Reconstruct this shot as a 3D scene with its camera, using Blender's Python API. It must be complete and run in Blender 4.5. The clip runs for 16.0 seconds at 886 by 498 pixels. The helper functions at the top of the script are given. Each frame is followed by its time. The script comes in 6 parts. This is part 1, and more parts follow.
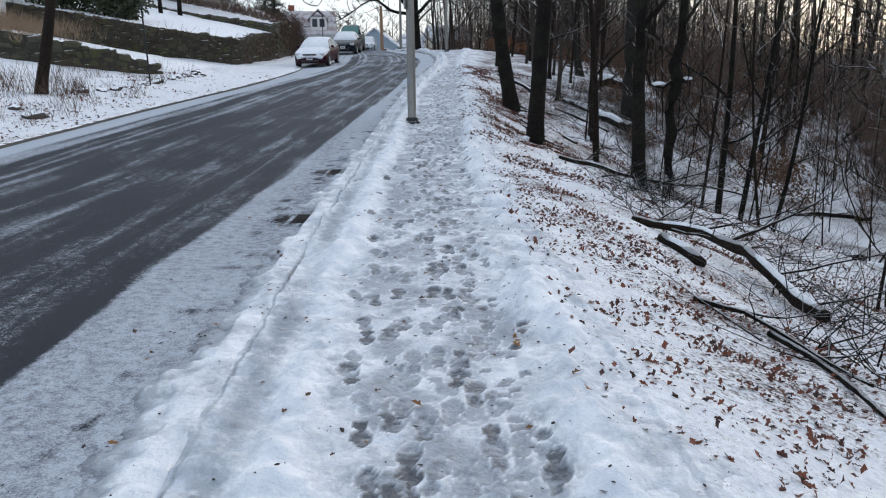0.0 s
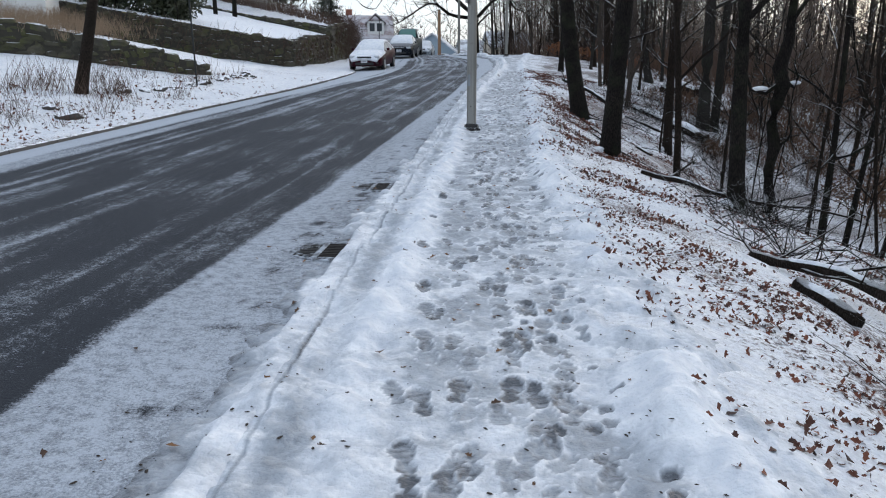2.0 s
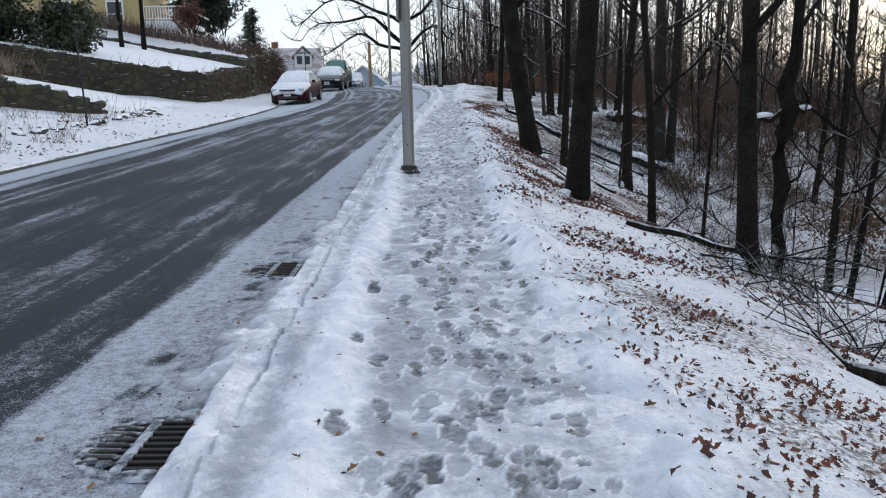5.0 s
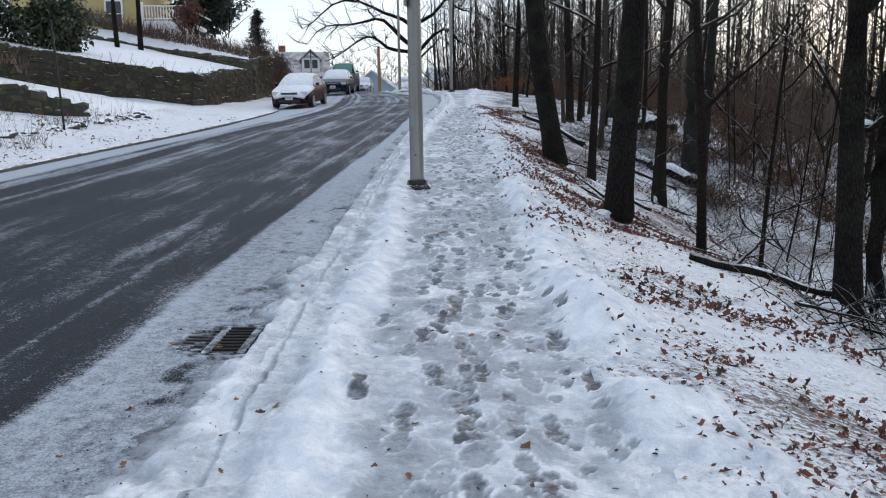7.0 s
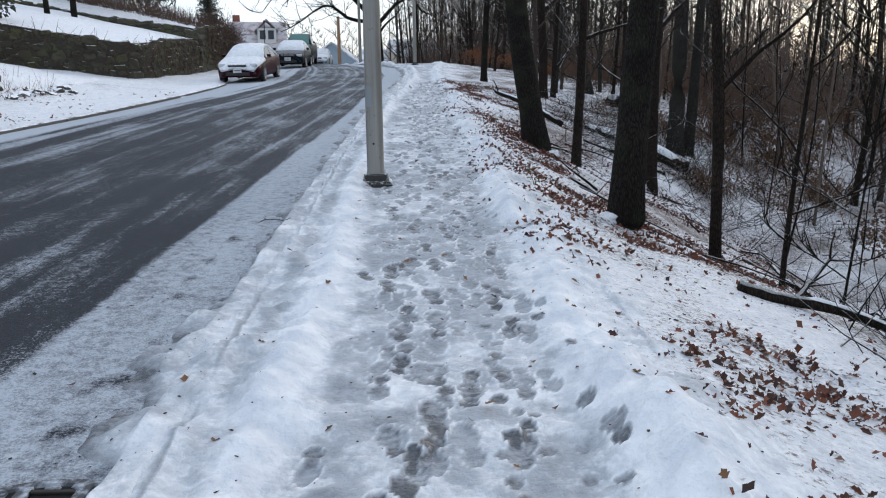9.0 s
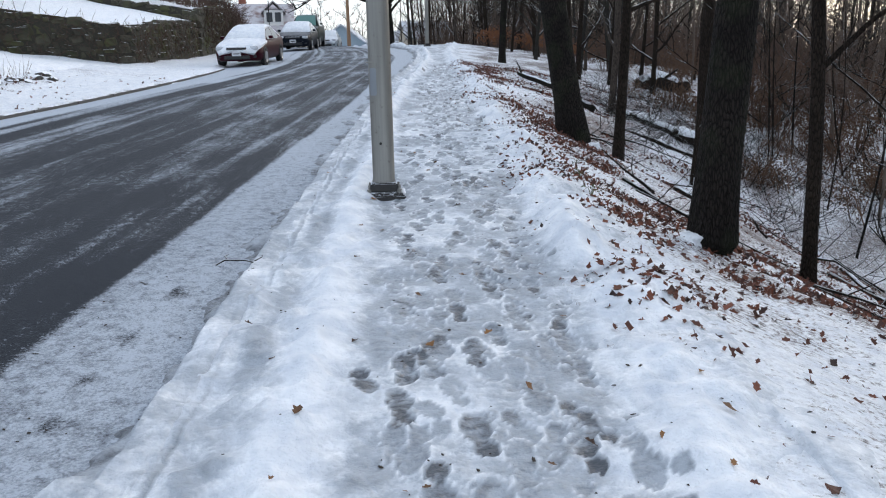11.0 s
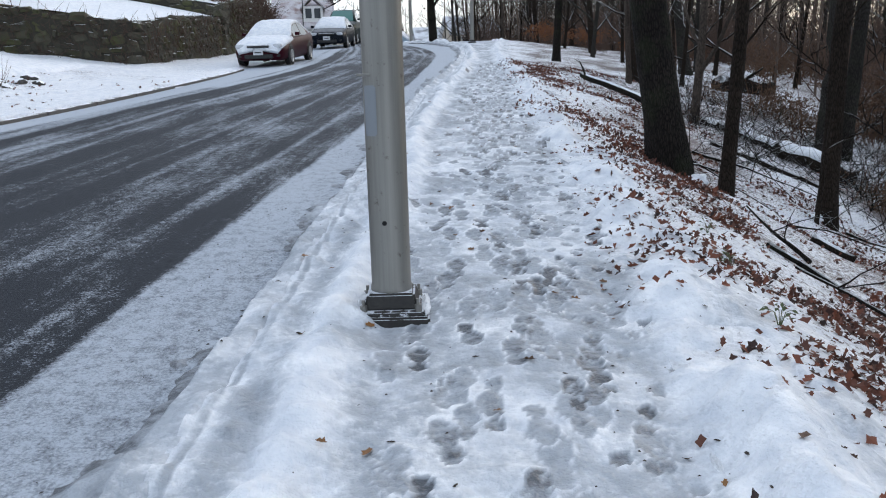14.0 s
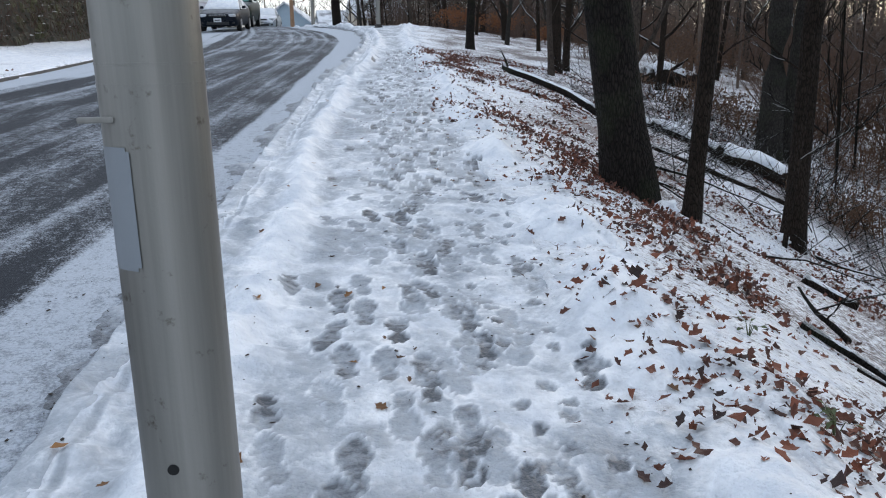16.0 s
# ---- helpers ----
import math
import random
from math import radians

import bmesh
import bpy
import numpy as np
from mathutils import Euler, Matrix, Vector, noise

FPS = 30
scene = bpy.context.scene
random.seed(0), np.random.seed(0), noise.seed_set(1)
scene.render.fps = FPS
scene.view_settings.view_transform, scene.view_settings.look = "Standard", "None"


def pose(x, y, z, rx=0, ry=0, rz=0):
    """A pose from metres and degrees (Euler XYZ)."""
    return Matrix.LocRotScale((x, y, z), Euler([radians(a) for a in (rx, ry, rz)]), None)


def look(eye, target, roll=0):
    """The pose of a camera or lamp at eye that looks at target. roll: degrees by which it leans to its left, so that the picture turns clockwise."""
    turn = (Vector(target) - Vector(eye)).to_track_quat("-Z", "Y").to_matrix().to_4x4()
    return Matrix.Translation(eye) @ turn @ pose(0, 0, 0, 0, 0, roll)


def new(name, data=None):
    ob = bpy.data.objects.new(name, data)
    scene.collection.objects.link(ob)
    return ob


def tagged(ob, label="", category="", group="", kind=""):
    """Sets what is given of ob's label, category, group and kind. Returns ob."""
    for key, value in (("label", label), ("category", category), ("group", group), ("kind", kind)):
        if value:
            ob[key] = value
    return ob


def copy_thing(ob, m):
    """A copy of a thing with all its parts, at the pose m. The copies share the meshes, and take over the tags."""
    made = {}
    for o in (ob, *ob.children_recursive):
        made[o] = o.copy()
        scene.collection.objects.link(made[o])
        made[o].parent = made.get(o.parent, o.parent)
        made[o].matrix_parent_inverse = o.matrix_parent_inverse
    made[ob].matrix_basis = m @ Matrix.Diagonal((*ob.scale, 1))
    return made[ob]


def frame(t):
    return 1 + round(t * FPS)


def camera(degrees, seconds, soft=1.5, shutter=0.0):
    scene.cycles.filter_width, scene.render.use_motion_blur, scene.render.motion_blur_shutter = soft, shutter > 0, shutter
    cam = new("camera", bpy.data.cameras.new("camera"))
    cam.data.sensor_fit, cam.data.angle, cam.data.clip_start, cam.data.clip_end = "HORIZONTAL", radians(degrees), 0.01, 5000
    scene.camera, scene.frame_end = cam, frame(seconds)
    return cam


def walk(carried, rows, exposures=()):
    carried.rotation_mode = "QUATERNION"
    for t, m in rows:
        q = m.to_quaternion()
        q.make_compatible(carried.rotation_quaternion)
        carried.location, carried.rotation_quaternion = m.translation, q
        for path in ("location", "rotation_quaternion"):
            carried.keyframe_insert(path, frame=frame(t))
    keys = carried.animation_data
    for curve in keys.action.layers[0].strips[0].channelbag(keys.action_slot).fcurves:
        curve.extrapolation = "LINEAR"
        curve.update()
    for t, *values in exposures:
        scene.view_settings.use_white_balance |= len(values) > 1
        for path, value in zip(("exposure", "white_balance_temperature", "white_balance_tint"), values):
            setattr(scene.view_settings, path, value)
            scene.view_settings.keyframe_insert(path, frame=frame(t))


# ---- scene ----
cam = camera(60.3, 16.0, soft=1.1)
METRES, EYE, TILT, LEAN, TURN = 18.0, 1.65, 0.0, 0.0, -2.3
ROWS = [
    (0.0, 0.0, 0.0, 0.0, -0.13, -13.07, 0.58),
    (0.5, -0.0013, 0.028, -0.0022, 3.99, -11.08, 1.65),
    (1.0, -0.0059, 0.0556, -0.0066, 2.88, -14.01, -0.47),
    (1.5, -0.0065, 0.0857, -0.0081, 2.07, -12.25, 1.28),
    (2.0, -0.0097, 0.1114, -0.0069, 3.99, -12.55, 0.0),
    (2.5, -0.0126, 0.1395, -0.0062, -1.7, -12.83, 0.71),
    (3.0, -0.0142, 0.1699, -0.0076, 0.05, -12.74, 0.68),
    (3.5, -0.0161, 0.2015, -0.0087, 0.86, -11.98, 0.06),
    (4.0, -0.0168, 0.2313, -0.0075, 0.03, -9.95, 1.04),
    (6.5, -0.0207, 0.3858, -0.0063, -1.67, -10.88, 0.76),
    (7.0, -0.021, 0.4181, -0.0085, -0.23, -9.8, 0.83),
    (7.5, -0.0213, 0.4474, -0.009, 0.06, -10.74, -0.53),
    (8.0, -0.0207, 0.4822, -0.0065, -1.89, -10.13, 0.43),
    (10.5, -0.024, 0.6424, -0.0043, -3.36, -14.7, 0.46),
    (11.0, -0.0238, 0.6738, -0.0045, -2.13, -12.99, 1.23),
    (11.5, -0.0247, 0.7049, -0.0056, -1.32, -12.51, 1.17),
    (12.0, -0.0239, 0.7363, -0.0032, -1.38, -14.79, 0.92),
    (12.5, -0.0213, 0.767, -0.0013, 0.5, -13.91, 0.12),
    (13.0, -0.0213, 0.801, -0.0019, 0.2, -13.99, -0.1),
    (13.5, -0.0191, 0.8341, 0.0002, -0.27, -12.36, 2.1),
    (14.0, -0.0202, 0.8658, 0.0024, 1.13, -13.16, 1.39),
    (14.5, -0.0226, 0.898, 0.0054, -2.08, -12.79, 1.34),
    (15.0, -0.0216, 0.9326, 0.0059, -3.38, -12.79, 1.48),
    (15.5, -0.0205, 0.9669, 0.0055, -4.02, -12.74, 0.68),
    (16.0, -0.0173, 0.9967, 0.0084, -5.64, -14.38, 0.8),
]
walk(cam, [(t, pose(0, 0, EYE, TILT, LEAN, TURN) @ pose(METRES * x, METRES * y, METRES * z, 90 + pitch, roll, yaw)) for t, x, y, z, yaw, pitch, roll in ROWS],
     exposures=[(0.0, 0.31, 6480, 10), (8.2, 0.34, 6480, 10), (10.5, 0.55, 6500, 10), (16.0, 0.56, 6520, 10)])

# world: a pale overcast evening sky, the low sun veiled behind the woods
SUN_ELEV, SUN_TURN = radians(22), radians(40)
world = bpy.data.worlds.new("sky")
scene.world = world
world.use_nodes = True
wn, wl = world.node_tree.nodes, world.node_tree.links
sky = wn.new("ShaderNodeTexSky")
sky.sky_type = "NISHITA"
sky.sun_disc = False
sky.sun_elevation, sky.sun_rotation = SUN_ELEV, SUN_TURN
sky.air_density, sky.dust_density, sky.ozone_density = 1.0, 2.0, 2.5
veil = wn.new("ShaderNodeMix")  # thin cloud over the whole sky
veil.data_type = "RGBA"
veil.inputs[0].default_value = 0.6
veil.inputs[7].default_value = (6.2, 6.8, 7.7, 1)
wl.new(sky.outputs[0], veil.inputs[6])
wl.new(veil.outputs[2], wn["Background"].inputs[0])
wn["Background"].inputs[1].default_value = 0.135
sun = new("sun", bpy.data.lights.new("sun", "SUN"))
sun.data.energy, sun.data.angle, sun.data.color = 0.55, radians(22), (1.0, 0.9, 0.78)
sun.matrix_world = look((0, 0, 0), (-math.sin(SUN_TURN) * math.cos(SUN_ELEV), -math.cos(SUN_TURN) * math.cos(SUN_ELEV), -math.sin(SUN_ELEV)))


# ---------- materials ----------
class Nodes:
    """Short-hand for building one node material."""

    def __init__(self, name):
        self.m = bpy.data.materials.new(name)
        self.m.use_nodes = True
        self.t = self.m.node_tree
        self.bsdf = self.t.nodes["Principled BSDF"]
        self.co = self.t.nodes.new("ShaderNodeTexCoord").outputs["Object"]

    def link(self, a, b):
        self.t.links.new(a, b)

    def put(self, sock, v):
        if isinstance(v, bpy.types.NodeSocket):
            self.link(v, sock)
        elif isinstance(v, tuple) and len(v) == 3 and sock.type == "RGBA":
            sock.default_value = (*v, 1)
        else:
            sock.default_value = v

    def set(self, **kw):
        for k, v in kw.items():
            self.put(self.bsdf.inputs[k.replace("_", " ").title()], v)

    def noise(self, scale, detail=4, rough=0.55, vec=None, stretch=None, dist=0.0):
        v = vec or self.co
        if stretch:
            mp = self.t.nodes.new("ShaderNodeMapping")
            mp.inputs["Scale"].default_value = stretch
            self.link(v, mp.inputs[0])
            v = mp.outputs[0]
        n = self.t.nodes.new("ShaderNodeTexNoise")
        n.inputs["Scale"].default_value, n.inputs["Detail"].default_value = scale, detail
        n.inputs["Roughness"].default_value, n.inputs["Distortion"].default_value = rough, dist
        self.link(v, n.inputs["Vector"])
        return n.outputs["Fac"]

    def voronoi(self, scale, feature="F1", out="Distance", vec=None):
        n = self.t.nodes.new("ShaderNodeTexVoronoi")
        n.feature = feature
        n.inputs["Scale"].default_value = scale
        self.link(vec or self.co, n.inputs["Vector"])
        return n.outputs[out]

    def ramp(self, fac, *stops):
        r = self.t.nodes.new("ShaderNodeValToRGB")
        e = r.color_ramp.elements
        while len(e) < len(stops):
            e.new(0.5)
        for el, (p, c) in zip(e, stops):
            el.position = p
            el.color = (c, c, c, 1) if isinstance(c, (int, float)) else (*c, 1)
        self.link(fac, r.inputs[0])
        return r.outputs[0]

    def math(self, op, a, b=0.0, c=0.0):
        n = self.t.nodes.new("ShaderNodeMath")
        n.operation = op
        for i, v in enumerate((a, b, c)):
            self.put(n.inputs[i], v)
        return n.outputs[0]

    def mix(self, fac, a, b):
        n = self.t.nodes.new("ShaderNodeMix")
        n.data_type = "RGBA"
        self.put(n.inputs[0], fac)
        self.put(n.inputs[6], a)
        self.put(n.inputs[7], b)
        return n.outputs[2]

    def attr(self, name):
        n = self.t.nodes.new("ShaderNodeAttribute")
        n.attribute_name = name
        return n.outputs["Fac"]

    def up(self):
        g = self.t.nodes.new("ShaderNodeNewGeometry")
        s = self.t.nodes.new("ShaderNodeSeparateXYZ")
        self.link(g.outputs["Normal"], s.inputs[0])
        return s.outputs["Z"]

    def place(self):
        g = self.t.nodes.new("ShaderNodeNewGeometry")
        return g.outputs["Position"]

    def random(self):
        return self.t.nodes.new("ShaderNodeObjectInfo").outputs["Random"]

    def island(self):
        g = self.t.nodes.new("ShaderNodeNewGeometry")
        return g.outputs["Random Per Island"]

    def bump(self, height, strength=0.5, distance=0.02):
        b = self.t.nodes.new("ShaderNodeBump")
        b.inputs["Strength"].default_value, b.inputs["Distance"].default_value = strength, distance
        self.link(height, b.inputs["Height"])
        self.link(b.outputs[0], self.bsdf.inputs["Normal"])


SNOW = (0.93, 0.95, 0.97)


def plain(name, col, rough=0.6, metal=0.0, vary=0.25, scale=12.0, coat=0.0):
    k = Nodes(name)
    n = k.noise(scale, 5)
    lo, hi = tuple(c * (1 - vary) for c in col), tuple(min(1, c * (1 + vary)) for c in col)
    k.set(base_color=k.mix(n, lo, hi), roughness=rough, metallic=metal)
    k.bsdf.inputs["Coat Weight"].default_value = coat
    k.bump(k.noise(scale * 6, 3), 0.12, 0.004)
    return k.m


def snow_material(name, litter=0.0):
    """Old thin snow; with litter: brown leaf and soil shows through in patches."""
    k = Nodes(name)
    n1, n2, n3 = k.noise(6, 5, vec=k.place()), k.noise(26, 5, 0.65, vec=k.place()), k.noise(130, 2, vec=k.place())
    col = k.mix(k.ramp(n1, (0.3, 0.0), (0.6, 1.0)), (0.76, 0.80, 0.86), SNOW)
    f = k.ramp(k.math("ADD", 0.17 if litter > 0.5 else 0.11, k.math("MULTIPLY", k.math("SUBTRACT", n2, 0.5), 0.8)), (0.1, 0.0), (0.5, 0.6), (0.95, 1.0))
    col = k.mix(f, col, (0.25, 0.26, 0.28))
    if litter:
        big = k.noise(0.5, 4, vec=k.place())
        fine = k.noise(24.0, 4, 0.7, vec=k.place())
        amount = k.attr("litter") if litter > 0.5 else litter
        m = k.math("ADD", k.math("MULTIPLY", big, 0.5), k.math("MULTIPLY", fine, 0.6))
        m = k.math("ADD", m, k.math("MULTIPLY", amount, 0.155))
        m = k.math("MULTIPLY", k.ramp(m, (0.655, 0.0), (0.74, 1.0)), 0.85)
        soil = k.mix(k.ramp(k.noise(45, 5, 0.75, vec=k.place()), (0.35, 0.0), (0.65, 1.0)), (0.02, 0.012, 0.009), (0.12, 0.055, 0.032))
        col = k.mix(m, col, soil)
    k.set(base_color=col, roughness=0.75)
    k.bsdf.inputs["Subsurface Weight"].default_value = 0.0
    k.bump(k.math("ADD", k.math("ADD", n2, k.math("MULTIPLY", n3, 0.3)), k.math("MULTIPLY", n1, 1.2)), 0.8, 0.032)
    return k.m


def walk_snow_material():
    """Trodden snow: where the attribute 'worn' is high the snow is thin, grey and icy."""
    k = Nodes("trodden_snow")
    w = k.attr("worn")
    n1, n2, n3, n4 = k.noise(4.5, 4), k.noise(30, 4, 0.6), k.noise(130, 2), k.noise(11, 4, 0.6)
    uneven = k.math("MULTIPLY", k.math("SUBTRACT", n2, 0.5), k.math("ADD", 0.12, k.math("MULTIPLY", w, 1.1)))
    uneven = k.math("ADD", uneven, k.math("MULTIPLY", k.math("SUBTRACT", n4, 0.5), k.math("ADD", 0.3, k.math("MULTIPLY", w, 0.7))))
    f = k.math("ADD", w, uneven)
    clean = k.mix(k.ramp(n1, (0.32, 0.0), (0.66, 1.0)), (0.66, 0.70, 0.755), (0.92, 0.935, 0.95))
    slush = k.mix(n2, (0.32, 0.35, 0.385), (0.50, 0.54, 0.585))
    ice = k.mix(n2, (0.028, 0.032, 0.038), (0.15, 0.165, 0.185))
    col = k.mix(k.ramp(f, (0.10, 0.0), (0.40, 1.0)), clean, slush)
    col = k.mix(k.ramp(f, (0.44, 0.0), (0.95, 1.0)), col, ice)
    k.set(base_color=col, roughness=k.ramp(f, (0.1, 0.8), (0.8, 0.42)))
    soft = k.math("ADD", k.math("MULTIPLY", n4, 1.4), k.math("MULTIPLY", n1, 1.6))
    k.bump(k.math("ADD", k.math("ADD", k.math("MULTIPLY", n2, 0.5), k.math("MULTIPLY", n3, 0.12)), soft), 0.8, 0.034)
    return k.m


def road_material():
    """Asphalt under a film of blown and wheel-packed snow; attribute 'snow' says how much lies there."""
    k = Nodes("asphalt_with_snow")
    s = k.attr("snow")
    grit = k.noise(70, 3, 0.7)
    cx = k.t.nodes.new("ShaderNodeCombineXYZ")
    k.link(k.attr("across"), cx.inputs[0])
    k.link(k.attr("along"), cx.inputs[1])
    way = cx.outputs[0]
    streak = k.noise(1.0, 6, 0.6, vec=way, stretch=(2.2, 0.14, 1.0))
    thin = k.noise(1.0, 6, 0.7, vec=way, stretch=(11.0, 0.35, 1.0))
    spot = k.noise(13, 6, 0.75)
    asp = k.mix(grit, (0.0025, 0.0042, 0.008), (0.015, 0.0205, 0.030))
    asp = k.mix(k.ramp(k.noise(0.5, 4, vec=way), (0.4, 0.0), (0.7, 1.0)), asp, (0.015, 0.0185, 0.025))
    bare = k.math("SUBTRACT", 1.0, k.math("MULTIPLY", k.math("MINIMUM", s, 0.9), 0.95))
    f = k.math("ADD", s, k.math("MULTIPLY", bare, k.math("MULTIPLY", k.math("SUBTRACT", streak, 0.5), 2.2)))
    f = k.math("ADD", f, k.math("MULTIPLY", bare, k.math("MULTIPLY", k.math("SUBTRACT", thin, 0.5), 0.9)))
    f = k.math("ADD", f, k.math("MULTIPLY", k.math("SUBTRACT", spot, 0.5), 1.4))
    f = k.math("ADD", f, k.math("MULTIPLY", k.math("SUBTRACT", grit, 0.5), k.math("ADD", 0.5, k.math("MULTIPLY", bare, 1.9))))
    cloud = k.noise(1.0, 5, 0.6, vec=way, stretch=(1.3, 0.42, 1.0))
    f = k.math("ADD", f, k.math("MULTIPLY", bare, k.math("MULTIPLY", k.math("SUBTRACT", cloud, 0.5), 2.3)))
    f = k.ramp(f, (0.38, 0.0), (0.66, 0.5), (0.98, 1.0))
    white = k.mix(grit, (0.29, 0.325, 0.37), (0.58, 0.63, 0.69))
    k.set(base_color=k.mix(f, asp, white), roughness=k.ramp(f, (0.0, 0.62), (1.0, 0.85)))
    k.bsdf.inputs["Specular IOR Level"].default_value = 0.22
    k.bump(k.math("ADD", grit, k.math("MULTIPLY", f, 0.8)), 0.6, 0.012)
    return k.m


def bark_material(name, dark, light, moss=0.0, snow=0.6):
    k = Nodes(name)
    mp = k.t.nodes.new("ShaderNodeMapping")
    mp.inputs["Scale"].default_value = (42, 42, 11)
    k.link(k.co, mp.inputs[0])
    crack = k.voronoi(1.0, "DISTANCE_TO_EDGE", "Distance", mp.outputs[0])
    crack = k.math("ADD", k.ramp(crack, (0.0, 0.0), (0.25, 1.0)), k.math("MULTIPLY", k.noise(18, 6, 0.75), 1.1))
    broad = k.noise(1.2, 4)
    rid = k.math("MULTIPLY", crack, 0.6)
    col = k.mix(k.ramp(rid, (0.25, 0.0), (0.85, 1.0)), dark, light)
    col = k.mix(k.ramp(broad, (0.35, 0.0), (0.7, 0.6)), col, dark)
    if moss:
        col = k.mix(k.math("MULTIPLY", k.ramp(k.noise(2.2, 5), (0.5, 0.0), (0.68, 1.0)), moss), col, (0.05, 0.065, 0.032))
    u = k.math("ADD", k.up(), k.math("MULTIPLY", k.math("SUBTRACT", k.noise(5, 4), 0.5), 0.9))
    col = k.mix(k.math("MULTIPLY", k.ramp(u, (0.68, 0.0), (0.8, 1.0)), snow), col, SNOW)
    k.set(base_color=col, roughness=0.95)
    k.bsdf.inputs["Specular IOR Level"].default_value = 0.15
    k.bump(rid, 1.0, 0.04)
    return k.m


M_SNOW = snow_material("snow")
M_LITTER = snow_material("snow_and_leaf_litter", 1.0)
M_VERGE = snow_material("snowy_verge", 0.12)
M_WALK = walk_snow_material()
M_ROAD = road_material()
M_BARK = bark_material("dark_bark", (0.006, 0.005, 0.0045), (0.032, 0.026, 0.022), 0.3)
M_BARK2 = bark_material("brown_bark", (0.012, 0.009, 0.007), (0.05, 0.037, 0.028))
# brown bark paled in its colour to stand in for aerial haze
M_BARK_FAR = bark_material("hazed_brown_far_bark", (0.04, 0.032, 0.027), (0.125, 0.10, 0.082))
M_BARK3 = bark_material("grey_bark", (0.02, 0.018, 0.016), (0.075, 0.068, 0.06), 0.3)


# ---------- lines of the plan ----------
def line(*pts):
    """A smooth line through (y, value) pairs."""
    ys, vs = np.array(pts, float).T
    g = np.arange(-150, 700, 0.25)
    v = np.interp(g, ys, vs)
    k = np.hanning(17)
    v = np.convolve(np.pad(v, 8, mode="edge"), k / k.sum(), "valid")
    return lambda y: np.interp(y, g, v)


grade = line((-150, 1.0), (-20, 0.1), (0, 0.02), (5, -0.01), (8.4, 0.03), (12, 0.07), (16, 0.24), (20.3, 0.46), (30, 1.13), (40.7, 1.9), (54, 2.85), (58, 3.08),
             (62, 3.32), (68, 3.4), (80, 3.4), (120, 3.4), (200, 4), (700, 6))
kerb_x = line((-150, -0.6), (0, -1.05), (8, -1.05), (12, -0.93), (16, -0.79), (18, -0.69), (21, -0.54), (25, -0.24), (31, 0.2), (37, 0.95), (42, 1.45), (46, 1.75), (50, 1.85),
              (54, 1.6), (58, 0.9), (62, -0.2), (70, -2.6), (80, -5.5), (120, -14), (700, -60))
asph_x = line((-150, -2.2), (0, -2.33), (4, -2.3), (7, -2.27), (11, -2.06), (17, -1.77), (21.6, -1.34), (26.5, -0.8), (31, -0.42), (40.8, 0.36), (45, 0.62), (48, 0.6), (51, 0.3),
              (55, -0.5), (60, -1.8), (70, -4.2), (80, -7), (120, -16), (700, -62))
far_x = line((-150, -7.0), (0, -8.7), (16, -8.5), (21, -8.15), (26, -7.35), (30, -6.6), (33.5, -6.08), (38.5, -5.6), (45, -5.6), (52, -5.9), (60, -6.6), (70, -9.5), (80, -13), (120, -22), (700, -70))
walk_r = line((-150, 0.9), (0, 0.92), (3.3, 0.93), (6.2, 0.99), (12.4, 1.22), (17, 1.47), (21.5, 1.83), (25.7, 2.08), (34, 2.6), (45, 3.0), (54, 3.9), (60, 4.6), (80, 5), (700, 5))

_grid = np.random.RandomState(5).rand(256, 256)


def vnoise(x, y, s, k=0):
    """Smooth value noise in 0..1 with cells of s metres."""
    x, y = np.asarray(x, float) / s + 17.3 * k, np.asarray(y, float) / s + 5.1 * k
    i, j = np.floor(x).astype(int), np.floor(y).astype(int)
    u, v = x - i, y - j
    u, v = u * u * (3 - 2 * u), v * v * (3 - 2 * v)
    g = lambda a, b: _grid[a % 256, b % 256]
    return (g(i, j) * (1 - u) + g(i + 1, j) * u) * (1 - v) + (g(i, j + 1) * (1 - u) + g(i + 1, j + 1) * u) * v


def fbm(x, y, s, k=0, n=4):
    return sum(vnoise(x, y, s / 2 ** a, k + a) * 0.5 ** a for a in range(n)) / sum(0.5 ** a for a in range(n)) - 0.5


def ground_z(x, y):
    """Height of the open ground: the bank to the woods, the verge across the road."""
    x, y = np.asarray(x, float), np.asarray(y, float)
    p = grade(y)
    e = x - walk_r(y)
    steep = np.interp(y, [0, 12, 15, 17, 18.5, 20, 26, 29, 32, 36, 44, 60], [0.36, 0.36, 0.33, 0.38, 0.5, 0.52, 0.5, 0.38, 0.3, 0.22, 0.13, 0.12])
    drop = steep * (np.sqrt(np.maximum(e - 0.1, 0) ** 2 + 0.09) - 0.3)
    drop = np.where(drop > 3.5, 3.5 + (drop - 3.5) * 0.2, drop)
    drop = np.minimum(drop, 6.5) * np.where(e > 0, 1, 0)
    far = np.clip((e - 45) / 120, 0, 1)
    right = p + 0.04 - drop + far * 9 + fbm(x, y, 2.4, 1) * 0.35 * np.clip(e - 0.5, 0, 1) + fbm(x, y, 0.5, 7, 3) * 0.10 * np.clip(e - 0.1, 0, 1)
    d = far_x(y) - x
    left = p + 0.04 + 0.16 * np.clip(d - 1.8, 0, 40) + fbm(x, y, 3.0, 3) * 0.25 * np.clip(d - 1.6, 0, 1) + fbm(x, y, 0.6, 9, 3) * 0.07 * np.clip(d - 0.3, 0, 1)
    return np.where(x > (kerb_x(y) + far_x(y)) / 2, right, left)


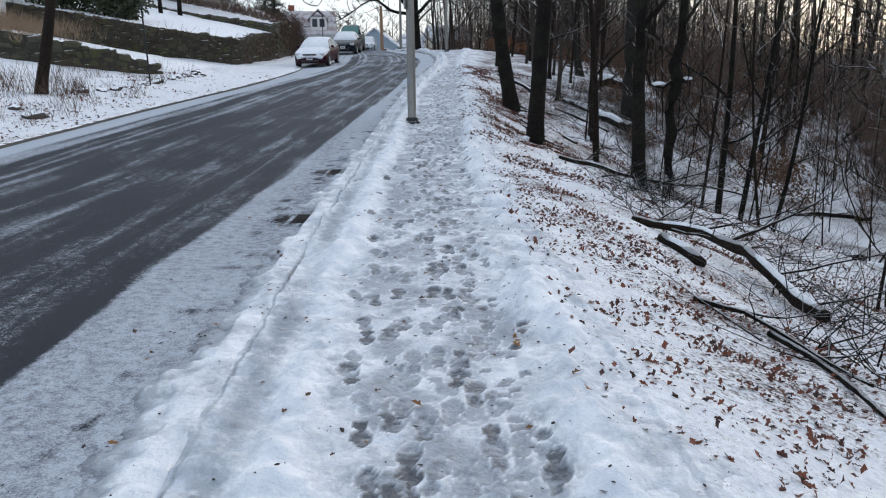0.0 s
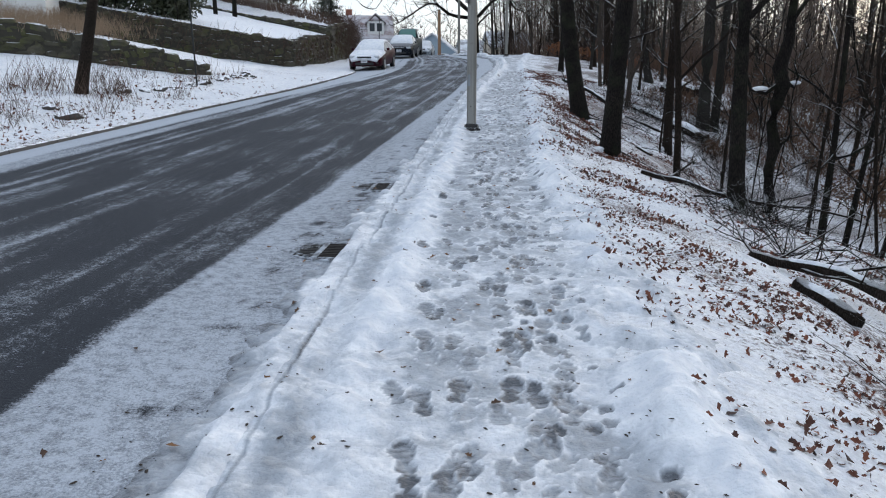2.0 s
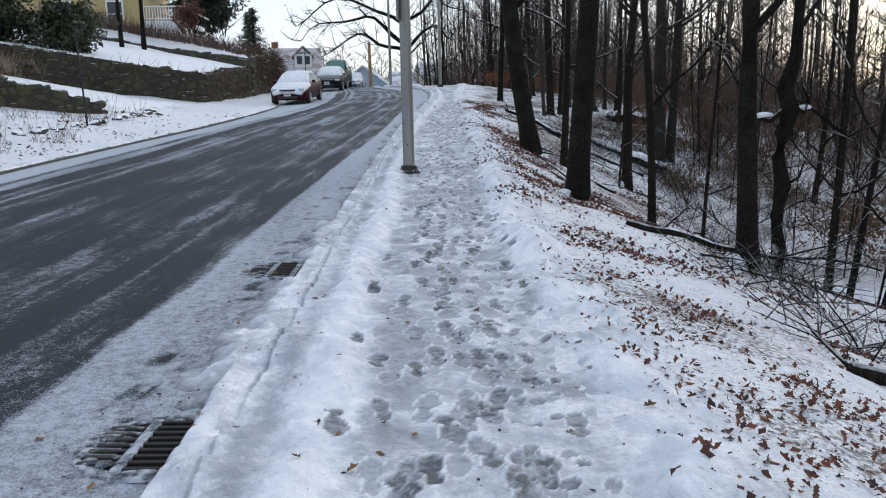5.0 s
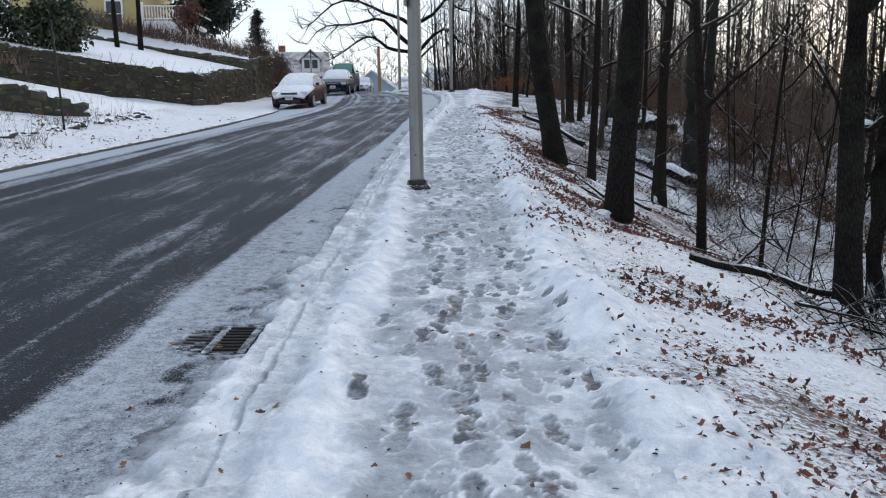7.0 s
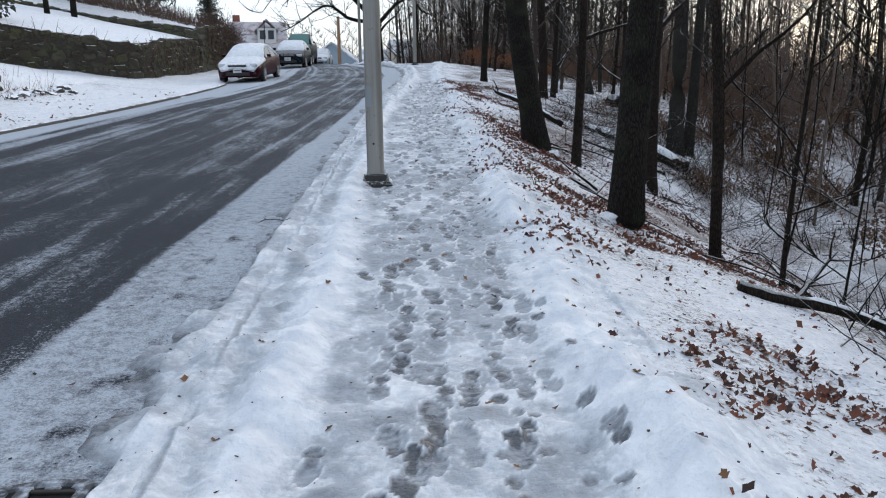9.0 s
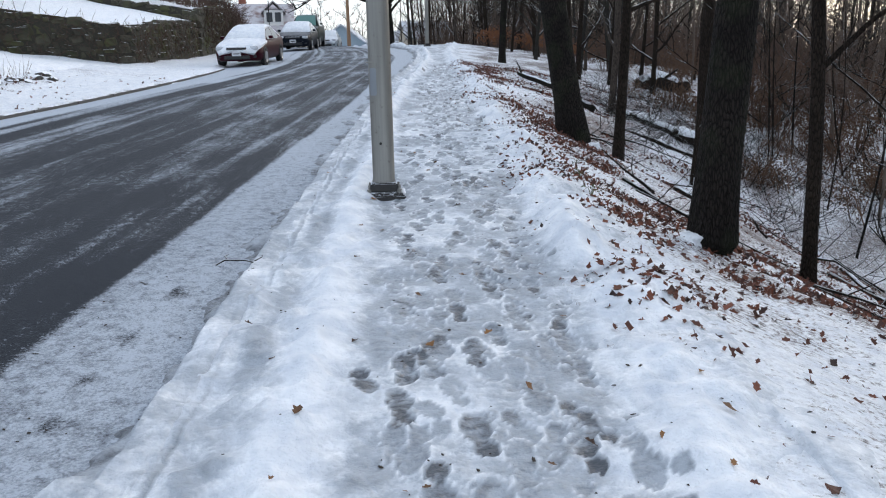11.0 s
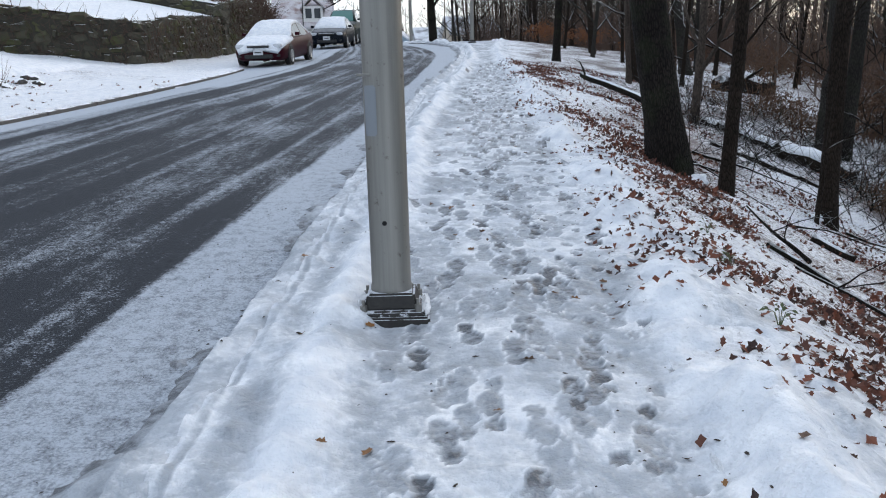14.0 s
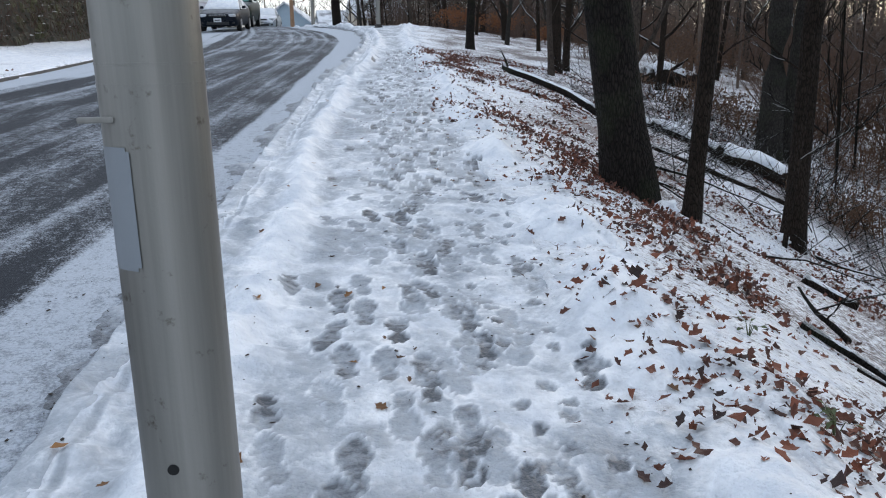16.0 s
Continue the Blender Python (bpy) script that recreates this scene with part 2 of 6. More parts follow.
def grid_mesh(name, X, Y, Z, material, parent=None, attrs=(), label=""):
    """A sheet from 2D arrays of places."""
    ny, nx = X.shape
    me = bpy.data.meshes.new(name)
    idx = np.arange(nx * ny).reshape(ny, nx)
    q = np.stack([idx[:-1, :-1], idx[:-1, 1:], idx[1:, 1:], idx[1:, :-1]], -1).reshape(-1, 4)
    me.from_pydata(np.stack([X, Y, Z], -1).reshape(-1, 3).tolist(), [], q.tolist())
    for key, a in attrs:
        at = me.attributes.new(key, "FLOAT", "POINT")
        at.data.foreach_set("value", np.ascontiguousarray(a, dtype=np.float32).ravel())
    me.polygons.foreach_set("use_smooth", np.ones(len(me.polygons), bool))
    me.materials.append(material)
    ob = new(name, me)
    if parent:
        ob.parent = parent
    if label:
        tagged(ob, label)
    return ob


def part(name, bm, material, parent=None, label="", smooth=False):
    """Links a bmesh as one mesh object under a thing or a part."""
    me = bpy.data.meshes.new(name)
    bm.normal_update()
    bm.to_mesh(me)
    bm.free()
    if smooth:
        me.polygons.foreach_set("use_smooth", np.ones(len(me.polygons), bool))
    me.materials.append(material)
    ob = new(name, me)
    ob.parent = parent
    if label:
        tagged(ob, label)
    return ob


def empty(name, x, y, z, turn=0.0, **tags):
    ob = new(name)
    ob.empty_display_size = 0.2
    ob.matrix_world = pose(x, y, z, 0, 0, turn)
    return tagged(ob, **tags)


def box(bm, cx, cy, cz, sx, sy, sz, bevel=0.0, turn=None):
    m = Matrix.Translation((cx, cy, cz)) @ (turn or Matrix()) @ Matrix.Diagonal((sx, sy, sz, 1))
    r = bmesh.ops.create_cube(bm, size=1, matrix=m)
    if bevel:
        vs = set(r["verts"])
        bmesh.ops.bevel(bm, geom=[e for e in bm.edges if e.verts[0] in vs and e.verts[1] in vs], offset=bevel, segments=2, affect="EDGES", profile=0.6)


def lathe(bm, prof, n=20, cx=0, cy=0):
    """A turned body from (radius, z) pairs, closed at both ends."""
    rings = [[bm.verts.new((cx + r * math.cos(2 * math.pi * i / n), cy + r * math.sin(2 * math.pi * i / n), z)) for i in range(n)] for r, z in prof]
    for a, b in zip(rings, rings[1:]):
        for i in range(n):
            bm.faces.new((a[i], a[(i + 1) % n], b[(i + 1) % n], b[i]))
    bm.faces.new(rings[0][::-1])
    bm.faces.new(rings[-1])


# ---------- ground, road, pavement ----------
def steps(*segs):
    out = []
    for a, b, s in segs:
        out += list(np.arange(a, b, s))
    return np.array(out + [segs[-1][1]])


gx = steps((-420, -60, 30), (-60, -26, 2), (-26, -6, 0.25), (-6, 0.8, 0.85), (0.8, 8, 0.1), (8, 24, 0.3), (24, 60, 1.5), (60, 420, 20))
gy = steps((-120, -4, 6), (-4, 30, 0.13), (30, 44, 0.25), (44, 80, 0.7), (80, 130, 4), (130, 600, 40))
GX, GY = np.meshgrid(gx, gy)
GZ = ground_z(GX, GY)
under = (GX > far_x(GY) - 0.02) & (GX < walk_r(GY) - 0.35)
GZ = np.where(under, grade(GY) - 0.35, GZ)
LIT = np.where(GX > 0, np.clip(0.33 + (GX - walk_r(GY)) / 2.2, 0.1, np.interp(GY, [0, 13, 20], [0.6, 0.68, 0.92])), np.clip((far_x(GY) - GX - 14) / 40, 0.0, 0.5) + 0.3 * np.exp(-((far_x(GY) - GX - 3.2) / 1.3) ** 2) + 0.25 * np.clip((22 - GY) / 6, 0, 1))
ground = tagged(grid_mesh("ground", GX, GY, GZ, M_LITTER, attrs=[("litter", LIT)]), "snowy woodland ground strewn with brown fallen leaves", "ground", kind="structure")


def surf(x, y):
    """Height of the ground sheet as built."""
    x, y = np.asarray(x, float), np.asarray(y, float)
    i = np.clip(np.searchsorted(gx, x) - 1, 0, len(gx) - 2)
    j = np.clip(np.searchsorted(gy, y) - 1, 0, len(gy) - 2)
    u, v = (x - gx[i]) / (gx[i + 1] - gx[i]), (y - gy[j]) / (gy[j + 1] - gy[j])
    return (GZ[j, i] * (1 - u) + GZ[j, i + 1] * u) * (1 - v) + (GZ[j + 1, i] * (1 - u) + GZ[j + 1, i + 1] * u) * v


# road: snow lies in the gutters, along the far side and in thin lines between the wheel tracks
def road_z(x, y):
    t = np.clip((x - far_x(y)) / (kerb_x(y) - far_x(y)), 0, 1)
    return grade(y) - 0.04 + 0.09 * np.sin(np.pi * t)


GRATES = ((-1.28, 8.68), (-1.25, 12.42))
ry = steps((-30, -2, 1.0), (-2, 30, 0.11), (30, 90, 0.4), (90, 160, 4))
rt = np.concatenate([np.linspace(0, 0.80, 110), np.linspace(0.8, 1, 44)[1:]])
RT, RY = np.meshgrid(rt, ry)
RX = (far_x(RY) - 0.05) * (1 - RT) + (kerb_x(RY) + 0.02) * RT
RZ = road_z(RX, RY)
ea = RX - asph_x(RY)
snowy = np.clip((ea + fbm(RX, RY, 1.4, 4) * 0.1 + 0.03) / 0.07, 0, 1) * 0.7
eg = RX - kerb_x(RY)
wet = np.clip((fbm(RX, RY, 0.2, 21, 4) - 0.11) / 0.06, 0, 1) * np.exp(-((eg + 0.55 + 0.3 * fbm(RX * 0, RY, 2.0, 22)) / 0.11) ** 2)
snowy -= 0.5 * wet * (RY < 18)
for cx, cy in GRATES:
    snowy -= 0.08 * np.exp(-((RX - cx) / 0.45) ** 2 - ((RY - cy) / 0.45) ** 2)
reach = np.interp(RY, [0, 16, 22, 26, 30, 36, 42, 60], [1.9, 2.1, 2.3, 2.2, 1.9, 2.2, 2.6, 2.6])
ef = far_x(RY) + reach - RX
inner = far_x(RY) + np.minimum(reach, 1.1) - RX
snowy = np.maximum(snowy, np.clip((ef + fbm(RX, RY * 0.4, 1.5, 6) * 0.9) / 0.6, 0, 1) * np.where(RY > 34, 0.98, 0.56) + np.clip(inner / 0.3, 0, 1) * np.where(RY > 34, 0, 0.42))
lane = (RX - far_x(RY) - reach) / (asph_x(RY) - far_x(RY) - reach)
for at, wide, much, seed in ((0.04, 0.022, 0.34, 1), (0.13, 0.03, 0.3, 2), (0.42, 0.03, 0.14, 4), (0.56, 0.012, 0.2, 5), (0.67, 0.02, 0.26, 6), (0.79, 0.03, 0.14, 7), (0.89, 0.016, 0.28, 8)):
    snowy += 1.4 * much * np.exp(-((lane - at + 0.015 * vnoise(RX * 0, RY, 4.0, seed)) / wide) ** 2) * np.clip(0.3 + 1.0 * vnoise(RX * 0.3, RY, 6.0, seed + 30), 0, 1)
snowy -= 0.4 * np.exp(-((lane + 0.26) / 0.03) ** 2) * (0.4 + vnoise(RX * 0, RY, 3, 13)) * (ef > 0)
snowy -= 0.6 * np.exp(-((lane + 0.10) / 0.035) ** 2) * (0.5 + vnoise(RX * 0, RY, 5, 3)) * (RY > 12) * (ef > 0)
snowy += np.where(lane > 0, 1, 0) * np.interp(RY, [18, 26, 40, 52, 64], [0, 0.14, 0.22, 0.3, 0.36])
road = tagged(grid_mesh("road", RX, RY, RZ, M_ROAD, attrs=[("snow", snowy + 0.17), ("across", RX - kerb_x(RY)), ("along", RY)]), "dark asphalt road with streaks of packed snow", "road", kind="structure")

# footpath: trodden snow between a clean ridge beside the kerb and a ragged bank towards the woods
wy = steps((-12, 1, 0.25), (1, 24, 0.021), (24, 34, 0.08), (34, 75, 0.3))
wt = np.linspace(0, 1, 170)
WT, WY = np.meshgrid(wt, wy)
WX = (kerb_x(WY) - 0.03) * (1 - WT) + (walk_r(WY) + 0.75) * WT
u, edge = WX - kerb_x(WY), WX - walk_r(WY)
wide = walk_r(WY) - kerb_x(WY)
lump, fine = fbm(WX, WY, 0.45, 2), fbm(WX, WY, 0.13, 12, 3)
tall = np.interp(WY, [0, 20, 26, 60], [1, 1, 2.2, 2.6])
ridge_u = 0.42 + 0.06 * np.sin(WY * 0.9) + np.interp(WY, [0, 20, 28], [0, 0, -0.12])
ridge = np.exp(-((u - ridge_u) / 0.12) ** 2) * np.clip(0.55 + 1.6 * fbm(WX * 0.6, WY, 1.3, 15), 0, 1)
mid = np.clip((u - ridge_u - 0.08) / 0.2, 0, 1) * np.clip(-(edge + 0.2 + fbm(WX, WY, 1.1, 18) * 0.5) / 0.25, 0, 1)
worn = mid * np.clip(0.33 + fbm(WX, WY, 0.7, 8) * 0.8 + fbm(WX, WY, 0.2, 9, 3) * 0.9, 0, 0.55)
worn = np.maximum(worn, (0.36 + 0.7 * fbm(WX, WY, 0.5, 19)) * np.exp(-((u - 0.19) / 0.13) ** 2) + fine * 0.2 * (u < 0.3))
bank = np.exp(-((edge + 0.1 + 0.25 * fbm(WX * 0.3, WY, 1.6, 31)) / 0.2) ** 2) * np.clip(0.42 + 2.6 * fbm(WX, WY, 0.8, 33), 0, 1)
snow_up = 0.085 * ridge * tall + 0.19 * bank + fbm(WX, WY, 0.2, 29, 2) * 0.075 * np.clip((0.85 - u) / 0.3, 0, 1) + lump * 0.085 * (1 - 0.55 * mid) + fine * 0.085 * (1 - 0.5 * mid) + fbm(WX, WY, 0.28, 27) * 0.09 * np.clip((edge + 0.45) / 0.3, 0, 1) - 0.05 * np.exp(-((WX - 0.02) / 0.4) ** 2 - ((WY - 19.42) / 0.5) ** 2) - 0.012 * worn * mid
clean = np.clip(1.2 * ridge + 1.3 * bank + 1.2 * np.clip(fbm(WX, WY, 0.5, 36) - 0.02, 0, 1), 0, 1)
worn = np.maximum(worn, (1 - clean) * (0.22 + 0.45 * fbm(WX, WY, 0.3, 37)))
worn *= 1 - 0.7 * np.clip(1.2 * ridge + bank, 0, 1)
press = np.zeros_like(WX)
joint = np.exp(-((u - 0.034) / 0.015) ** 2) * np.clip(0.8 + 1.8 * fbm(WX * 0, WY, 0.9, 61), 0.4, 1)
joint = joint * np.interp(WY, [0, 12, 14, 40], [1, 1, 0.7, 0.6])
worn = np.maximum(worn, 0.95 * joint)
snow_up -= 0.009 * joint
worn = np.maximum(worn, 0.55 * np.exp(-((WX - 0.05) / 0.35) ** 2 - ((WY - 19.15) / 0.25) ** 2))


def tread(x, y, turn, size, deep):
    """Presses one boot print (or a paw, if small) into the snow."""
    a, b = np.searchsorted(wy, (y - 0.3, y + 0.3))
    if b - a < 2:
        return
    X, Y = WX[a:b] - x, WY[a:b] - y
    s, c = math.sin(turn), math.cos(turn)
    p, q = (X * c - Y * s) / size, (X * s + Y * c) / size
    if size > 0.6:
        sole = (p / (0.052 + 0.006 * np.sin(q * 30))) ** 2 + ((q - 0.055) / 0.1) ** 2
        heel = (p / 0.042) ** 2 + ((q + 0.1) / 0.058) ** 2
        d = np.minimum(sole, heel)
    else:
        d = (p / 0.07) ** 2 + (q / 0.075) ** 2
    d = d + fine[a:b] * 0.4
    m = np.clip((1.15 - d) / 0.16, 0, 1)
    rim = np.clip(1 - np.abs(d - 1.55) / 0.4, 0, 1)
    press[a:b] = np.maximum(press[a:b] - 0.0, m * deep)
    worn[a:b] = np.maximum(worn[a:b], m * (0.40 + 0.72 * deep * (0.75 + 1.6 * fine[a:b] + 0.22 * np.sin(q * 110) * (size > 0.6) + 0.35 * np.clip(-q * 8, -0.5, 1))))
    worn[a:b] *= 1 - 0.7 * rim * (m < 0.05)
    snow_up[a:b] += rim * 0.008


rng = np.random.RandomState(11)
for lane_at, start, way in ((0.50, 0.4, 1), (0.62, 0.9, -1), (0.42, 0.6, 1), (0.55, 1.3, 1), (0.68, 0.2, -1), (0.36, 2.2, 1), (0.75, 0.7, 1), (0.47, 0.15, -1), (0.61, 0.35, 1), (0.3, 0.1, -1), (0.58, 0.5, -1), (0.39, 0.25, 1), (0.52, 0.75, 1)):
    y, side = start, 1
    while y < 40:
        w0 = float(walk_r(y) - kerb_x(y))
        x = float(kerb_x(y)) + 0.25 + lane_at * (w0 - 0.3) + side * 0.10 + rng.normal(0, 0.05) + 0.12 * math.sin(y * 0.5 + lane_at * 20)
        tread(x, y, rng.normal(0.07 * side, 0.12) + (math.pi if way < 0 else 0), rng.uniform(0.85, 1.08), rng.uniform(0.15, 1.0) ** 1.5)
        y, side = y + rng.uniform(0.58, 0.74), -side
for lane_at, start in ((0.74, 0.5), (0.66, 0.8), (0.8, 1.5)):
    y = start
    while y < 34:
        x = float(kerb_x(y)) + 0.25 + lane_at * (float(walk_r(y) - kerb_x(y)) - 0.3) + rng.normal(0, 0.09)
        tread(x, y, 0, rng.uniform(0.4, 0.58), rng.uniform(0.3, 0.8))
        y += rng.uniform(0.12, 0.34)
WZ = grade(WY) + 0.035 - 0.012 * np.clip((0.02 - u) / 0.03, 0, 1) + snow_up - 0.013 * press - 0.006 * mid
bank_z = surf(WX, WY) + 0.03 + 0.1 * bank + fine * 0.03 + fbm(WX, WY, 0.28, 27) * 0.1
mixer = np.clip((edge + 0.25) / 0.5, 0, 1)
WZ = WZ * (1 - mixer) + np.maximum(np.where(edge > 0.2, bank_z, WZ), WZ - 0.5 * np.clip(edge, 0, 1)) * mixer
tuck = np.clip((edge - 0.2 - 0.5 * fbm(WX, WY, 0.5, 41)) / 0.5, 0, 1)
WZ = np.where(edge > 0.1, WZ - 0.12 * tuck, WZ) - 0.3 * np.clip((edge - 0.68) / 0.07, 0, 1)
pavement = tagged(grid_mesh("pavement", WX, WY, WZ, M_WALK, attrs=[("worn", worn)]), "trodden snow-covered footpath with grey icy footprints", "pavement", kind="structure")


def path_z(x, y):
    j = int(np.clip(np.searchsorted(wy, y), 0, len(wy) - 1))
    i = int(np.clip(np.searchsorted(WX[j], x), 0, len(wt) - 1))
    return float(WZ[j, i])


# ploughed snow lying in the gutter and over the kerb, open at the grates
py_ = steps((-6, 26, 0.04), (26, 60, 0.2))
pu = np.linspace(-0.85, 0.004, 48)
PU, PY = np.meshgrid(pu, py_)
PX = kerb_x(PY) + PU
reach_l = np.interp(PY, [0, 11, 14, 20], [0.47, 0.45, 0.30, 0.34]) + 0.45 * fbm(PY * 0, PY, 1.3, 51) + 0.45 * fbm(PX, PY, 0.4, 52) + 0.22 * fbm(PX, PY, 0.1, 59, 3)
gap = np.ones_like(PX)
for cx, cy in GRATES:
    gap *= 1 - np.exp(-(np.abs(PY - cy + 0.1 * fbm(PX, PY, 0.3, 53)) / 0.42) ** 6)
gap *= np.clip((vnoise(PX * 0, PY, 1.7, 60) - 0.0) / 0.1, 0.5, 1) * np.interp(PY, [0, 17, 19, 24, 30], [1, 1, 0.75, 0.75, 1])
body = np.clip((PU + reach_l + 0.06) / 0.42, 0, 1)
body = np.maximum(body * body * (3 - 2 * body) * gap, 0.985 * np.clip((PU + 0.2) / 0.05, 0, 1))
high = (0.07 + 0.1 * fbm(PX, PY, 0.3, 54) + 0.06 * fbm(PX, PY, 0.1, 55)) * np.interp(PY, [0, 22, 30, 60], [1, 1, 1.7, 2])
top_z = grade(PY) + 0.04 + 0.05 * fbm(PX, PY, 0.3, 56)
kerb_z = np.interp(PY[:, 0], wy, WZ[:, 3])[:, None]
meet = np.clip((PU + 0.16) / 0.14, 0, 1)
top_z = top_z * (1 - meet) + (kerb_z + 0.004) * meet
near_kerb = np.clip((PU + 0.16) / 0.1, 0, 1)
PZ = (road_z(PX, PY) + high) * (1 - near_kerb) + top_z * near_kerb
PZ = PZ * body + (road_z(PX, PY) - 0.02) * (1 - body) - 0.02 * np.clip((PU + 0.008) / 0.012, 0, 1)
thin_out = np.clip(np.interp(PY, [0, 11, 15], [0.12, 0.14, 0.24]) + 0.75 * (1 - body) + 0.65 * fbm(PX, PY, 0.25, 58) + 0.04, 0, 1)
tagged(grid_mesh("gutter_snow", PX, PY, PZ, M_WALK, attrs=[("worn", thin_out)]), "ridge of ploughed white snow along the kerb", "snow", kind="structure")

# ---------- mesh helpers for plants and stones ----------
class Buf:
    """Collects points and faces for one mesh."""

    def __init__(self):
        self.v, self.f = [], []

    def tube(self, pts, radii, n=6, close=True):
        base = len(self.v)
        pts = [Vector(p) for p in pts]
        for i, (p, r) in enumerate(zip(pts, radii)):
            d = pts[min(i + 1, len(pts) - 1)] - pts[max(i - 1, 0)]
            q = d.to_track_quat("Z", "Y") if d.length > 1e-6 else Vector((0, 0, 1)).to_track_quat("Z", "Y")
            a, b = q @ Vector((1, 0, 0)), q @ Vector((0, 1, 0))
            for k in range(n):
                w = 2 * math.pi * k / n
                self.v.append(tuple(p + a * (r * math.cos(w)) + b * (r * math.sin(w))))
        for i in range(len(pts) - 1):
            for k in range(n):
                o, o2 = base + i * n, base + (i + 1) * n
                self.f.append((o + k, o + (k + 1) % n, o2 + (k + 1) % n, o2 + k))
        if close:
            self.f.append(tuple(base + (len(pts) - 1) * n + k for k in range(n)))

    def add(self, verts, faces, m=None):
        base = len(self.v)
        self.v += [tuple(m @ Vector(p)) for p in verts] if m else list(verts)
        self.f += [tuple(base + i for i in f) for f in faces]

    def mesh(self, name, material, smooth=True):
        me = bpy.data.meshes.new(name)
        me.from_pydata(self.v, [], self.f)
        if smooth:
            me.polygons.foreach_set("use_smooth", np.ones(len(me.polygons), bool))
        me.materials.append(material)
        return me

    def ob(self, name, material, parent=None, label="", smooth=True):
        o = new(name, self.mesh(name, material, smooth))
        o.parent = parent
        return tagged(o, label)


def wander(r, p, d, length, n, bend):
    """A crooked line of n steps from p."""
    p, d = Vector(p), Vector(d).normalized()
    out = [p.copy()]
    for _ in range(n):
        d = (d + Vector((r.uniform(-1, 1), r.uniform(-1, 1), r.uniform(-0.6, 1))) * bend).normalized()
        p = p + d * (length / n)
        out.append(p.copy())
    return out


def taper(r0, r1, n):
    return [r0 + (r1 - r0) * i / n for i in range(n + 1)]


# ---------- street furniture ----------
k_ = Nodes("galvanised_steel")
v_ = k_.noise(1.0, 5, 0.6, stretch=(26, 26, 0.8))
c_ = k_.mix(v_, (0.14, 0.138, 0.125), (0.33, 0.32, 0.295))
c_ = k_.mix(k_.ramp(k_.noise(14, 5, 0.7), (0.62, 0.0), (0.72, 1.0)), c_, (0.10, 0.085, 0.07))
k_.set(base_color=c_, roughness=0.45, metallic=0.7)
k_.bump(k_.noise(60, 3), 0.15, 0.004)
M_STEEL = k_.m
k_ = Nodes("snow_flecked_iron")
u_ = k_.math("ADD", k_.math("MULTIPLY", k_.up(), 0.55), k_.noise(22, 5, 0.7))
k_.set(base_color=k_.mix(k_.ramp(u_, (0.96, 0.0), (1.1, 1.0)), k_.mix(k_.noise(40, 4), (0.01, 0.01, 0.01), (0.045, 0.042, 0.038)), (0.62, 0.65, 0.69)), roughness=0.75)
k_.bump(k_.noise(35, 5, 0.7), 0.6, 0.012)
M_IRONSNOW = k_.m
M_STICKER = plain("pale_blue_grey_sticker", (0.21, 0.23, 0.25), 0.5, 0.0, 0.06)
# black that stands in for the shade inside holes and the grate opening
M_DARK = plain("hole_shade_black", (0.008, 0.008, 0.008), 0.9, 0, 0.1)
M_POSTBLACK = plain("dark_green_steel", (0.014, 0.017, 0.016), 0.55, 0.3, 0.3)
M_SIGN = plain("weathered_sign_plate", (0.42, 0.43, 0.42), 0.5, 0.2, 0.15)
M_WOODPOLE = plain("weathered_pole_wood", (0.24, 0.145, 0.085), 0.85, 0, 0.35, 9)


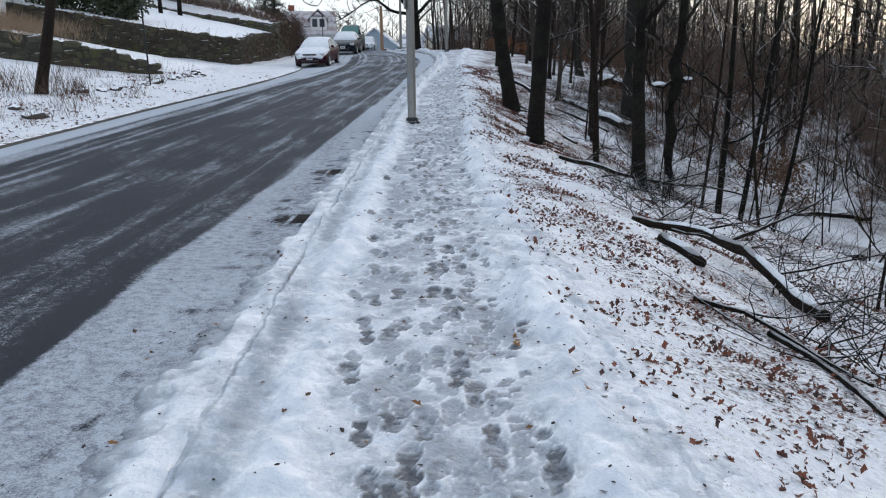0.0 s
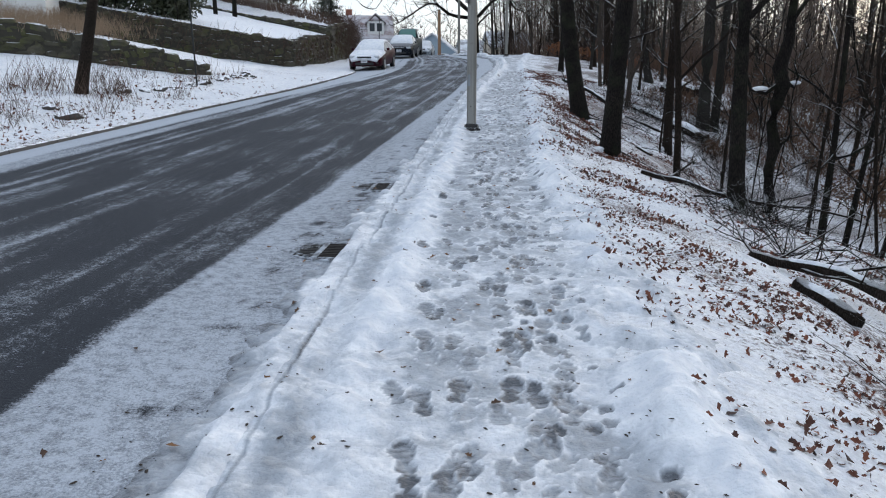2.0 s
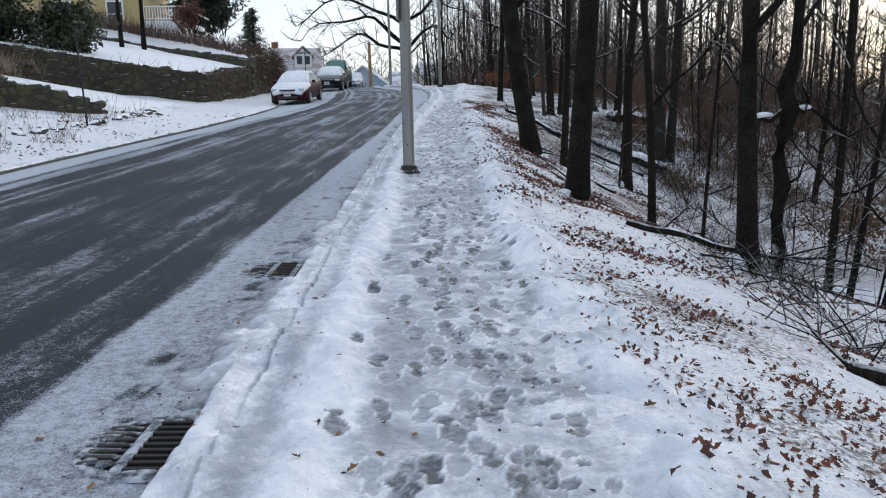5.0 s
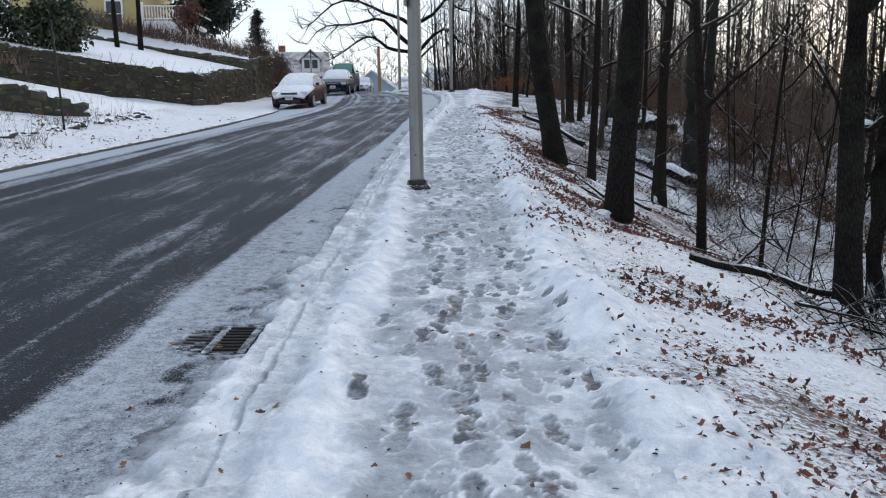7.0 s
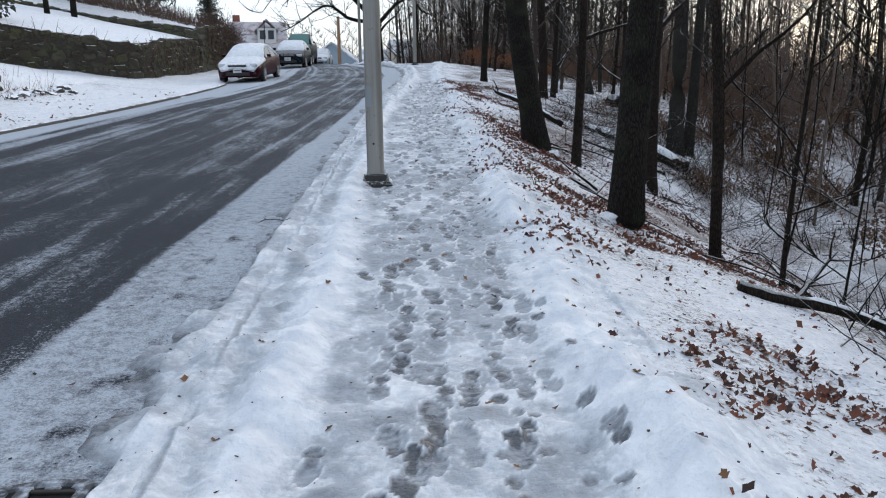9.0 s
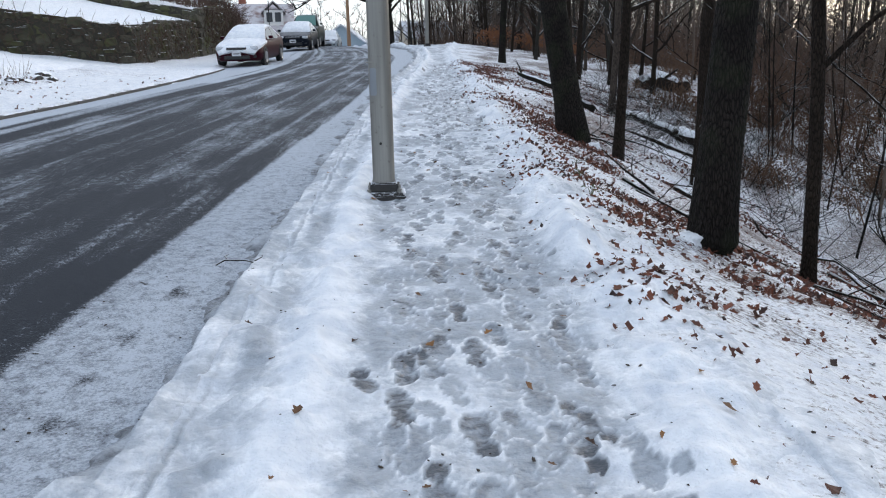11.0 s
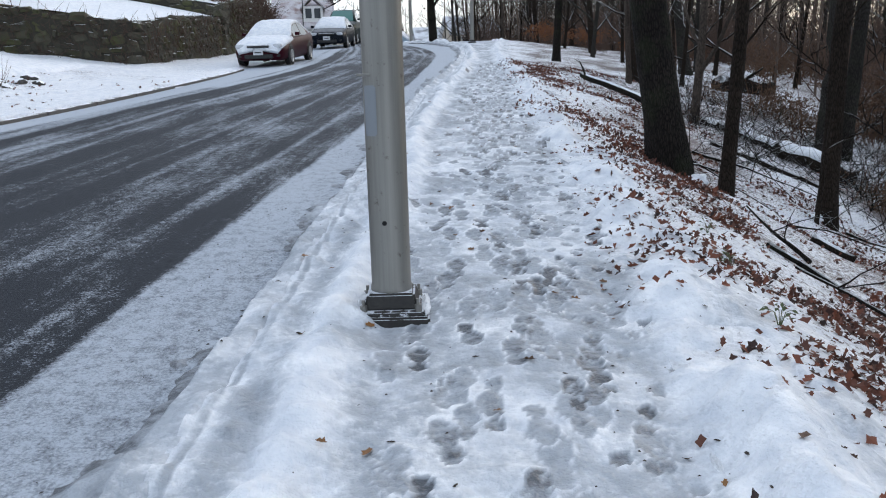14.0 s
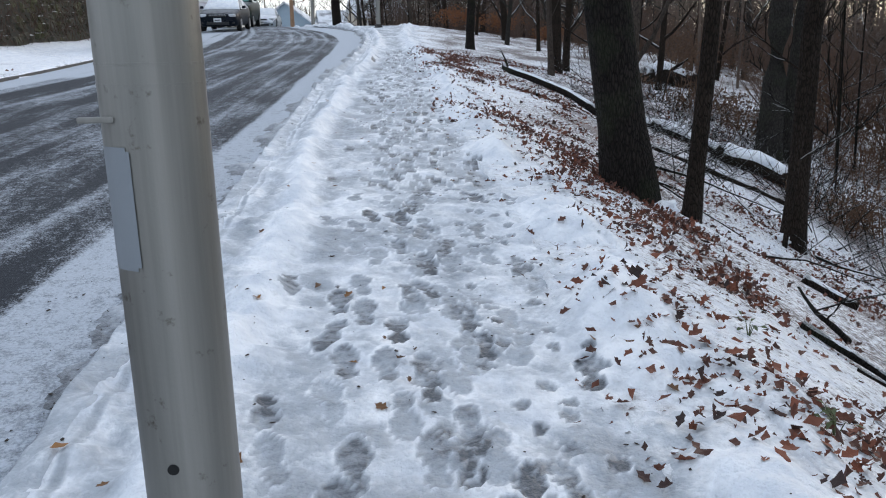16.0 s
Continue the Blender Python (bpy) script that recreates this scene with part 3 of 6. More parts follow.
def lamp_post(x, y, z, detailed):
    ob = empty("street_lamp", x, y, z, label="grey galvanised steel lamp post on a black iron base" if detailed else "distant grey galvanised steel lamp post", category="lamp post", group="street lamps")
    bm = bmesh.new()
    lathe(bm, [(0.114, 0.17), (0.114, 0.2), (0.1075, 0.22), (0.107, 1.4), (0.101, 3.2), (0.09, 5.5), (0.075, 9.0), (0.03, 9.05)], 32)
    pole = part("pole", bm, M_STEEL, ob, smooth=True)
    bm = bmesh.new()
    for z0, z1, a, b in ((-0.04, 0.075, 0.215, 0.205), (0.075, 0.10, 0.195, 0.165), (0.10, 0.185, 0.15, 0.125)):
        lo = [bm.verts.new((sx * a, sy * a, z0)) for sx, sy in ((-1, -1), (1, -1), (1, 1), (-1, 1))]
        hi = [bm.verts.new((sx * b, sy * b, z1)) for sx, sy in ((-1, -1), (1, -1), (1, 1), (-1, 1))]
        for i in range(4):
            bm.faces.new((lo[i], lo[(i + 1) % 4], hi[(i + 1) % 4], hi[i]))
        bm.faces.new(hi)
        bm.faces.new(lo[::-1])
    bmesh.ops.bevel(bm, geom=bm.edges[:], offset=0.012, segments=2, affect="EDGES")
    part("base", bm, M_IRONSNOW, ob, "black cast-iron stepped base flecked with snow")
    if not detailed:
        return ob
    for sx, sy in ((-1, -1), (1, -1), (1, 1), (-1, 1)):
        bm = bmesh.new()
        lathe(bm, [(0.02, 0.09), (0.02, 0.13), (0.009, 0.132), (0.009, 0.16)], 6, sx * 0.145, sy * 0.145)
        part("bolt", bm, M_STEEL, ob)
    r = random.Random(3)
    for sx, sy, wx, wy_ in ((0.185, 0.0, 0.05, 0.34), (-0.186, 0.06, 0.03, 0.18), (0.05, 0.185, 0.3, 0.05)):
        bm = bmesh.new()
        bmesh.ops.create_icosphere(bm, subdivisions=3, radius=0.5)
        for v in bm.verts:
            n_ = noise.noise(v.co * 5 + Vector((sx * 9, sy * 9, 0)))
            v.co = Vector((v.co.x * wx * (1 + 0.3 * n_) + sx, v.co.y * wy_ * (1 + 0.3 * n_) + sy, v.co.z * 0.035 * (1 + 0.5 * n_) + 0.083))
        part("snow_cap", bm, M_SNOW, ob, "clump of white snow", smooth=True)
    # no hole is cut: a black disc carries its shade
    bm = bmesh.new()
    lathe(bm, [(0.013, 0), (0.013, 0.004)], 14)
    bmesh.ops.transform(bm, matrix=pose(-0.018, -0.1035, 0.565, 90), verts=bm.verts)
    part("hole", bm, M_DARK, ob, "round black disc painted as a shaded hole")
    bm = bmesh.new()
    for z_ in (1.39, 1.43):
        lathe(bm, [(0.1, z_), (0.1078, z_ + 0.001), (0.1078, z_ + 0.006), (0.1, z_ + 0.007)], 32)
    part("seam", bm, M_STEEL, pole, "thin seam round the pole")
    bm = bmesh.new()  # sticker bent round the pole
    n_ = 10
    rows = [[bm.verts.new((0.1092 * math.cos(a), 0.1092 * math.sin(a), z_)) for a in np.radians(np.linspace(207, 251, n_ + 1))] for z_ in (1.018, 1.026, 1.265, 1.273)]
    for a, b in zip(rows, rows[1:]):
        for i in range(n_):
            if not (i in (0, n_ - 1) and (a is rows[0] or b is rows[-1])):
                bm.faces.new((a[i], a[i + 1], b[i + 1], b[i]))
    part("sticker", bm, M_STICKER, pole, "pale blue-grey sticker")
    bm = bmesh.new()
    box(bm, -0.095, -0.085, 1.327, 0.07, 0.012, 0.012, 0.003)
    part("screw", bm, M_STEEL, pole)
    bm = bmesh.new()
    box(bm, -0.115, -0.06, 3.02, 0.012, 0.30, 0.44, 0.004, Matrix.Rotation(radians(-14), 4, "Z"))
    plate = part("sign_plate", bm, M_SIGN, ob, "weathered grey metal sign seen edge on")
    for z_ in (2.88, 3.15):
        bm = bmesh.new()
        lathe(bm, [(0.101, z_), (0.103, z_ + 0.003), (0.103, z_ + 0.02), (0.101, z_ + 0.023)], 24)
        part("strap", bm, M_STEEL, plate)
    return ob


lamp_post(0.035, 19.62, float(grade(19.62)) - 0.07, True)
lamp_post(2.74, 58.1, float(grade(58.1)), False)
lamp_post(-0.7, 66.5, float(grade(66.5)) - 0.05, False)

for x, y, h, lean in ((-9.64, 29.35, 3.1, -1.5), (-6.35, 58.6, 3.2, 1.0)):
    ob = empty("sign_post", x, y, float(surf(x, y)) - 0.3, label="thin black steel post without a sign", category="post", group="steel posts")
    bm = bmesh.new()
    box(bm, 0, 0, h / 2, 0.055, 0.03, h + 0.3, 0.006, Matrix.Rotation(radians(lean), 4, "Y"))
    post = part("post", bm, M_POSTBLACK, ob)
    # small black blocks on the face in place of shaded bolt holes
    bm = bmesh.new()
    for k in range(8):
        box(bm, math.sin(radians(lean)) * (h - 0.15 * k - 0.6), -0.017, h - 0.15 * k - 0.1, 0.012, 0.004, 0.012)
    tagged(part("bolt_holes", bm, M_DARK, post), kind="stuff")

ob = empty("utility_pole", -3.2, 93, float(grade(93)) - 0.3, label="brown wooden utility pole beyond the crest", category="utility pole")
bm = bmesh.new()
lathe(bm, [(0.2, 0), (0.19, 2), (0.15, 6.0), (0.12, 6.1)], 14)
part("pole", bm, M_WOODPOLE, ob, smooth=True)

# gutter grates
M_GRATE = plain("rusty_cast_iron", (0.035, 0.03, 0.027), 0.7, 0.4, 0.4, 40)
k_ = Nodes("snow_dusted_iron")
k_.set(base_color=k_.mix(k_.ramp(k_.noise(9, 5, 0.7, vec=k_.place()), (0.53, 0.0), (0.66, 1.0)), (0.03, 0.028, 0.026), (0.42, 0.44, 0.47)), roughness=0.8)
M_GRATESNOW = k_.m
k_ = Nodes("packed_grey_snow")
k_.set(base_color=k_.mix(k_.ramp(k_.noise(16, 4, 0.6, vec=k_.place()), (0.40, 0.0), (0.62, 1.0)), (0.07, 0.074, 0.08), (0.44, 0.48, 0.53)), roughness=0.85)
k_.bump(k_.noise(40, 3, vec=k_.place()), 0.6, 0.01)
M_PACKED = k_.m
for gx_, gy_ in GRATES:
    zg = float(road_z(gx_, gy_))
    slope = math.degrees(math.atan2(float(grade(gy_ + 0.3) - grade(gy_ - 0.3)), 0.6))
    ob = new("gutter_grate")
    ob.matrix_world = pose(gx_, gy_, zg + 0.004, slope, 0, -3)
    tagged(ob, "cast-iron gutter grate half clogged with snow", "grate", "gutter grates")
    bm = bmesh.new()
    ring = [[bm.verts.new((a * math.cos(t), b * math.sin(t), z_)) for t in np.linspace(0, 2 * math.pi, 41)[:-1]] for a, b, z_ in ((0.40, 0.35, 0.0), (0.39, 0.34, 0.014), (0.36, 0.31, 0.014), (0.35, 0.3, 0.0))]
    for a, b in zip(ring, ring[1:]):
        for i in range(40):
            bm.faces.new((a[i], a[(i + 1) % 40], b[(i + 1) % 40], b[i]))
    part("frame", bm, M_PACKED, ob, "round iron frame crusted with snow")
    # flat black disc above the road: the pit's shade as colour
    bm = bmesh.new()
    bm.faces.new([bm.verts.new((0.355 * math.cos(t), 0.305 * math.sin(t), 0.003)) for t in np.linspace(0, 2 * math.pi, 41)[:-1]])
    part("pit", bm, M_DARK, ob, "flat black disc standing in for the shaded opening below the bars")
    made = {}
    for c in (-0.225, 0.0, 0.225):
        for k in range(9):
            yy = (k - 4) * 0.062
            if abs(c) > 0.2 and abs(yy) > 0.2:
                continue
            key = c != 0
            if key not in made:
                bm = bmesh.new()
                box(bm, 0, 0, 0.008, 0.19, 0.025 if key else 0.018, 0.014, 0.005)
                for v in bm.verts:
                    v.co.y += 0.006 * noise.noise(v.co * 30) + 0.004 * math.sin(v.co.x * 60)
                bar = part("bar", bm, M_GRATESNOW if key else M_GRATE, ob, "iron bar crusted with snow" if key else "")
                made[key] = bar.data
            else:
                bar = new("bar", made[key])
                bar.parent = ob
            bar.matrix_local = pose(c, yy, 0.003)
    for c in (-0.112, 0.112):
        bm = bmesh.new()
        box(bm, c, 0, 0.012, 0.05, 0.56, 0.016, 0.004)
        part("rib", bm, M_PACKED, ob, "iron rib under packed snow")
    bm = bmesh.new()  # snow packed over the outer slots
    for k in range(22):
        a = k * 2.39996
        rr = 0.29 + 0.07 * ((k * 7) % 10) / 10
        px, py2 = rr * math.cos(a), rr * 0.88 * math.sin(a)
        if abs(px) < 0.14 and abs(py2) < 0.26:
            continue
        w = 0.02 + 0.02 * ((k * 3) % 7) / 7
        bmesh.ops.create_icosphere(bm, subdivisions=1, radius=1, matrix=Matrix.Translation((px, py2, 0.012)) @ Matrix.Diagonal((w * 1.7, w, 0.007, 1)))
    tagged(part("snow_crust", bm, M_PACKED, ob, "grey snow packed over the outer slots", smooth=True), kind="stuff")

# a broken twig lying across the gutter snow
bf = Buf()
tx, ty = -1.0, 17.2
bf.tube([(tx - 0.1, ty - 0.02, 0), (tx - 0.05, ty + 0.03, 0.02), (tx + 0.1, ty - 0.02, 0.025), (tx + 0.15, ty - 0.03, 0.01)], [0.005, 0.006, 0.004, 0.003], 6)
bf.tube([(tx - 0.02, ty + 0.02, 0.02), (tx - 0.06, ty + 0.1, 0.03), (tx - 0.05, ty + 0.16, 0.03)], [0.006, 0.005, 0.003], 5)
bf.tube([(tx + 0.16, ty - 0.02, 0.02), (tx + 0.2, ty + 0.05, 0.03)], [0.005, 0.003], 5)
bf.v = [(x, y, z + float(grade(17.2)) + 0.05) for x, y, z in bf.v]
tagged(bf.ob("twig", M_BARK), "dark broken twig lying on the gutter snow", "twig")


# ---------- trees ----------
def bare_tree(name, r, h, rad, lean=(0, 0), low=0.35, limbs=7, material=None, twigs=True, sides=12, flare=1.35, curve=0.0, parts=True, fine=1.0, heavy=1.0, spread=1.0):
    """A leafless tree at the origin: trunk with root flare, limbs and twigs."""
    material = material or M_BARK
    ob = new(name)
    n = 16
    pts, rad_ = [], []
    wob = [r.uniform(-1, 1) * 0.05 for _ in range(4)]
    for i in range(n + 1):
        t = (i / n) ** 1.3
        z = -0.35 + t * (h + 0.35)
        zz = max(z, 0)
        pts.append((lean[0] * zz * (1 - 0.45 * t) + wob[0] * math.sin(z * 0.9 + wob[1] * 60) + curve * math.sin(t * 3.1), lean[1] * zz * (1 - 0.45 * t) + wob[2] * math.sin(z * 0.8 + wob[3] * 60), z))
        rad_.append(rad * ((1 - 0.82 * t) + (flare - 1) * math.exp(-max(z, -0.1) / 0.22)))
    bf = Buf()
    bf.tube(pts, rad_, sides)
    for k, p in enumerate(bf.v):  # uneven bark outline, with root lobes at the foot
        i = k // sides
        c = Vector(pts[i])
        d = Vector(p) - c
        a = math.atan2(d.y, d.x)
        g = 1 + 0.03 * math.sin(3 * a + p[2] * 1.7) + 0.09 * noise.noise(Vector(p) * 3.0)
        g += 0.10 * math.exp(-max(p[2], 0) / 0.2) * max(0, math.sin(4 * a + wob[0] * 80))
        bf.v[k] = tuple(c + d * g)
    trunk = bf.ob("trunk", material, ob)
    twig = Buf()
    for k in range(limbs):
        t = low + (0.97 - low) * (k + r.random() * 0.8) / limbs
        i = min(int(t * n), n - 1)
        f = t * n - i
        p = Vector(pts[i]).lerp(Vector(pts[i + 1]), f)
        rr = (rad_[i] * (1 - f) + rad_[i + 1] * f)
        a = k * 2.4 + r.uniform(-0.5, 0.5)
        up = r.uniform(0.25, 1.0)
        L = h * spread * r.uniform(0.16, 0.34) * (1.15 - 0.5 * t)
        line_ = wander(r, p, (math.cos(a), math.sin(a), up), L, 6, 0.22)
        lb = Buf()
        lb.tube(line_, taper(min(rr * 0.55, 0.02 + L * 0.02), 0.008, 6), 6)
        if parts:
            lb.ob("limb", material, ob)
        else:
            twig.add(lb.v, lb.f)
        if not twigs:
            continue
        for q in range(int(5 * fine) + 2):
            j = r.randint(1, 6)
            d0 = (line_[j] - line_[j - 1]).normalized()
            side = Vector((r.uniform(-1, 1), r.uniform(-1, 1), r.uniform(-0.2, 0.9)))
            l2 = wander(r, line_[j], d0 + side, L * r.uniform(0.2, 0.5), 4, 0.28)
            twig.tube(l2, taper(0.012 * heavy, 0.004 * heavy, 4), 3, False)
            for w in range(int(4 * fine)):
                m_ = r.randint(1, 4)
                s2 = Vector((r.uniform(-1, 1), r.uniform(-1, 1), r.uniform(-0.2, 0.8)))
                twig.tube(wander(r, l2[m_], (l2[m_] - l2[m_ - 1]).normalized() + s2, L * r.uniform(0.08, 0.24), 2, 0.3), taper(0.006 * heavy, 0.0025 * heavy, 2), 3, False)
    if twig.v:
        twig.ob("crown", material, ob, "bare twigs")
    return ob


def stand(ob, x, y, turn=0.0, size=1.0, sink=0.0):
    ob.matrix_world = pose(x, y, float(surf(x, y)) - sink, 0, 0, turn) @ Matrix.Diagonal((size, size, size, 1))
    return ob


HERO = [  # x, y, diameter, height, lean x, lean y, bark, first limb, label
    (3.32, 25.2, 0.50, 15, -0.17, 0.0, M_BARK, 0.3, "large dark oak trunk leaning over the path"),
    (4.32, 25.85, 0.205, 12, 0.02, 0.0, M_BARK2, 0.3, "slim brown-barked tree beside a larger trunk"),
    (3.08, 18.9, 0.42, 15, 0.055, 0.0, M_BARK, 0.35, "thick dark mossy trunk at the top of the bank"),
    (5.02, 20.5, 0.18, 12, -0.08, 0.0, M_BARK2, 0.3, "slender dark tree with a curved foot"),
    (6.45, 27.3, 0.30, 14, 0.03, 0.0, M_BARK2, 0.35, "smooth brown-barked tree on the bank"),
    (6.2, 26.95, 0.07, 6, 0.02, 0.0, M_BARK2, 0.3, "thin sapling beside a brown trunk"),
    (4.65, 15.45, 0.29, 13, -0.02, 0.0, M_BARK, 0.3, "straight dark tree above a fallen branch"),
    (6.1, 20.5, 0.09, 7, 0.05, 0.0, M_BARK2, 0.25, "thin bent sapling on the bank"),
    (7.6, 18.4, 0.165, 11, 0.02, 0.0, M_BARK, 0.3, "slim straight dark tree down the bank"),
    (8.48, 19.3, 0.15, 11, 0.15, 0.0, M_BARK, 0.3, "slim dark tree leaning down the slope"),
    (9.94, 20.4, 0.14, 10, 0.2, 0.0, M_BARK, 0.3, "slim dark tree leaning far down the slope"),
    (9.25, 32.6, 0.5, 17, -0.02, 0.0, M_BARK3, 0.35, "massive old grey trunk in the woods"),
    (9.75, 32.9, 0.34, 16, 0.04, 0.0, M_BARK3, 0.35, "second stem beside a massive old trunk"),
    (-11.4, 24.6, 0.36, 11, 0.24, 0.0, M_BARK2, 0.45, "dark leaning roadside tree on the far verge"),
    (0.73, 68.8, 0.62, 14, -0.03, 0.0, M_BARK, 0.25, "big spreading bare tree at the bend"),
    (5.0, 44.0, 0.3, 13, 0.02, 0.0, M_BARK, 0.3, "dark woodland tree near the path"),
    (6.6, 39.5, 0.36, 14, -0.03, 0.0, M_BARK2, 0.3, "brown woodland tree near the path"),
    (-14.6, 47.6, 0.30, 10, 0.0, 0.0, M_BARK, 0.5, "dark tree trunk on the snowy lawn"),
    (-13.75, 48.6, 0.34, 10, 0.0, 0.0, M_BARK, 0.5, "dark tree trunk on the snowy lawn"),
]
for k, (x, y, d, h, lx, ly, mat, low, label) in enumerate(HERO):
    t = bare_tree("tree", random.Random(100 + k), h, d / 2, (lx, ly), low, 8 if d > 0.2 else 6, mat, True, 16 if d > 0.25 else 10, 1.18 if d > 0.2 else 1.1, fine=1.0)
    stand(t, x, y, 0)
    tagged(t, label, "tree")
    if d > 0.25 and 0 < x < 7 and y < 30:  # snow banked against the foot
        for q, (ox, oy, w) in enumerate((((-0.6, -0.2, 0.17) if k != 0 else (0.55, -0.35, 0.17)),)):
            bm = bmesh.new()
            bmesh.ops.create_icosphere(bm, subdivisions=3, radius=1)
            px, py2 = ox * d, oy * d
            dz = float(surf(x + px, y + py2) - surf(x, y))
            for v in bm.verts:
                g = 1 + 0.45 * noise.noise(v.co * 1.6 + Vector((k * 3.1, q * 5, 0)))
                v.co = Vector((v.co.x * w * g + px, v.co.y * w * 0.8 * g + py2, v.co.z * 0.085 * g + dz))
            part("snow_cap", bm, M_SNOW, t, "clump of snow at the foot", smooth=True)

# thin saplings on the slope
SAPLING = [bare_tree("sapling", random.Random(640 + k), 5.5 + k, 0.02 + 0.006 * k, (0.10 * (k - 1.5), 0.03), 0.2, 9, (M_BARK, M_BARK2)[k % 2], True, 6, 1.1, curve=0.25, parts=False, fine=0.8) for k in range(4)]
r = random.Random(23)
spots = []
while len(spots) < 30:
    x, y = r.uniform(4.5, 15), r.uniform(8, 34)
    e = x - float(walk_r(y))
    if e > (3.2 + 0.16 * (22 - y) if y < 22 else 5.2) and all((x - a) ** 2 + (y - b) ** 2 > 0.6 for a, b in spots) and all((x - h[0]) ** 2 + (y - h[1]) ** 2 > 0.7 for h in HERO):
        spots.append((x, y))
for k, (x, y) in enumerate(spots):
    t = SAPLING[k] if k < 4 else copy_thing(SAPLING[k % 4], Matrix())
    stand(t, x, y, r.uniform(0, 360), r.uniform(0.7, 1.2))
    tagged(t, "thin bare sapling on the snowy slope", "tree", "saplings")

# the crooked tree with a burl and a snow-laden elbow
ob = empty("crooked_tree", 5.7, 16.6, float(surf(5.7, 16.6)), label="crooked dark tree with burls and snow on its elbow", category="tree")
bf = Buf()
tr = [(0, 0, -0.3), (0.02, 0, 0.3), (-0.06, 0, 0.9), (0.02, 0.02, 1.35), (-0.08, 0, 1.8), (-0.02, 0, 2.15), (0.06, 0, 2.5), (0.0, 0.05, 2.8), (0.1, 0.0, 3.3), (0.12, 0, 4.4), (0.2, 0.1, 6.5), (0.3, 0.1, 9)]
bf.tube(tr, [0.15, 0.12, 0.10, 0.12, 0.095, 0.12, 0.13, 0.14, 0.09, 0.08, 0.055, 0.02], 12)
for k, p in enumerate(bf.v):
    g = 1 + 0.35 * noise.noise(Vector(p) * 4)
    c = Vector(tr[k // 12])
    bf.v[k] = tuple(c + (Vector(p) - c) * g)
bf.ob("trunk", M_BARK, ob)
for pts, r0 in (([(0.02, 0, 2.55), (-0.25, 0, 2.35), (-0.5, 0.05, 2.42), (-0.62, 0.1, 2.75), (-0.9, 0.2, 3.3)], 0.045), ([(0.08, 0, 2.6), (0.25, -0.05, 2.45), (0.3, -0.05, 2.65), (0.22, 0, 2.9)], 0.04),
                ([(0.12, 0, 4.2), (-0.3, 0.1, 4.7), (-1.1, 0.2, 5.0), (-1.9, 0.1, 4.9)], 0.05), ([(0, 0, 1.35), (0.2, -0.1, 1.5), (0.28, -0.1, 1.75)], 0.03), ([(0.1, 0, 3.6), (0.6, 0.2, 4.3), (1.3, 0.2, 4.7), (2.2, 0.4, 4.6)], 0.04)):
    lb = Buf()
    lb.tube(pts, taper(r0, r0 * 0.35, len(pts) - 1), 7)
    lb.ob("limb", M_BARK, ob)
for cx, cz, w in ((0.27, 2.52, 0.12), (-0.35, 2.42, 0.16)):
    bm = bmesh.new()
    bmesh.ops.create_icosphere(bm, subdivisions=2, radius=1)
    for v in bm.verts:
        v.co = Vector((v.co.x * w + cx, v.co.y * 0.045, v.co.z * 0.035 + cz + 0.02 + 0.03 * noise.noise(v.co * 3)))
    part("snow_cap", bm, M_SNOW, ob, "white snow lodged on the elbow", smooth=True)

# a dead leaning snag
snag = bare_tree("dead_tree", random.Random(7), 4.6, 0.24, (-0.22, 0), 0.9, 0, M_BARK3, False, 12, 1.2)
stand(snag, 9.5, 43.4)
tagged(snag, "broken leaning dead trunk with pale bark", "tree")

# the long arching limb of the tree at the bend
bf = Buf()
r = random.Random(4)
for zz, sgn, L, rise in ((2.6, -1, 7.0, 1.7), (3.6, -1, 8.5, 2.3), (4.6, -1, 9.0, 2.6), (5.2, 1, 5, 2.0), (3.2, 1, 4.5, 1.6)):
    line_ = [Vector((0.73 + sgn * L * t + 0.25 * math.sin(t * 9 + zz), 68.6 + 0.8 * math.sin(t * 5 + zz), 3.4 + zz + rise * math.sin(t * 2.6) - 0.9 * t * t + 0.3 * math.sin(t * 11 + zz * 3))) for t in np.linspace(0, 1, 11)]
    bf.tube(line_, taper(0.17, 0.025, 10), 7)
    for q in range(26):
        j = r.randint(3, 10)
        l2 = wander(r, line_[j], (sgn * 0.5, r.uniform(-0.6, 0.6), r.uniform(-0.5, 0.9)), r.uniform(0.8, 2.4), 5, 0.3)
        bf.tube(l2, taper(0.035, 0.01, 5), 4, False)
        for w in range(5):
            bf.tube(wander(r, l2[r.randint(1, 5)], (r.uniform(-1, 1), r.uniform(-1, 1), r.uniform(-0.6, 0.7)), r.uniform(0.3, 0.9), 3, 0.3), taper(0.012, 0.005, 3), 3, False)
big = [o for o in bpy.data.objects if o.get("label") == "big spreading bare tree at the bend"][0]
arch = bf.ob("limb", M_BARK, big)
arch.matrix_parent_inverse = big.matrix_world.inverted()

# woods: a few bare trees, copied
WOOD = []
for k in range(9):
    r = random.Random(300 + k)
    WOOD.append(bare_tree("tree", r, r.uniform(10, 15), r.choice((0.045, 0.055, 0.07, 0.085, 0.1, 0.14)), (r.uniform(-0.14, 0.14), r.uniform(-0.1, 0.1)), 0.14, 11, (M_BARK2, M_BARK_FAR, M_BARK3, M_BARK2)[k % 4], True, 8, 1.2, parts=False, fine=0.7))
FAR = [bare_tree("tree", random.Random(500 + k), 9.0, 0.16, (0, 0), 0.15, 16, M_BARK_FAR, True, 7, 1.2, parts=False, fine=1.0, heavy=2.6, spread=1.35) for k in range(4)]
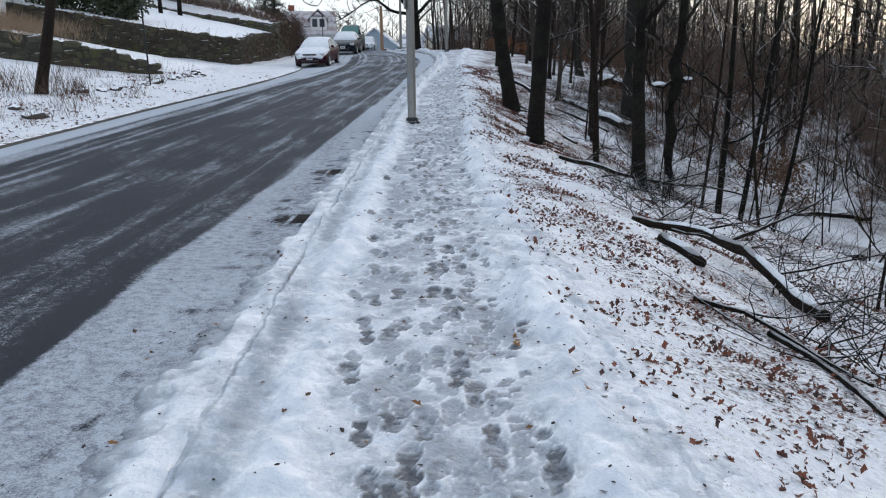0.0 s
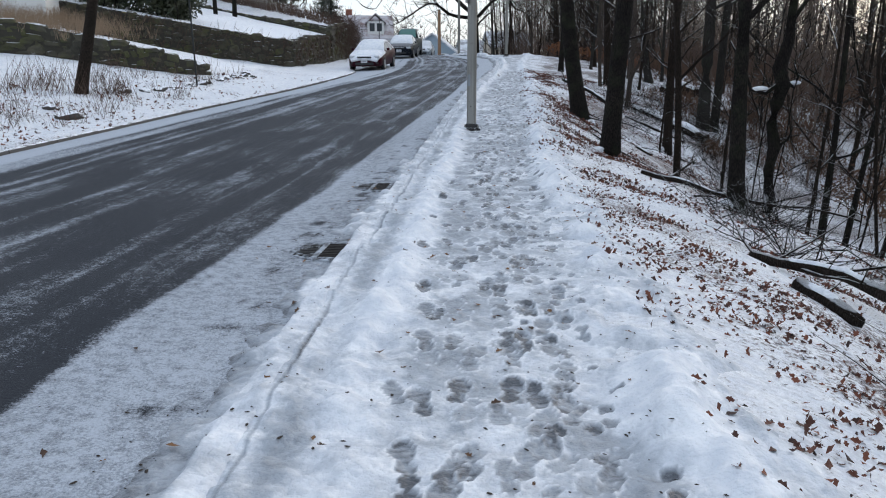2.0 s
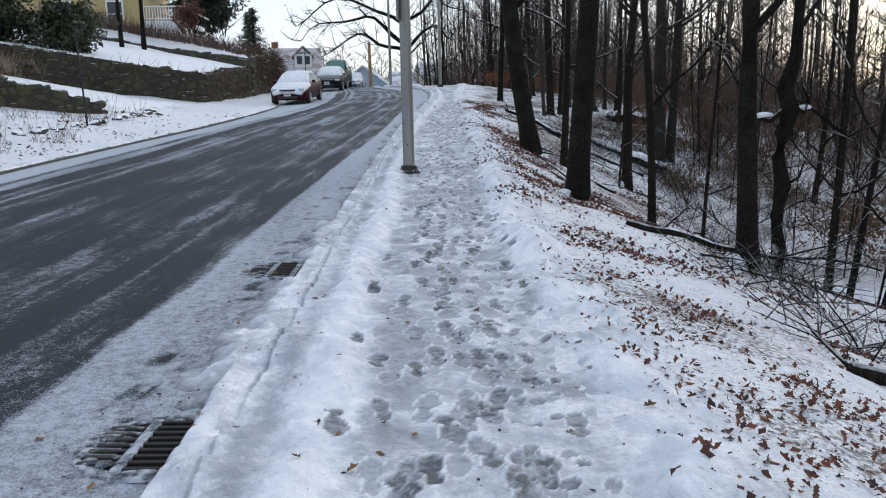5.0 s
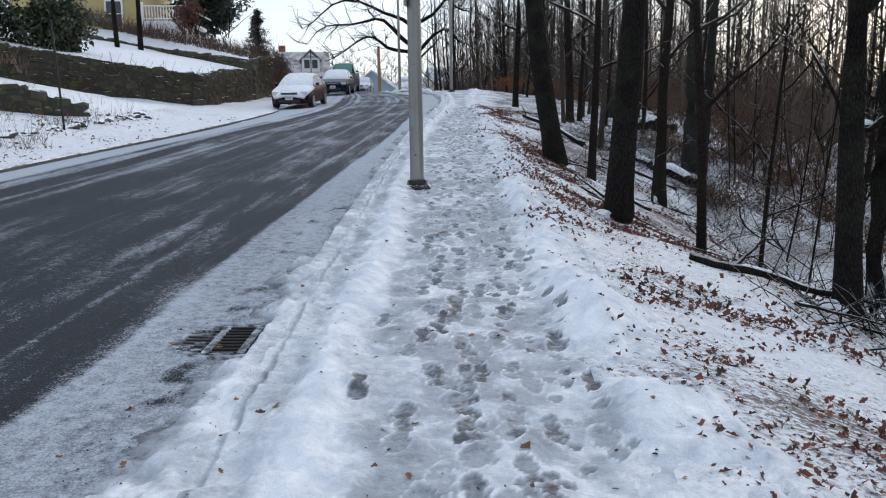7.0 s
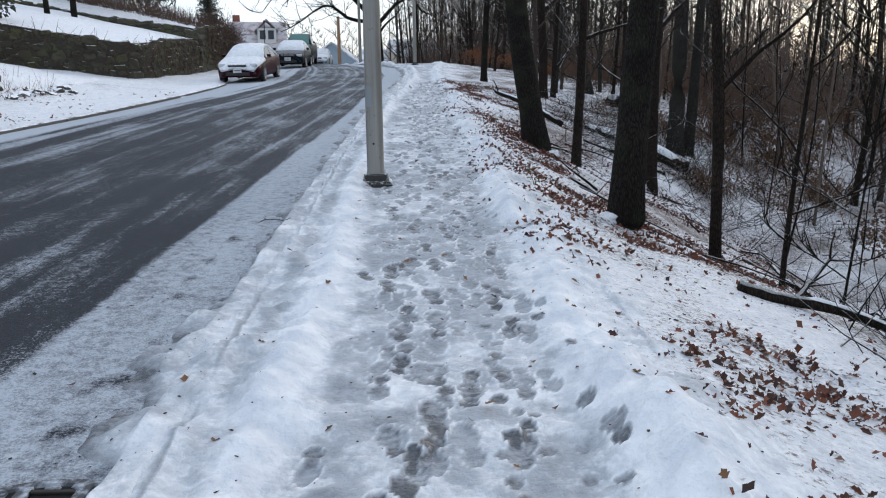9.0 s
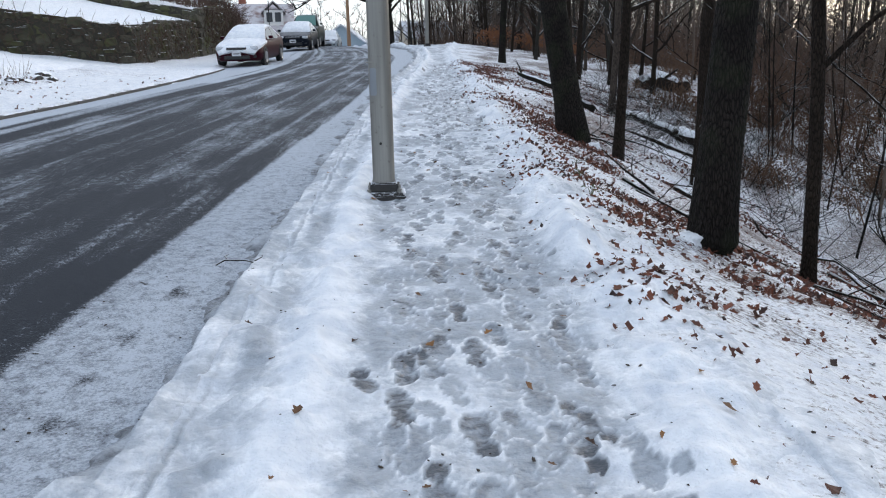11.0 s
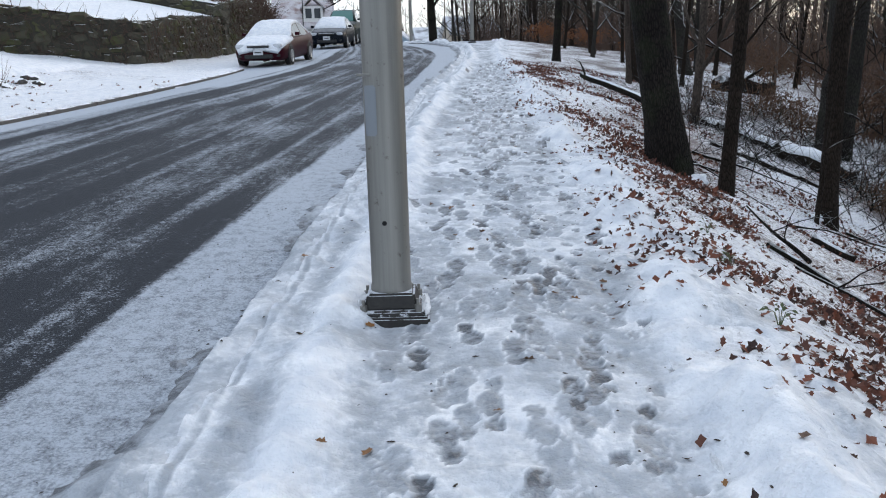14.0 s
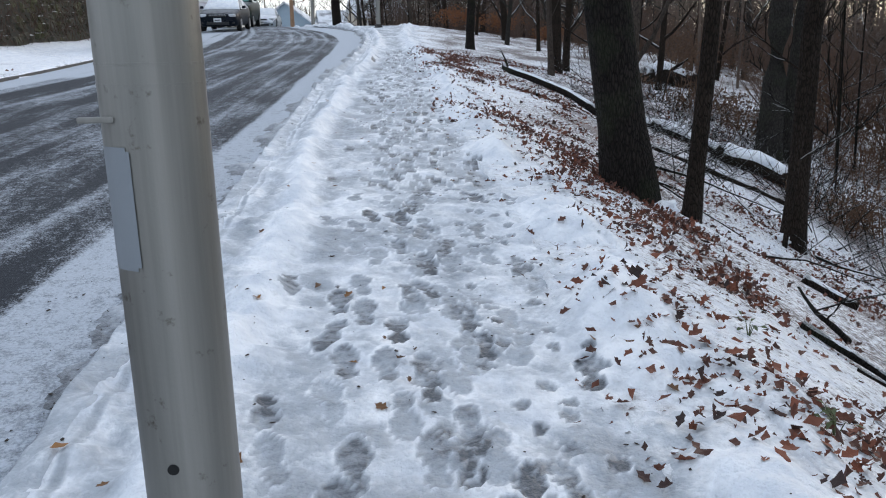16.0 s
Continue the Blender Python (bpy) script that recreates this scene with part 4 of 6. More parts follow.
wood_label = ("bare dark woodland tree on the snowy slope", "bare brown-barked woodland tree in the thicket")
r = random.Random(77)
used = [False] * (len(WOOD) + 4)
placed = [(h[0], h[1]) for h in HERO]
count = 0
while count < 275:
    if count < 140:  # the wooded slope
        x, y = r.uniform(3, 30), r.uniform(1, 105)
        e = x - float(walk_r(y))
        if e < 2.6 or (y < 33 and e < 9.5) or (y > 62 and e < 1.5):
            continue
    elif count < 185:
        x, y = r.uniform(5, 24), r.uniform(40, 100)
        if x - float(walk_r(y)) < 2.5:
            continue
    elif count < 240:  # the thick end of the wood behind the bend
        x, y = r.uniform(2.0, 15), r.uniform(67, 108)
        if x < 3.0 and y < 72:
            continue
    else:
        x, y = r.uniform(-60, 2), r.uniform(120, 190)
    if any((x - a) ** 2 + (y - b) ** 2 < 0.8 for a, b in placed):
        continue
    placed.append((x, y))
    k = r.randrange(len(WOOD)) if count < 240 else len(WOOD) + r.randrange(4)
    t = (WOOD + FAR)[k] if not used[k] else copy_thing((WOOD + FAR)[k], Matrix())
    used[k] = True
    stand(t, x, y, r.uniform(0, 360), r.uniform(0.75, 1.25))
    tagged(t, wood_label[k % 2], "tree", "bare woodland trees")
    count += 1
for k, t in enumerate(WOOD + FAR):
    if not used[k]:
        stand(t, 30 + k, 80, 0)
        tagged(t, wood_label[k % 2], "tree", "bare woodland trees")

# distant woods down the valley, past counting
far_buf = Buf()
thin_tree = bare_tree("tree", random.Random(900), 11.0, 0.12, (0.03, 0), 0.12, 14, M_BARK2, True, 6, 1.1, parts=False, fine=0.7, heavy=2.4, spread=1.2)
pieces = [([tuple(v.co) for v in o.data.vertices], [tuple(p.vertices) for p in o.data.polygons]) for o in thin_tree.children]
for o in [*thin_tree.children, thin_tree]:
    bpy.data.objects.remove(o)
for k in range(150):
    x, y = (r.uniform(26, 62), r.uniform(8, 110)) if k < 85 else (r.uniform(9, 34), r.uniform(55, 125))
    m = pose(x, y, float(surf(x, y)), 0, 0, r.uniform(0, 360)) @ Matrix.Diagonal((1, 1, r.uniform(0.8, 1.3), 1))
    for vs, fs in pieces:
        far_buf.add(vs, fs, m)
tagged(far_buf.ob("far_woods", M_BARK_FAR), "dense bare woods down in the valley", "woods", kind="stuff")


# ---------- undergrowth ----------
M_TWIG = plain("brown_twigs", (0.10, 0.062, 0.045), 0.9, 0, 0.4, 20)
M_RUST = plain("withered_beech_leaves", (0.22, 0.085, 0.03), 0.8, 0, 0.5, 14)
M_STRAW = plain("dry_grass", (0.26, 0.185, 0.12), 0.9, 0, 0.4, 20)


def shrub(r, h, stems, material, spread=0.5):
    bf = Buf()
    for s_ in range(stems):
        a, w = r.uniform(0, 6.283), r.uniform(0, 1)
        base = (math.cos(a) * w * spread * 0.5, math.sin(a) * w * spread * 0.5, -0.1)
        l1 = wander(r, base, (math.cos(a) * spread, math.sin(a) * spread, 1.1), h * r.uniform(0.5, 1), 6, 0.16)
        bf.tube(l1, taper(0.011, 0.004, 6), 3, False)
        for q in range(6):
            j = r.randint(2, 6)
            l2 = wander(r, l1[j], (r.uniform(-1, 1), r.uniform(-1, 1), r.uniform(0, 1)), h * r.uniform(0.15, 0.4), 2, 0.25)
            bf.tube(l2, taper(0.005, 0.002, 2), 3, False)
    return bf.mesh("shrub", material)


SHRUB = [shrub(random.Random(20 + k), 1.7 + 0.6 * k, 15 + 5 * k, M_TWIG, 0.5 + 0.1 * k) for k in range(4)]
r = random.Random(15)
count = 0
while count < 190:
    if count < 110:
        x, y = r.uniform(4, 42), r.uniform(3, 95)
    elif count < 165:
        x, y = r.uniform(9, 24), r.uniform(36, 80)
    else:
        x, y = r.uniform(3, 13), r.uniform(68, 95)
    e = x - float(walk_r(y))
    if count < 165 and (e < 3.2 or (y < 30 and e < 12.5) or (y < 46 and e < 8.5)):
        continue
    o = new("bare_shrub", SHRUB[r.randrange(4)])
    stand(o, x, y, r.uniform(0, 360), r.uniform(0.7, 1.5))
    tagged(o, "leafless brown shrub in the snowy woods", "shrub", "bare shrubs")
    count += 1


# a thicket fills the hollow below the bank
shrub_parts = [([tuple(v.co) for v in me.vertices], [tuple(p.vertices) for p in me.polygons]) for me in SHRUB]
bf = Buf()
for k in range(230):
    x, y = r.uniform(12, 36), r.uniform(12, 75)
    if x - float(walk_r(y)) < 14 + 0.15 * max(0, 30 - y):
        continue
    s_ = r.uniform(0.8, 1.5)
    vs, fs = shrub_parts[r.randrange(1, 4)]
    bf.add(vs, fs, pose(x, y, float(surf(x, y)), 0, 0, r.uniform(0, 360)) @ Matrix.Diagonal((s_, s_, s_, 1)))
tagged(bf.ob("thicket", M_TWIG), "dense leafless brown thicket below the bank", "thicket", kind="stuff")


def leaf_cloud(r, n, size, rx, ry_, rz, fold=0.25, slim=0.32):
    """Many small folded leaves in an uneven cloud."""
    bf = Buf()
    for _ in range(n):
        d = Vector((r.gauss(0, 1), r.gauss(0, 1), r.gauss(0, 1))).normalized() * (r.random() ** 0.45)
        g = 0.75 + 0.5 * noise.noise(d * 2.2)
        p = Vector((d.x * rx * g, d.y * ry_ * g, d.z * rz * g))
        m = Matrix.Translation(p) @ Euler((r.uniform(-1, 1), r.uniform(-1, 1), r.uniform(0, 6.28))).to_matrix().to_4x4()
        L, w = size * r.uniform(0.7, 1.3), size * slim
        bf.add([(0, 0, 0), (L * 0.5, w, L * fold), (L, 0, -0.05 * L), (L * 0.5, -w, L * fold)], [(0, 1, 2), (0, 2, 3)], m)
    return bf


for x, y, w, h in ((8.8, 57.0, 2.4, 1.1), (7.0, 60.0, 2.0, 1.1), (10.6, 54.0, 1.5, 0.8)):
    ob = empty("beech_bush", x, y, float(surf(x, y)), label="low bush holding rust-orange withered leaves", category="bush", group="beech bushes")
    rr = random.Random(int(x * 10))
    bf = leaf_cloud(rr, 900, 0.1, w * 0.75, 1.0, h * 0.6)
    bf.v = [(a, b, c + h * 0.75) for a, b, c in bf.v]
    bf.ob("foliage", M_RUST, ob)
    st = Buf()
    for _ in range(14):
        st.tube(wander(rr, (rr.uniform(-0.5, 0.5) * w * 0.5, rr.uniform(-0.3, 0.3), -0.1), (rr.uniform(-0.6, 0.6), rr.uniform(-0.6, 0.6), 1), h * 1.2, 4, 0.2), taper(0.014, 0.005, 4), 4, False)
    st.ob("stem", M_TWIG, ob)


# brown undergrowth that keeps its withered leaves, and twig tops down the valley
# grey-brown twigs, with a fog-like lightening put into the colour
M_SPRAY = plain("hazed_grey_brown_twigs", (0.135, 0.10, 0.078), 0.9, 0, 0.4, 2)
M_WITHER = plain("withered_brown_undergrowth", (0.135, 0.078, 0.048), 0.9, 0, 0.5, 1.5)
r = random.Random(34)
clumps = [leaf_cloud(random.Random(60 + k), 260, 0.11, 1.0, 1.0, 0.9) for k in range(4)]


def twig_spray(r, n, reach):
    """A loose fan of thin crooked twigs round the origin."""
    bf = Buf()
    for _ in range(n):
        p = Vector((r.gauss(0, 0.4), r.gauss(0, 0.4), r.uniform(-1.4, 1.0))) * reach * 0.5
        l1 = wander(r, p, (r.uniform(-1, 1), r.uniform(-1, 1), r.uniform(-0.1, 1.1)), reach * r.uniform(0.5, 1.1), 4, 0.22)
        bf.tube(l1, taper(0.013, 0.005, 4), 3, False)
        for _ in range(4):
            bf.tube(wander(r, l1[r.randint(1, 4)], (r.uniform(-1, 1), r.uniform(-1, 1), r.uniform(-0.2, 0.9)), reach * r.uniform(0.2, 0.5), 2, 0.3), taper(0.007, 0.004, 2), 3, False)
    return bf


sprays = [twig_spray(random.Random(70 + k), 17, 1.9) for k in range(4)]
bf = Buf()
for k in range(270):
    x, y = (r.uniform(8, 30), r.uniform(20, 62)) if k < 170 else (r.uniform(6, 22), r.uniform(60, 100))
    e = x - float(walk_r(y))
    if e < 7.5 + 0.12 * max(0, 34 - y) or (k >= 170 and e < 4):
        continue
    s_, g = r.uniform(0.6, 1.4), float(surf(x, y))
    bf.add(clumps[k % 4].v, clumps[k % 4].f, pose(x, y, g + r.choice((0.4, 0.7, 1.1)) * s_, 0, 0, r.uniform(0, 360)) @ Matrix.Diagonal((s_, s_, s_ * r.uniform(0.6, 1.2), 1)))
    for _ in range(4):
        bf.tube(wander(r, (x + r.gauss(0, 0.3), y + r.gauss(0, 0.3), g - 0.1), (r.uniform(-0.4, 0.4), r.uniform(-0.4, 0.4), 1), r.uniform(1.2, 2.6) * s_, 4, 0.12), taper(0.014, 0.005, 4), 3, False)
for k in range(60):
    x, y = r.uniform(8.4, 15), r.uniform(28.5, 38)
    if x > 12 and y < 30:
        continue
    s_, g = r.uniform(0.35, 0.85), float(surf(x, y))
    bf.add(clumps[k % 4].v, clumps[k % 4].f, pose(x, y, g + r.uniform(0.2, 0.8) * s_, 0, 0, r.uniform(0, 360)) @ Matrix.Diagonal((s_, s_, s_ * r.uniform(0.5, 1.1), 1)))
    for _ in range(5):
        bf.tube(wander(r, (x + r.gauss(0, 0.3), y + r.gauss(0, 0.3), g - 0.1), (r.uniform(-0.6, 0.6), r.uniform(-0.6, 0.6), 1), r.uniform(1.0, 2.4) * s_, 4, 0.16), taper(0.014, 0.005, 4), 3, False)
tagged(bf.ob("undergrowth", M_WITHER, smooth=False), "brown undergrowth with withered leaves in the woods", "undergrowth", kind="stuff")
bf = Buf()
for k in range(330):
    x, y = (r.uniform(12, 52), r.uniform(26, 110)) if k < 250 else (r.uniform(5, 24), r.uniform(66, 118))
    e = x - float(walk_r(y))
    if e < 9 and k < 250:
        continue
    s_, g = r.uniform(0.7, 1.3), float(surf(x, y))
    for h_ in (r.uniform(1.2, 3), r.uniform(4, 9))[: 1 + k % 2]:
        bf.add(sprays[k % 4].v, sprays[k % 4].f, pose(x, y, g + h_, 0, 0, r.uniform(0, 360)) @ Matrix.Diagonal((s_, s_, s_, 1)))
    bf.tube(wander(r, (x, y, g - 0.2), (r.uniform(-0.1, 0.1), r.uniform(-0.1, 0.1), 1), 9.5, 6, 0.06), taper(0.05, 0.015, 6), 4, False)
tagged(bf.ob("young_woods", M_SPRAY), "dense twiggy young growth down in the valley", "woods", kind="stuff")

# ---------- fallen wood on the bank ----------
def fallen(name, pts, r0, r1, label, mat=None, twigs=(), lift=0.0, snow=True, group="fallen branches"):
    """A log or branch laid along plan points (x, y, height over the ground)."""
    ob = new(name)
    P = [Vector((x, y, float(surf(x, y)) + h + lift)) for x, y, h in pts]
    ob.location = P[0]
    P = [p - P[0] for p in P]
    fineP = []
    for a, b in zip(P, P[1:]):
        fineP += [a.lerp(b, t) for t in (0, 0.25, 0.5, 0.75)]
    fineP.append(P[-1])
    fineP = [p + Vector((noise.noise(p * 1.7 + Vector((r0 * 99, 0, 0))), noise.noise(p * 1.7 + Vector((0, 5, 0))), noise.noise(p * 1.7 + Vector((0, 0, 9))))) * r0 * 0.7 for p in fineP]
    n = len(fineP) - 1
    bf = Buf()
    radii = [r * (1 + 0.18 * noise.noise(fineP[i] * 4)) for i, r in enumerate(taper(r0, r1, n))]
    bf.tube(fineP, radii, 10)
    bf.f.append(tuple(range(9, -1, -1)))
    bf.ob("stem", mat or M_BARK2, ob)
    r = random.Random(int(r0 * 1000) + len(pts))
    if snow and r0 > 0.02:
        start = None
        for i in range(n + 1):  # snow lies along the top, with breaks
            on = noise.noise(fineP[i] * 2.1 + Vector((3, 3, 3))) > (-0.12 if r0 < 0.06 else -0.5) or r0 > 0.09
            if on and start is None:
                start = i
            if (not on or i == n) and start is not None:
                if i - start >= 2:
                    seg = fineP[start:i]
                    k = len(seg) - 1
                    sb = Buf()
                    sb.tube([p + Vector((0, 0, radii[start + q] * (0.5 if r0 > 0.09 else 0.45))) for q, p in enumerate(seg)], [radii[start + q] * ((0.9 if r0 > 0.09 else 0.76) if 0 < q < k else 0.25) for q in range(k + 1)], 8)
                    sb.ob("snow_cap", M_SNOW, ob, "white snow along the top")
                start = None
    for at, d, L, rr in twigs:
        tb = Buf()
        p = fineP[int(at * n)]
        l1 = wander(r, p, d, L, 6, 0.18)
        tb.tube(l1, taper(rr, rr * 0.3, 6), 6)
        for q in range(4):
            tb.tube(wander(r, l1[r.randint(2, 6)], (d[0] + r.uniform(-1, 1), d[1] + r.uniform(-1, 1), r.uniform(-0.1, 0.8)), L * 0.35, 4, 0.2), taper(rr * 0.4, 0.002, 4), 4, False)
        tb.ob("side_branch", mat or M_BARK2, ob)
    return tagged(ob, label, "branch" if r0 < 0.07 else "log", group)


fallen("fallen_branch", [(3.1, 16.0, 0.03), (3.7, 15.8, 0.08), (4.4, 15.6, 0.1), (5.3, 16.0, 0.22), (6.4, 16.6, 0.5), (7.8, 17.2, 0.8)], 0.055, 0.018, "long fallen branch with snow on its upper side",
       twigs=[(0.15, (0.6, 0.5, 0.05), 0.9, 0.03), (0.45, (0.9, -0.5, -0.1), 1.4, 0.025), (0.6, (0.8, -0.3, 0.2), 1.6, 0.02), (0.8, (0.9, 0.2, 0.3), 1.4, 0.015)])
fallen("fallen_log", [(3.05, 10.3, 0.02), (3.5, 10.3, 0.12), (3.95, 10.0, 0.22), (4.2, 9.2, 0.25), (4.4, 8.2, 0.12), (4.5, 7.8, 0.05)], 0.055, 0.085, "thick crooked fallen log capped with snow", twigs=[(0.35, (0.9, -0.7, 0.1), 1.5, 0.02), (0.7, (1, -0.5, 0.3), 1.3, 0.018), (0.1, (0.7, 0.4, 0.2), 1.2, 0.016), (0.85, (0.8, -0.9, 0.15), 1.1, 0.016), (0.2, (0.5, -1, -0.2), 0.9, 0.03), (0.5, (1, 0.1, 0.25), 1.6, 0.03)], group="fallen logs")
fallen("fallen_log", [(3.1, 9.2, 0.04), (3.35, 8.5, 0.05)], 0.085, 0.08, "short broken log end under snow", group="fallen logs")
fallen("fallen_branch", [(2.5, 6.45, 0.02), (2.9, 6.3, 0.06), (3.15, 5.7, 0.08), (3.3, 5.0, 0.04)], 0.026, 0.012, "thin dark bent branch lying on leaf litter", M_BARK, snow=False, twigs=[(0.3, (0.9, -0.4, 0.0), 0.9, 0.012)])
fallen("fallen_branch", [(3.0, 6.0, 0.03), (3.1, 5.2, 0.04), (3.0, 4.5, 0.03), (2.9, 3.9, 0.02)], 0.03, 0.015, "thin dark branch lying on leaf litter", M_BARK, snow=False)
for k, (x, y, a, L, rad) in enumerate(((9.0, 16.4, 40, 1.6, 0.11), (10.2, 19.2, 80, 0.9, 0.13), (11.8, 18.9, 150, 2.4, 0.1), (10.8, 16.2, 100, 1.1, 0.12), (7.6, 31.7, -40, 1.6, 0.2), (9.6, 40.4, 20, 2.2, 0.3), (6.6, 33.4, -30, 1.4, 0.12),
                                       (6.3, 22.2, -20, 1.9, 0.05), (6.9, 33.1, -60, 2.5, 0.12), (7.8, 23.4, 70, 2.2, 0.05), (5.7, 30.3, -30, 2.2, 0.05), (12.4, 24, 10, 3.0, 0.09), (4.9, 24.6, -35, 0.5, 0.06))):
    dx, dy = math.cos(radians(a)) * L, math.sin(radians(a)) * L
    fallen("fallen_log", [(x, y, rad * 0.7), (x + dx * 0.5, y + dy * 0.5, rad * 0.9), (x + dx, y + dy, rad * 0.7)], rad, rad * 0.8, "snow-capped fallen log on the wooded slope", group="fallen logs", twigs=[(0.5, (dy, -dx, 1), 0.9, rad * 0.25)] if k % 2 else ())
fallen("fallen_branch", [(3.75, 33.2, 0.35), (4.2, 32.6, 0.3), (4.7, 32.0, 0.25), (5.3, 31.2, 0.1)], 0.06, 0.08, "dark fallen branch sticking out over the bank", M_BARK, twigs=[(0.1, (-0.4, 0.2, 0.6), 0.4, 0.03)])
r = random.Random(55)
for k in range(46):
    x = r.uniform(2.8, 9.5)
    y = r.uniform(4, 36)
    e = x - float(walk_r(y))
    if e < 1.2:
        continue
    a, L = r.uniform(0, 6.283), r.uniform(0.8, 2.6)
    dx, dy = math.cos(a) * L, math.sin(a) * L
    if x + dx - float(walk_r(y + dy)) < 0.9:
        dx = -dx
    fallen("fallen_branch", [(x, y, 0.03), (x + dx * 0.4, y + dy * 0.4 + 0.1, r.uniform(0.05, 0.18)), (x + dx, y + dy, r.uniform(0.04, 0.3))], r.uniform(0.012, 0.03), 0.006, "thin dead branch lying on the wooded bank", M_BARK if k % 3 else M_BARK2,
           twigs=[(0.4, (dx, dy, 0.7), 0.7, 0.008), (0.7, (-dy, dx, 0.5), 0.5, 0.007)])

# brushwood heaps: tangles of dead twigs
r = random.Random(66)
bf = Buf()
for cx, cy, n_, s_ in ((4.6, 14.6, 120, 0.9), (4.0, 11.8, 70, 0.7), (5.0, 8.6, 90, 1.0), (3.7, 6.0, 60, 0.7), (6.4, 12.5, 70, 1.2), (6.9, 32.5, 260, 1.6), (8.0, 36.0, 260, 2.2), (9.5, 39.5, 160, 2.0), (6.0, 29.5, 80, 1.0), (9.2, 31.2, 90, 1.0), (5.6, 17.6, 60, 0.8), (8.5, 15.0, 60, 1.4), (8.6, 29.6, 220, 1.6), (9.8, 33.2, 260, 2.0), (11.4, 30.2, 240, 2.0), (8.2, 27.4, 90, 1.1)):
    for k in range(n_):
        x, y = r.gauss(cx, s_ * 0.5), r.gauss(cy, s_ * 0.8)
        if x - float(walk_r(y)) < 1.0:
            continue
        bf.tube(wander(r, (x, y, float(surf(x, y)) + 0.01), (r.uniform(-1, 1), r.uniform(-1, 1), r.uniform(0.0, 0.7)), r.uniform(0.4, 1.3), 4, 0.2), taper(r.uniform(0.004, 0.011), 0.002, 4), 4, False)
tagged(bf.ob("brushwood", M_BARK), "tangled dead brushwood and twigs on the bank", "brushwood", kind="stuff")

# fallen leaves
def leaf_shape(r, lobes):
    """Outline of a lobed leaf about 1 long, curled."""
    vs, n = [(0, 0, 0)], lobes * 2
    for side in (1, -1):
        for k in range(n):
            t = (k + 0.5) / n
            w = 0.34 * math.sin(math.pi * min(t * 1.05, 1)) * (1.0 if k % 2 else 0.55)
            vs.append((t if side > 0 else 1 - t, side * w, 0))
        if side > 0:
            vs.append((1.0, 0, 0))
    curl, twist = r.uniform(-0.6, 1.8), r.uniform(-0.8, 0.8)
    vs = [(x, y, curl * y * y * 1.4 + 0.25 * (x - 0.5) ** 2 * (1 + twist) + twist * x * y) for x, y, z in vs]
    vs.append((0.5, 0, 0.02))
    c = len(vs) - 1
    return vs, [(i, (i + 1) % c, c) for i in range(c)]


def leaf_material(name, a, b, c):
    k = Nodes(name)
    col = k.mix(k.ramp(k.random() if name.endswith("single") else k.island(), (0.0, 0.0), (0.5, 0.5), (1.0, 1.0)), a, b)
    col = k.mix(k.ramp(k.noise(3.0, 3, vec=k.place()), (0.55, 0.0), (0.7, 1.0)), col, c)
    k.set(base_color=col, roughness=0.7)
    k.bump(k.noise(60, 3, vec=k.place()), 0.3, 0.004)
    return k.m


M_LEAF = leaf_material("fallen_leaves", (0.024, 0.011, 0.009), (0.19, 0.056, 0.026), (0.07, 0.027, 0.015))
M_LEAF1 = leaf_material("fallen_leaf_single", (0.05, 0.025, 0.015), (0.26, 0.12, 0.035), (0.12, 0.055, 0.02))
r = random.Random(88)
SHAPES = [leaf_shape(r, k) for k in (2, 3, 3, 3, 2)]
nr = np.random.RandomState(9)
N = 260000
lx, ly = nr.uniform(0.5, 9, N), nr.uniform(0.5, 40, N)
le = lx - walk_r(ly)
dens = np.clip(le / 1.2 + 0.12 + 0.35 * np.clip((ly - 14) / 5, 0, 1), 0, 1) * np.clip(1.25 - le / 7.5, 0.1, 1)
patch = np.clip((fbm(lx, ly, 1.5, 70) + 0.10) / 0.16, 0.08, 1) * np.clip((fbm(lx, ly, 0.4, 75) + 0.12) / 0.22, 0.12, 1) * (0.75 + 0.25 * np.clip((ly - 5) / 12, 0, 1))
keep = (le > -0.6) & (nr.rand(N) < dens * patch * 1.0)
lx, ly = lx[keep], ly[keep]
lz = np.where(lx - walk_r(ly) < 0.68, np.array([path_z(a, b) for a, b in zip(lx, ly)]), -99)
lz = np.maximum(lz, surf(lx, ly))
bf = Buf()
for x, y, z in zip(lx, ly, lz):
    vs, fs = SHAPES[r.randrange(5)]
    s_ = r.uniform(0.026, 0.074) * (0.92 if y < 13 else 1.08)
    m = Matrix.Translation((x, y, z + 0.008)) @ Euler((r.gauss(0, 0.6), r.gauss(0, 0.6), r.uniform(0, 6.28))).to_matrix().to_4x4() @ Matrix.Diagonal((s_, s_ * r.uniform(0.7, 1.2), s_, 1))
    bf.add(vs, fs, m)
tagged(bf.ob("leaf_litter", M_LEAF, smooth=False), "brown fallen oak leaves lying on the snowy bank", "leaves", kind="stuff")

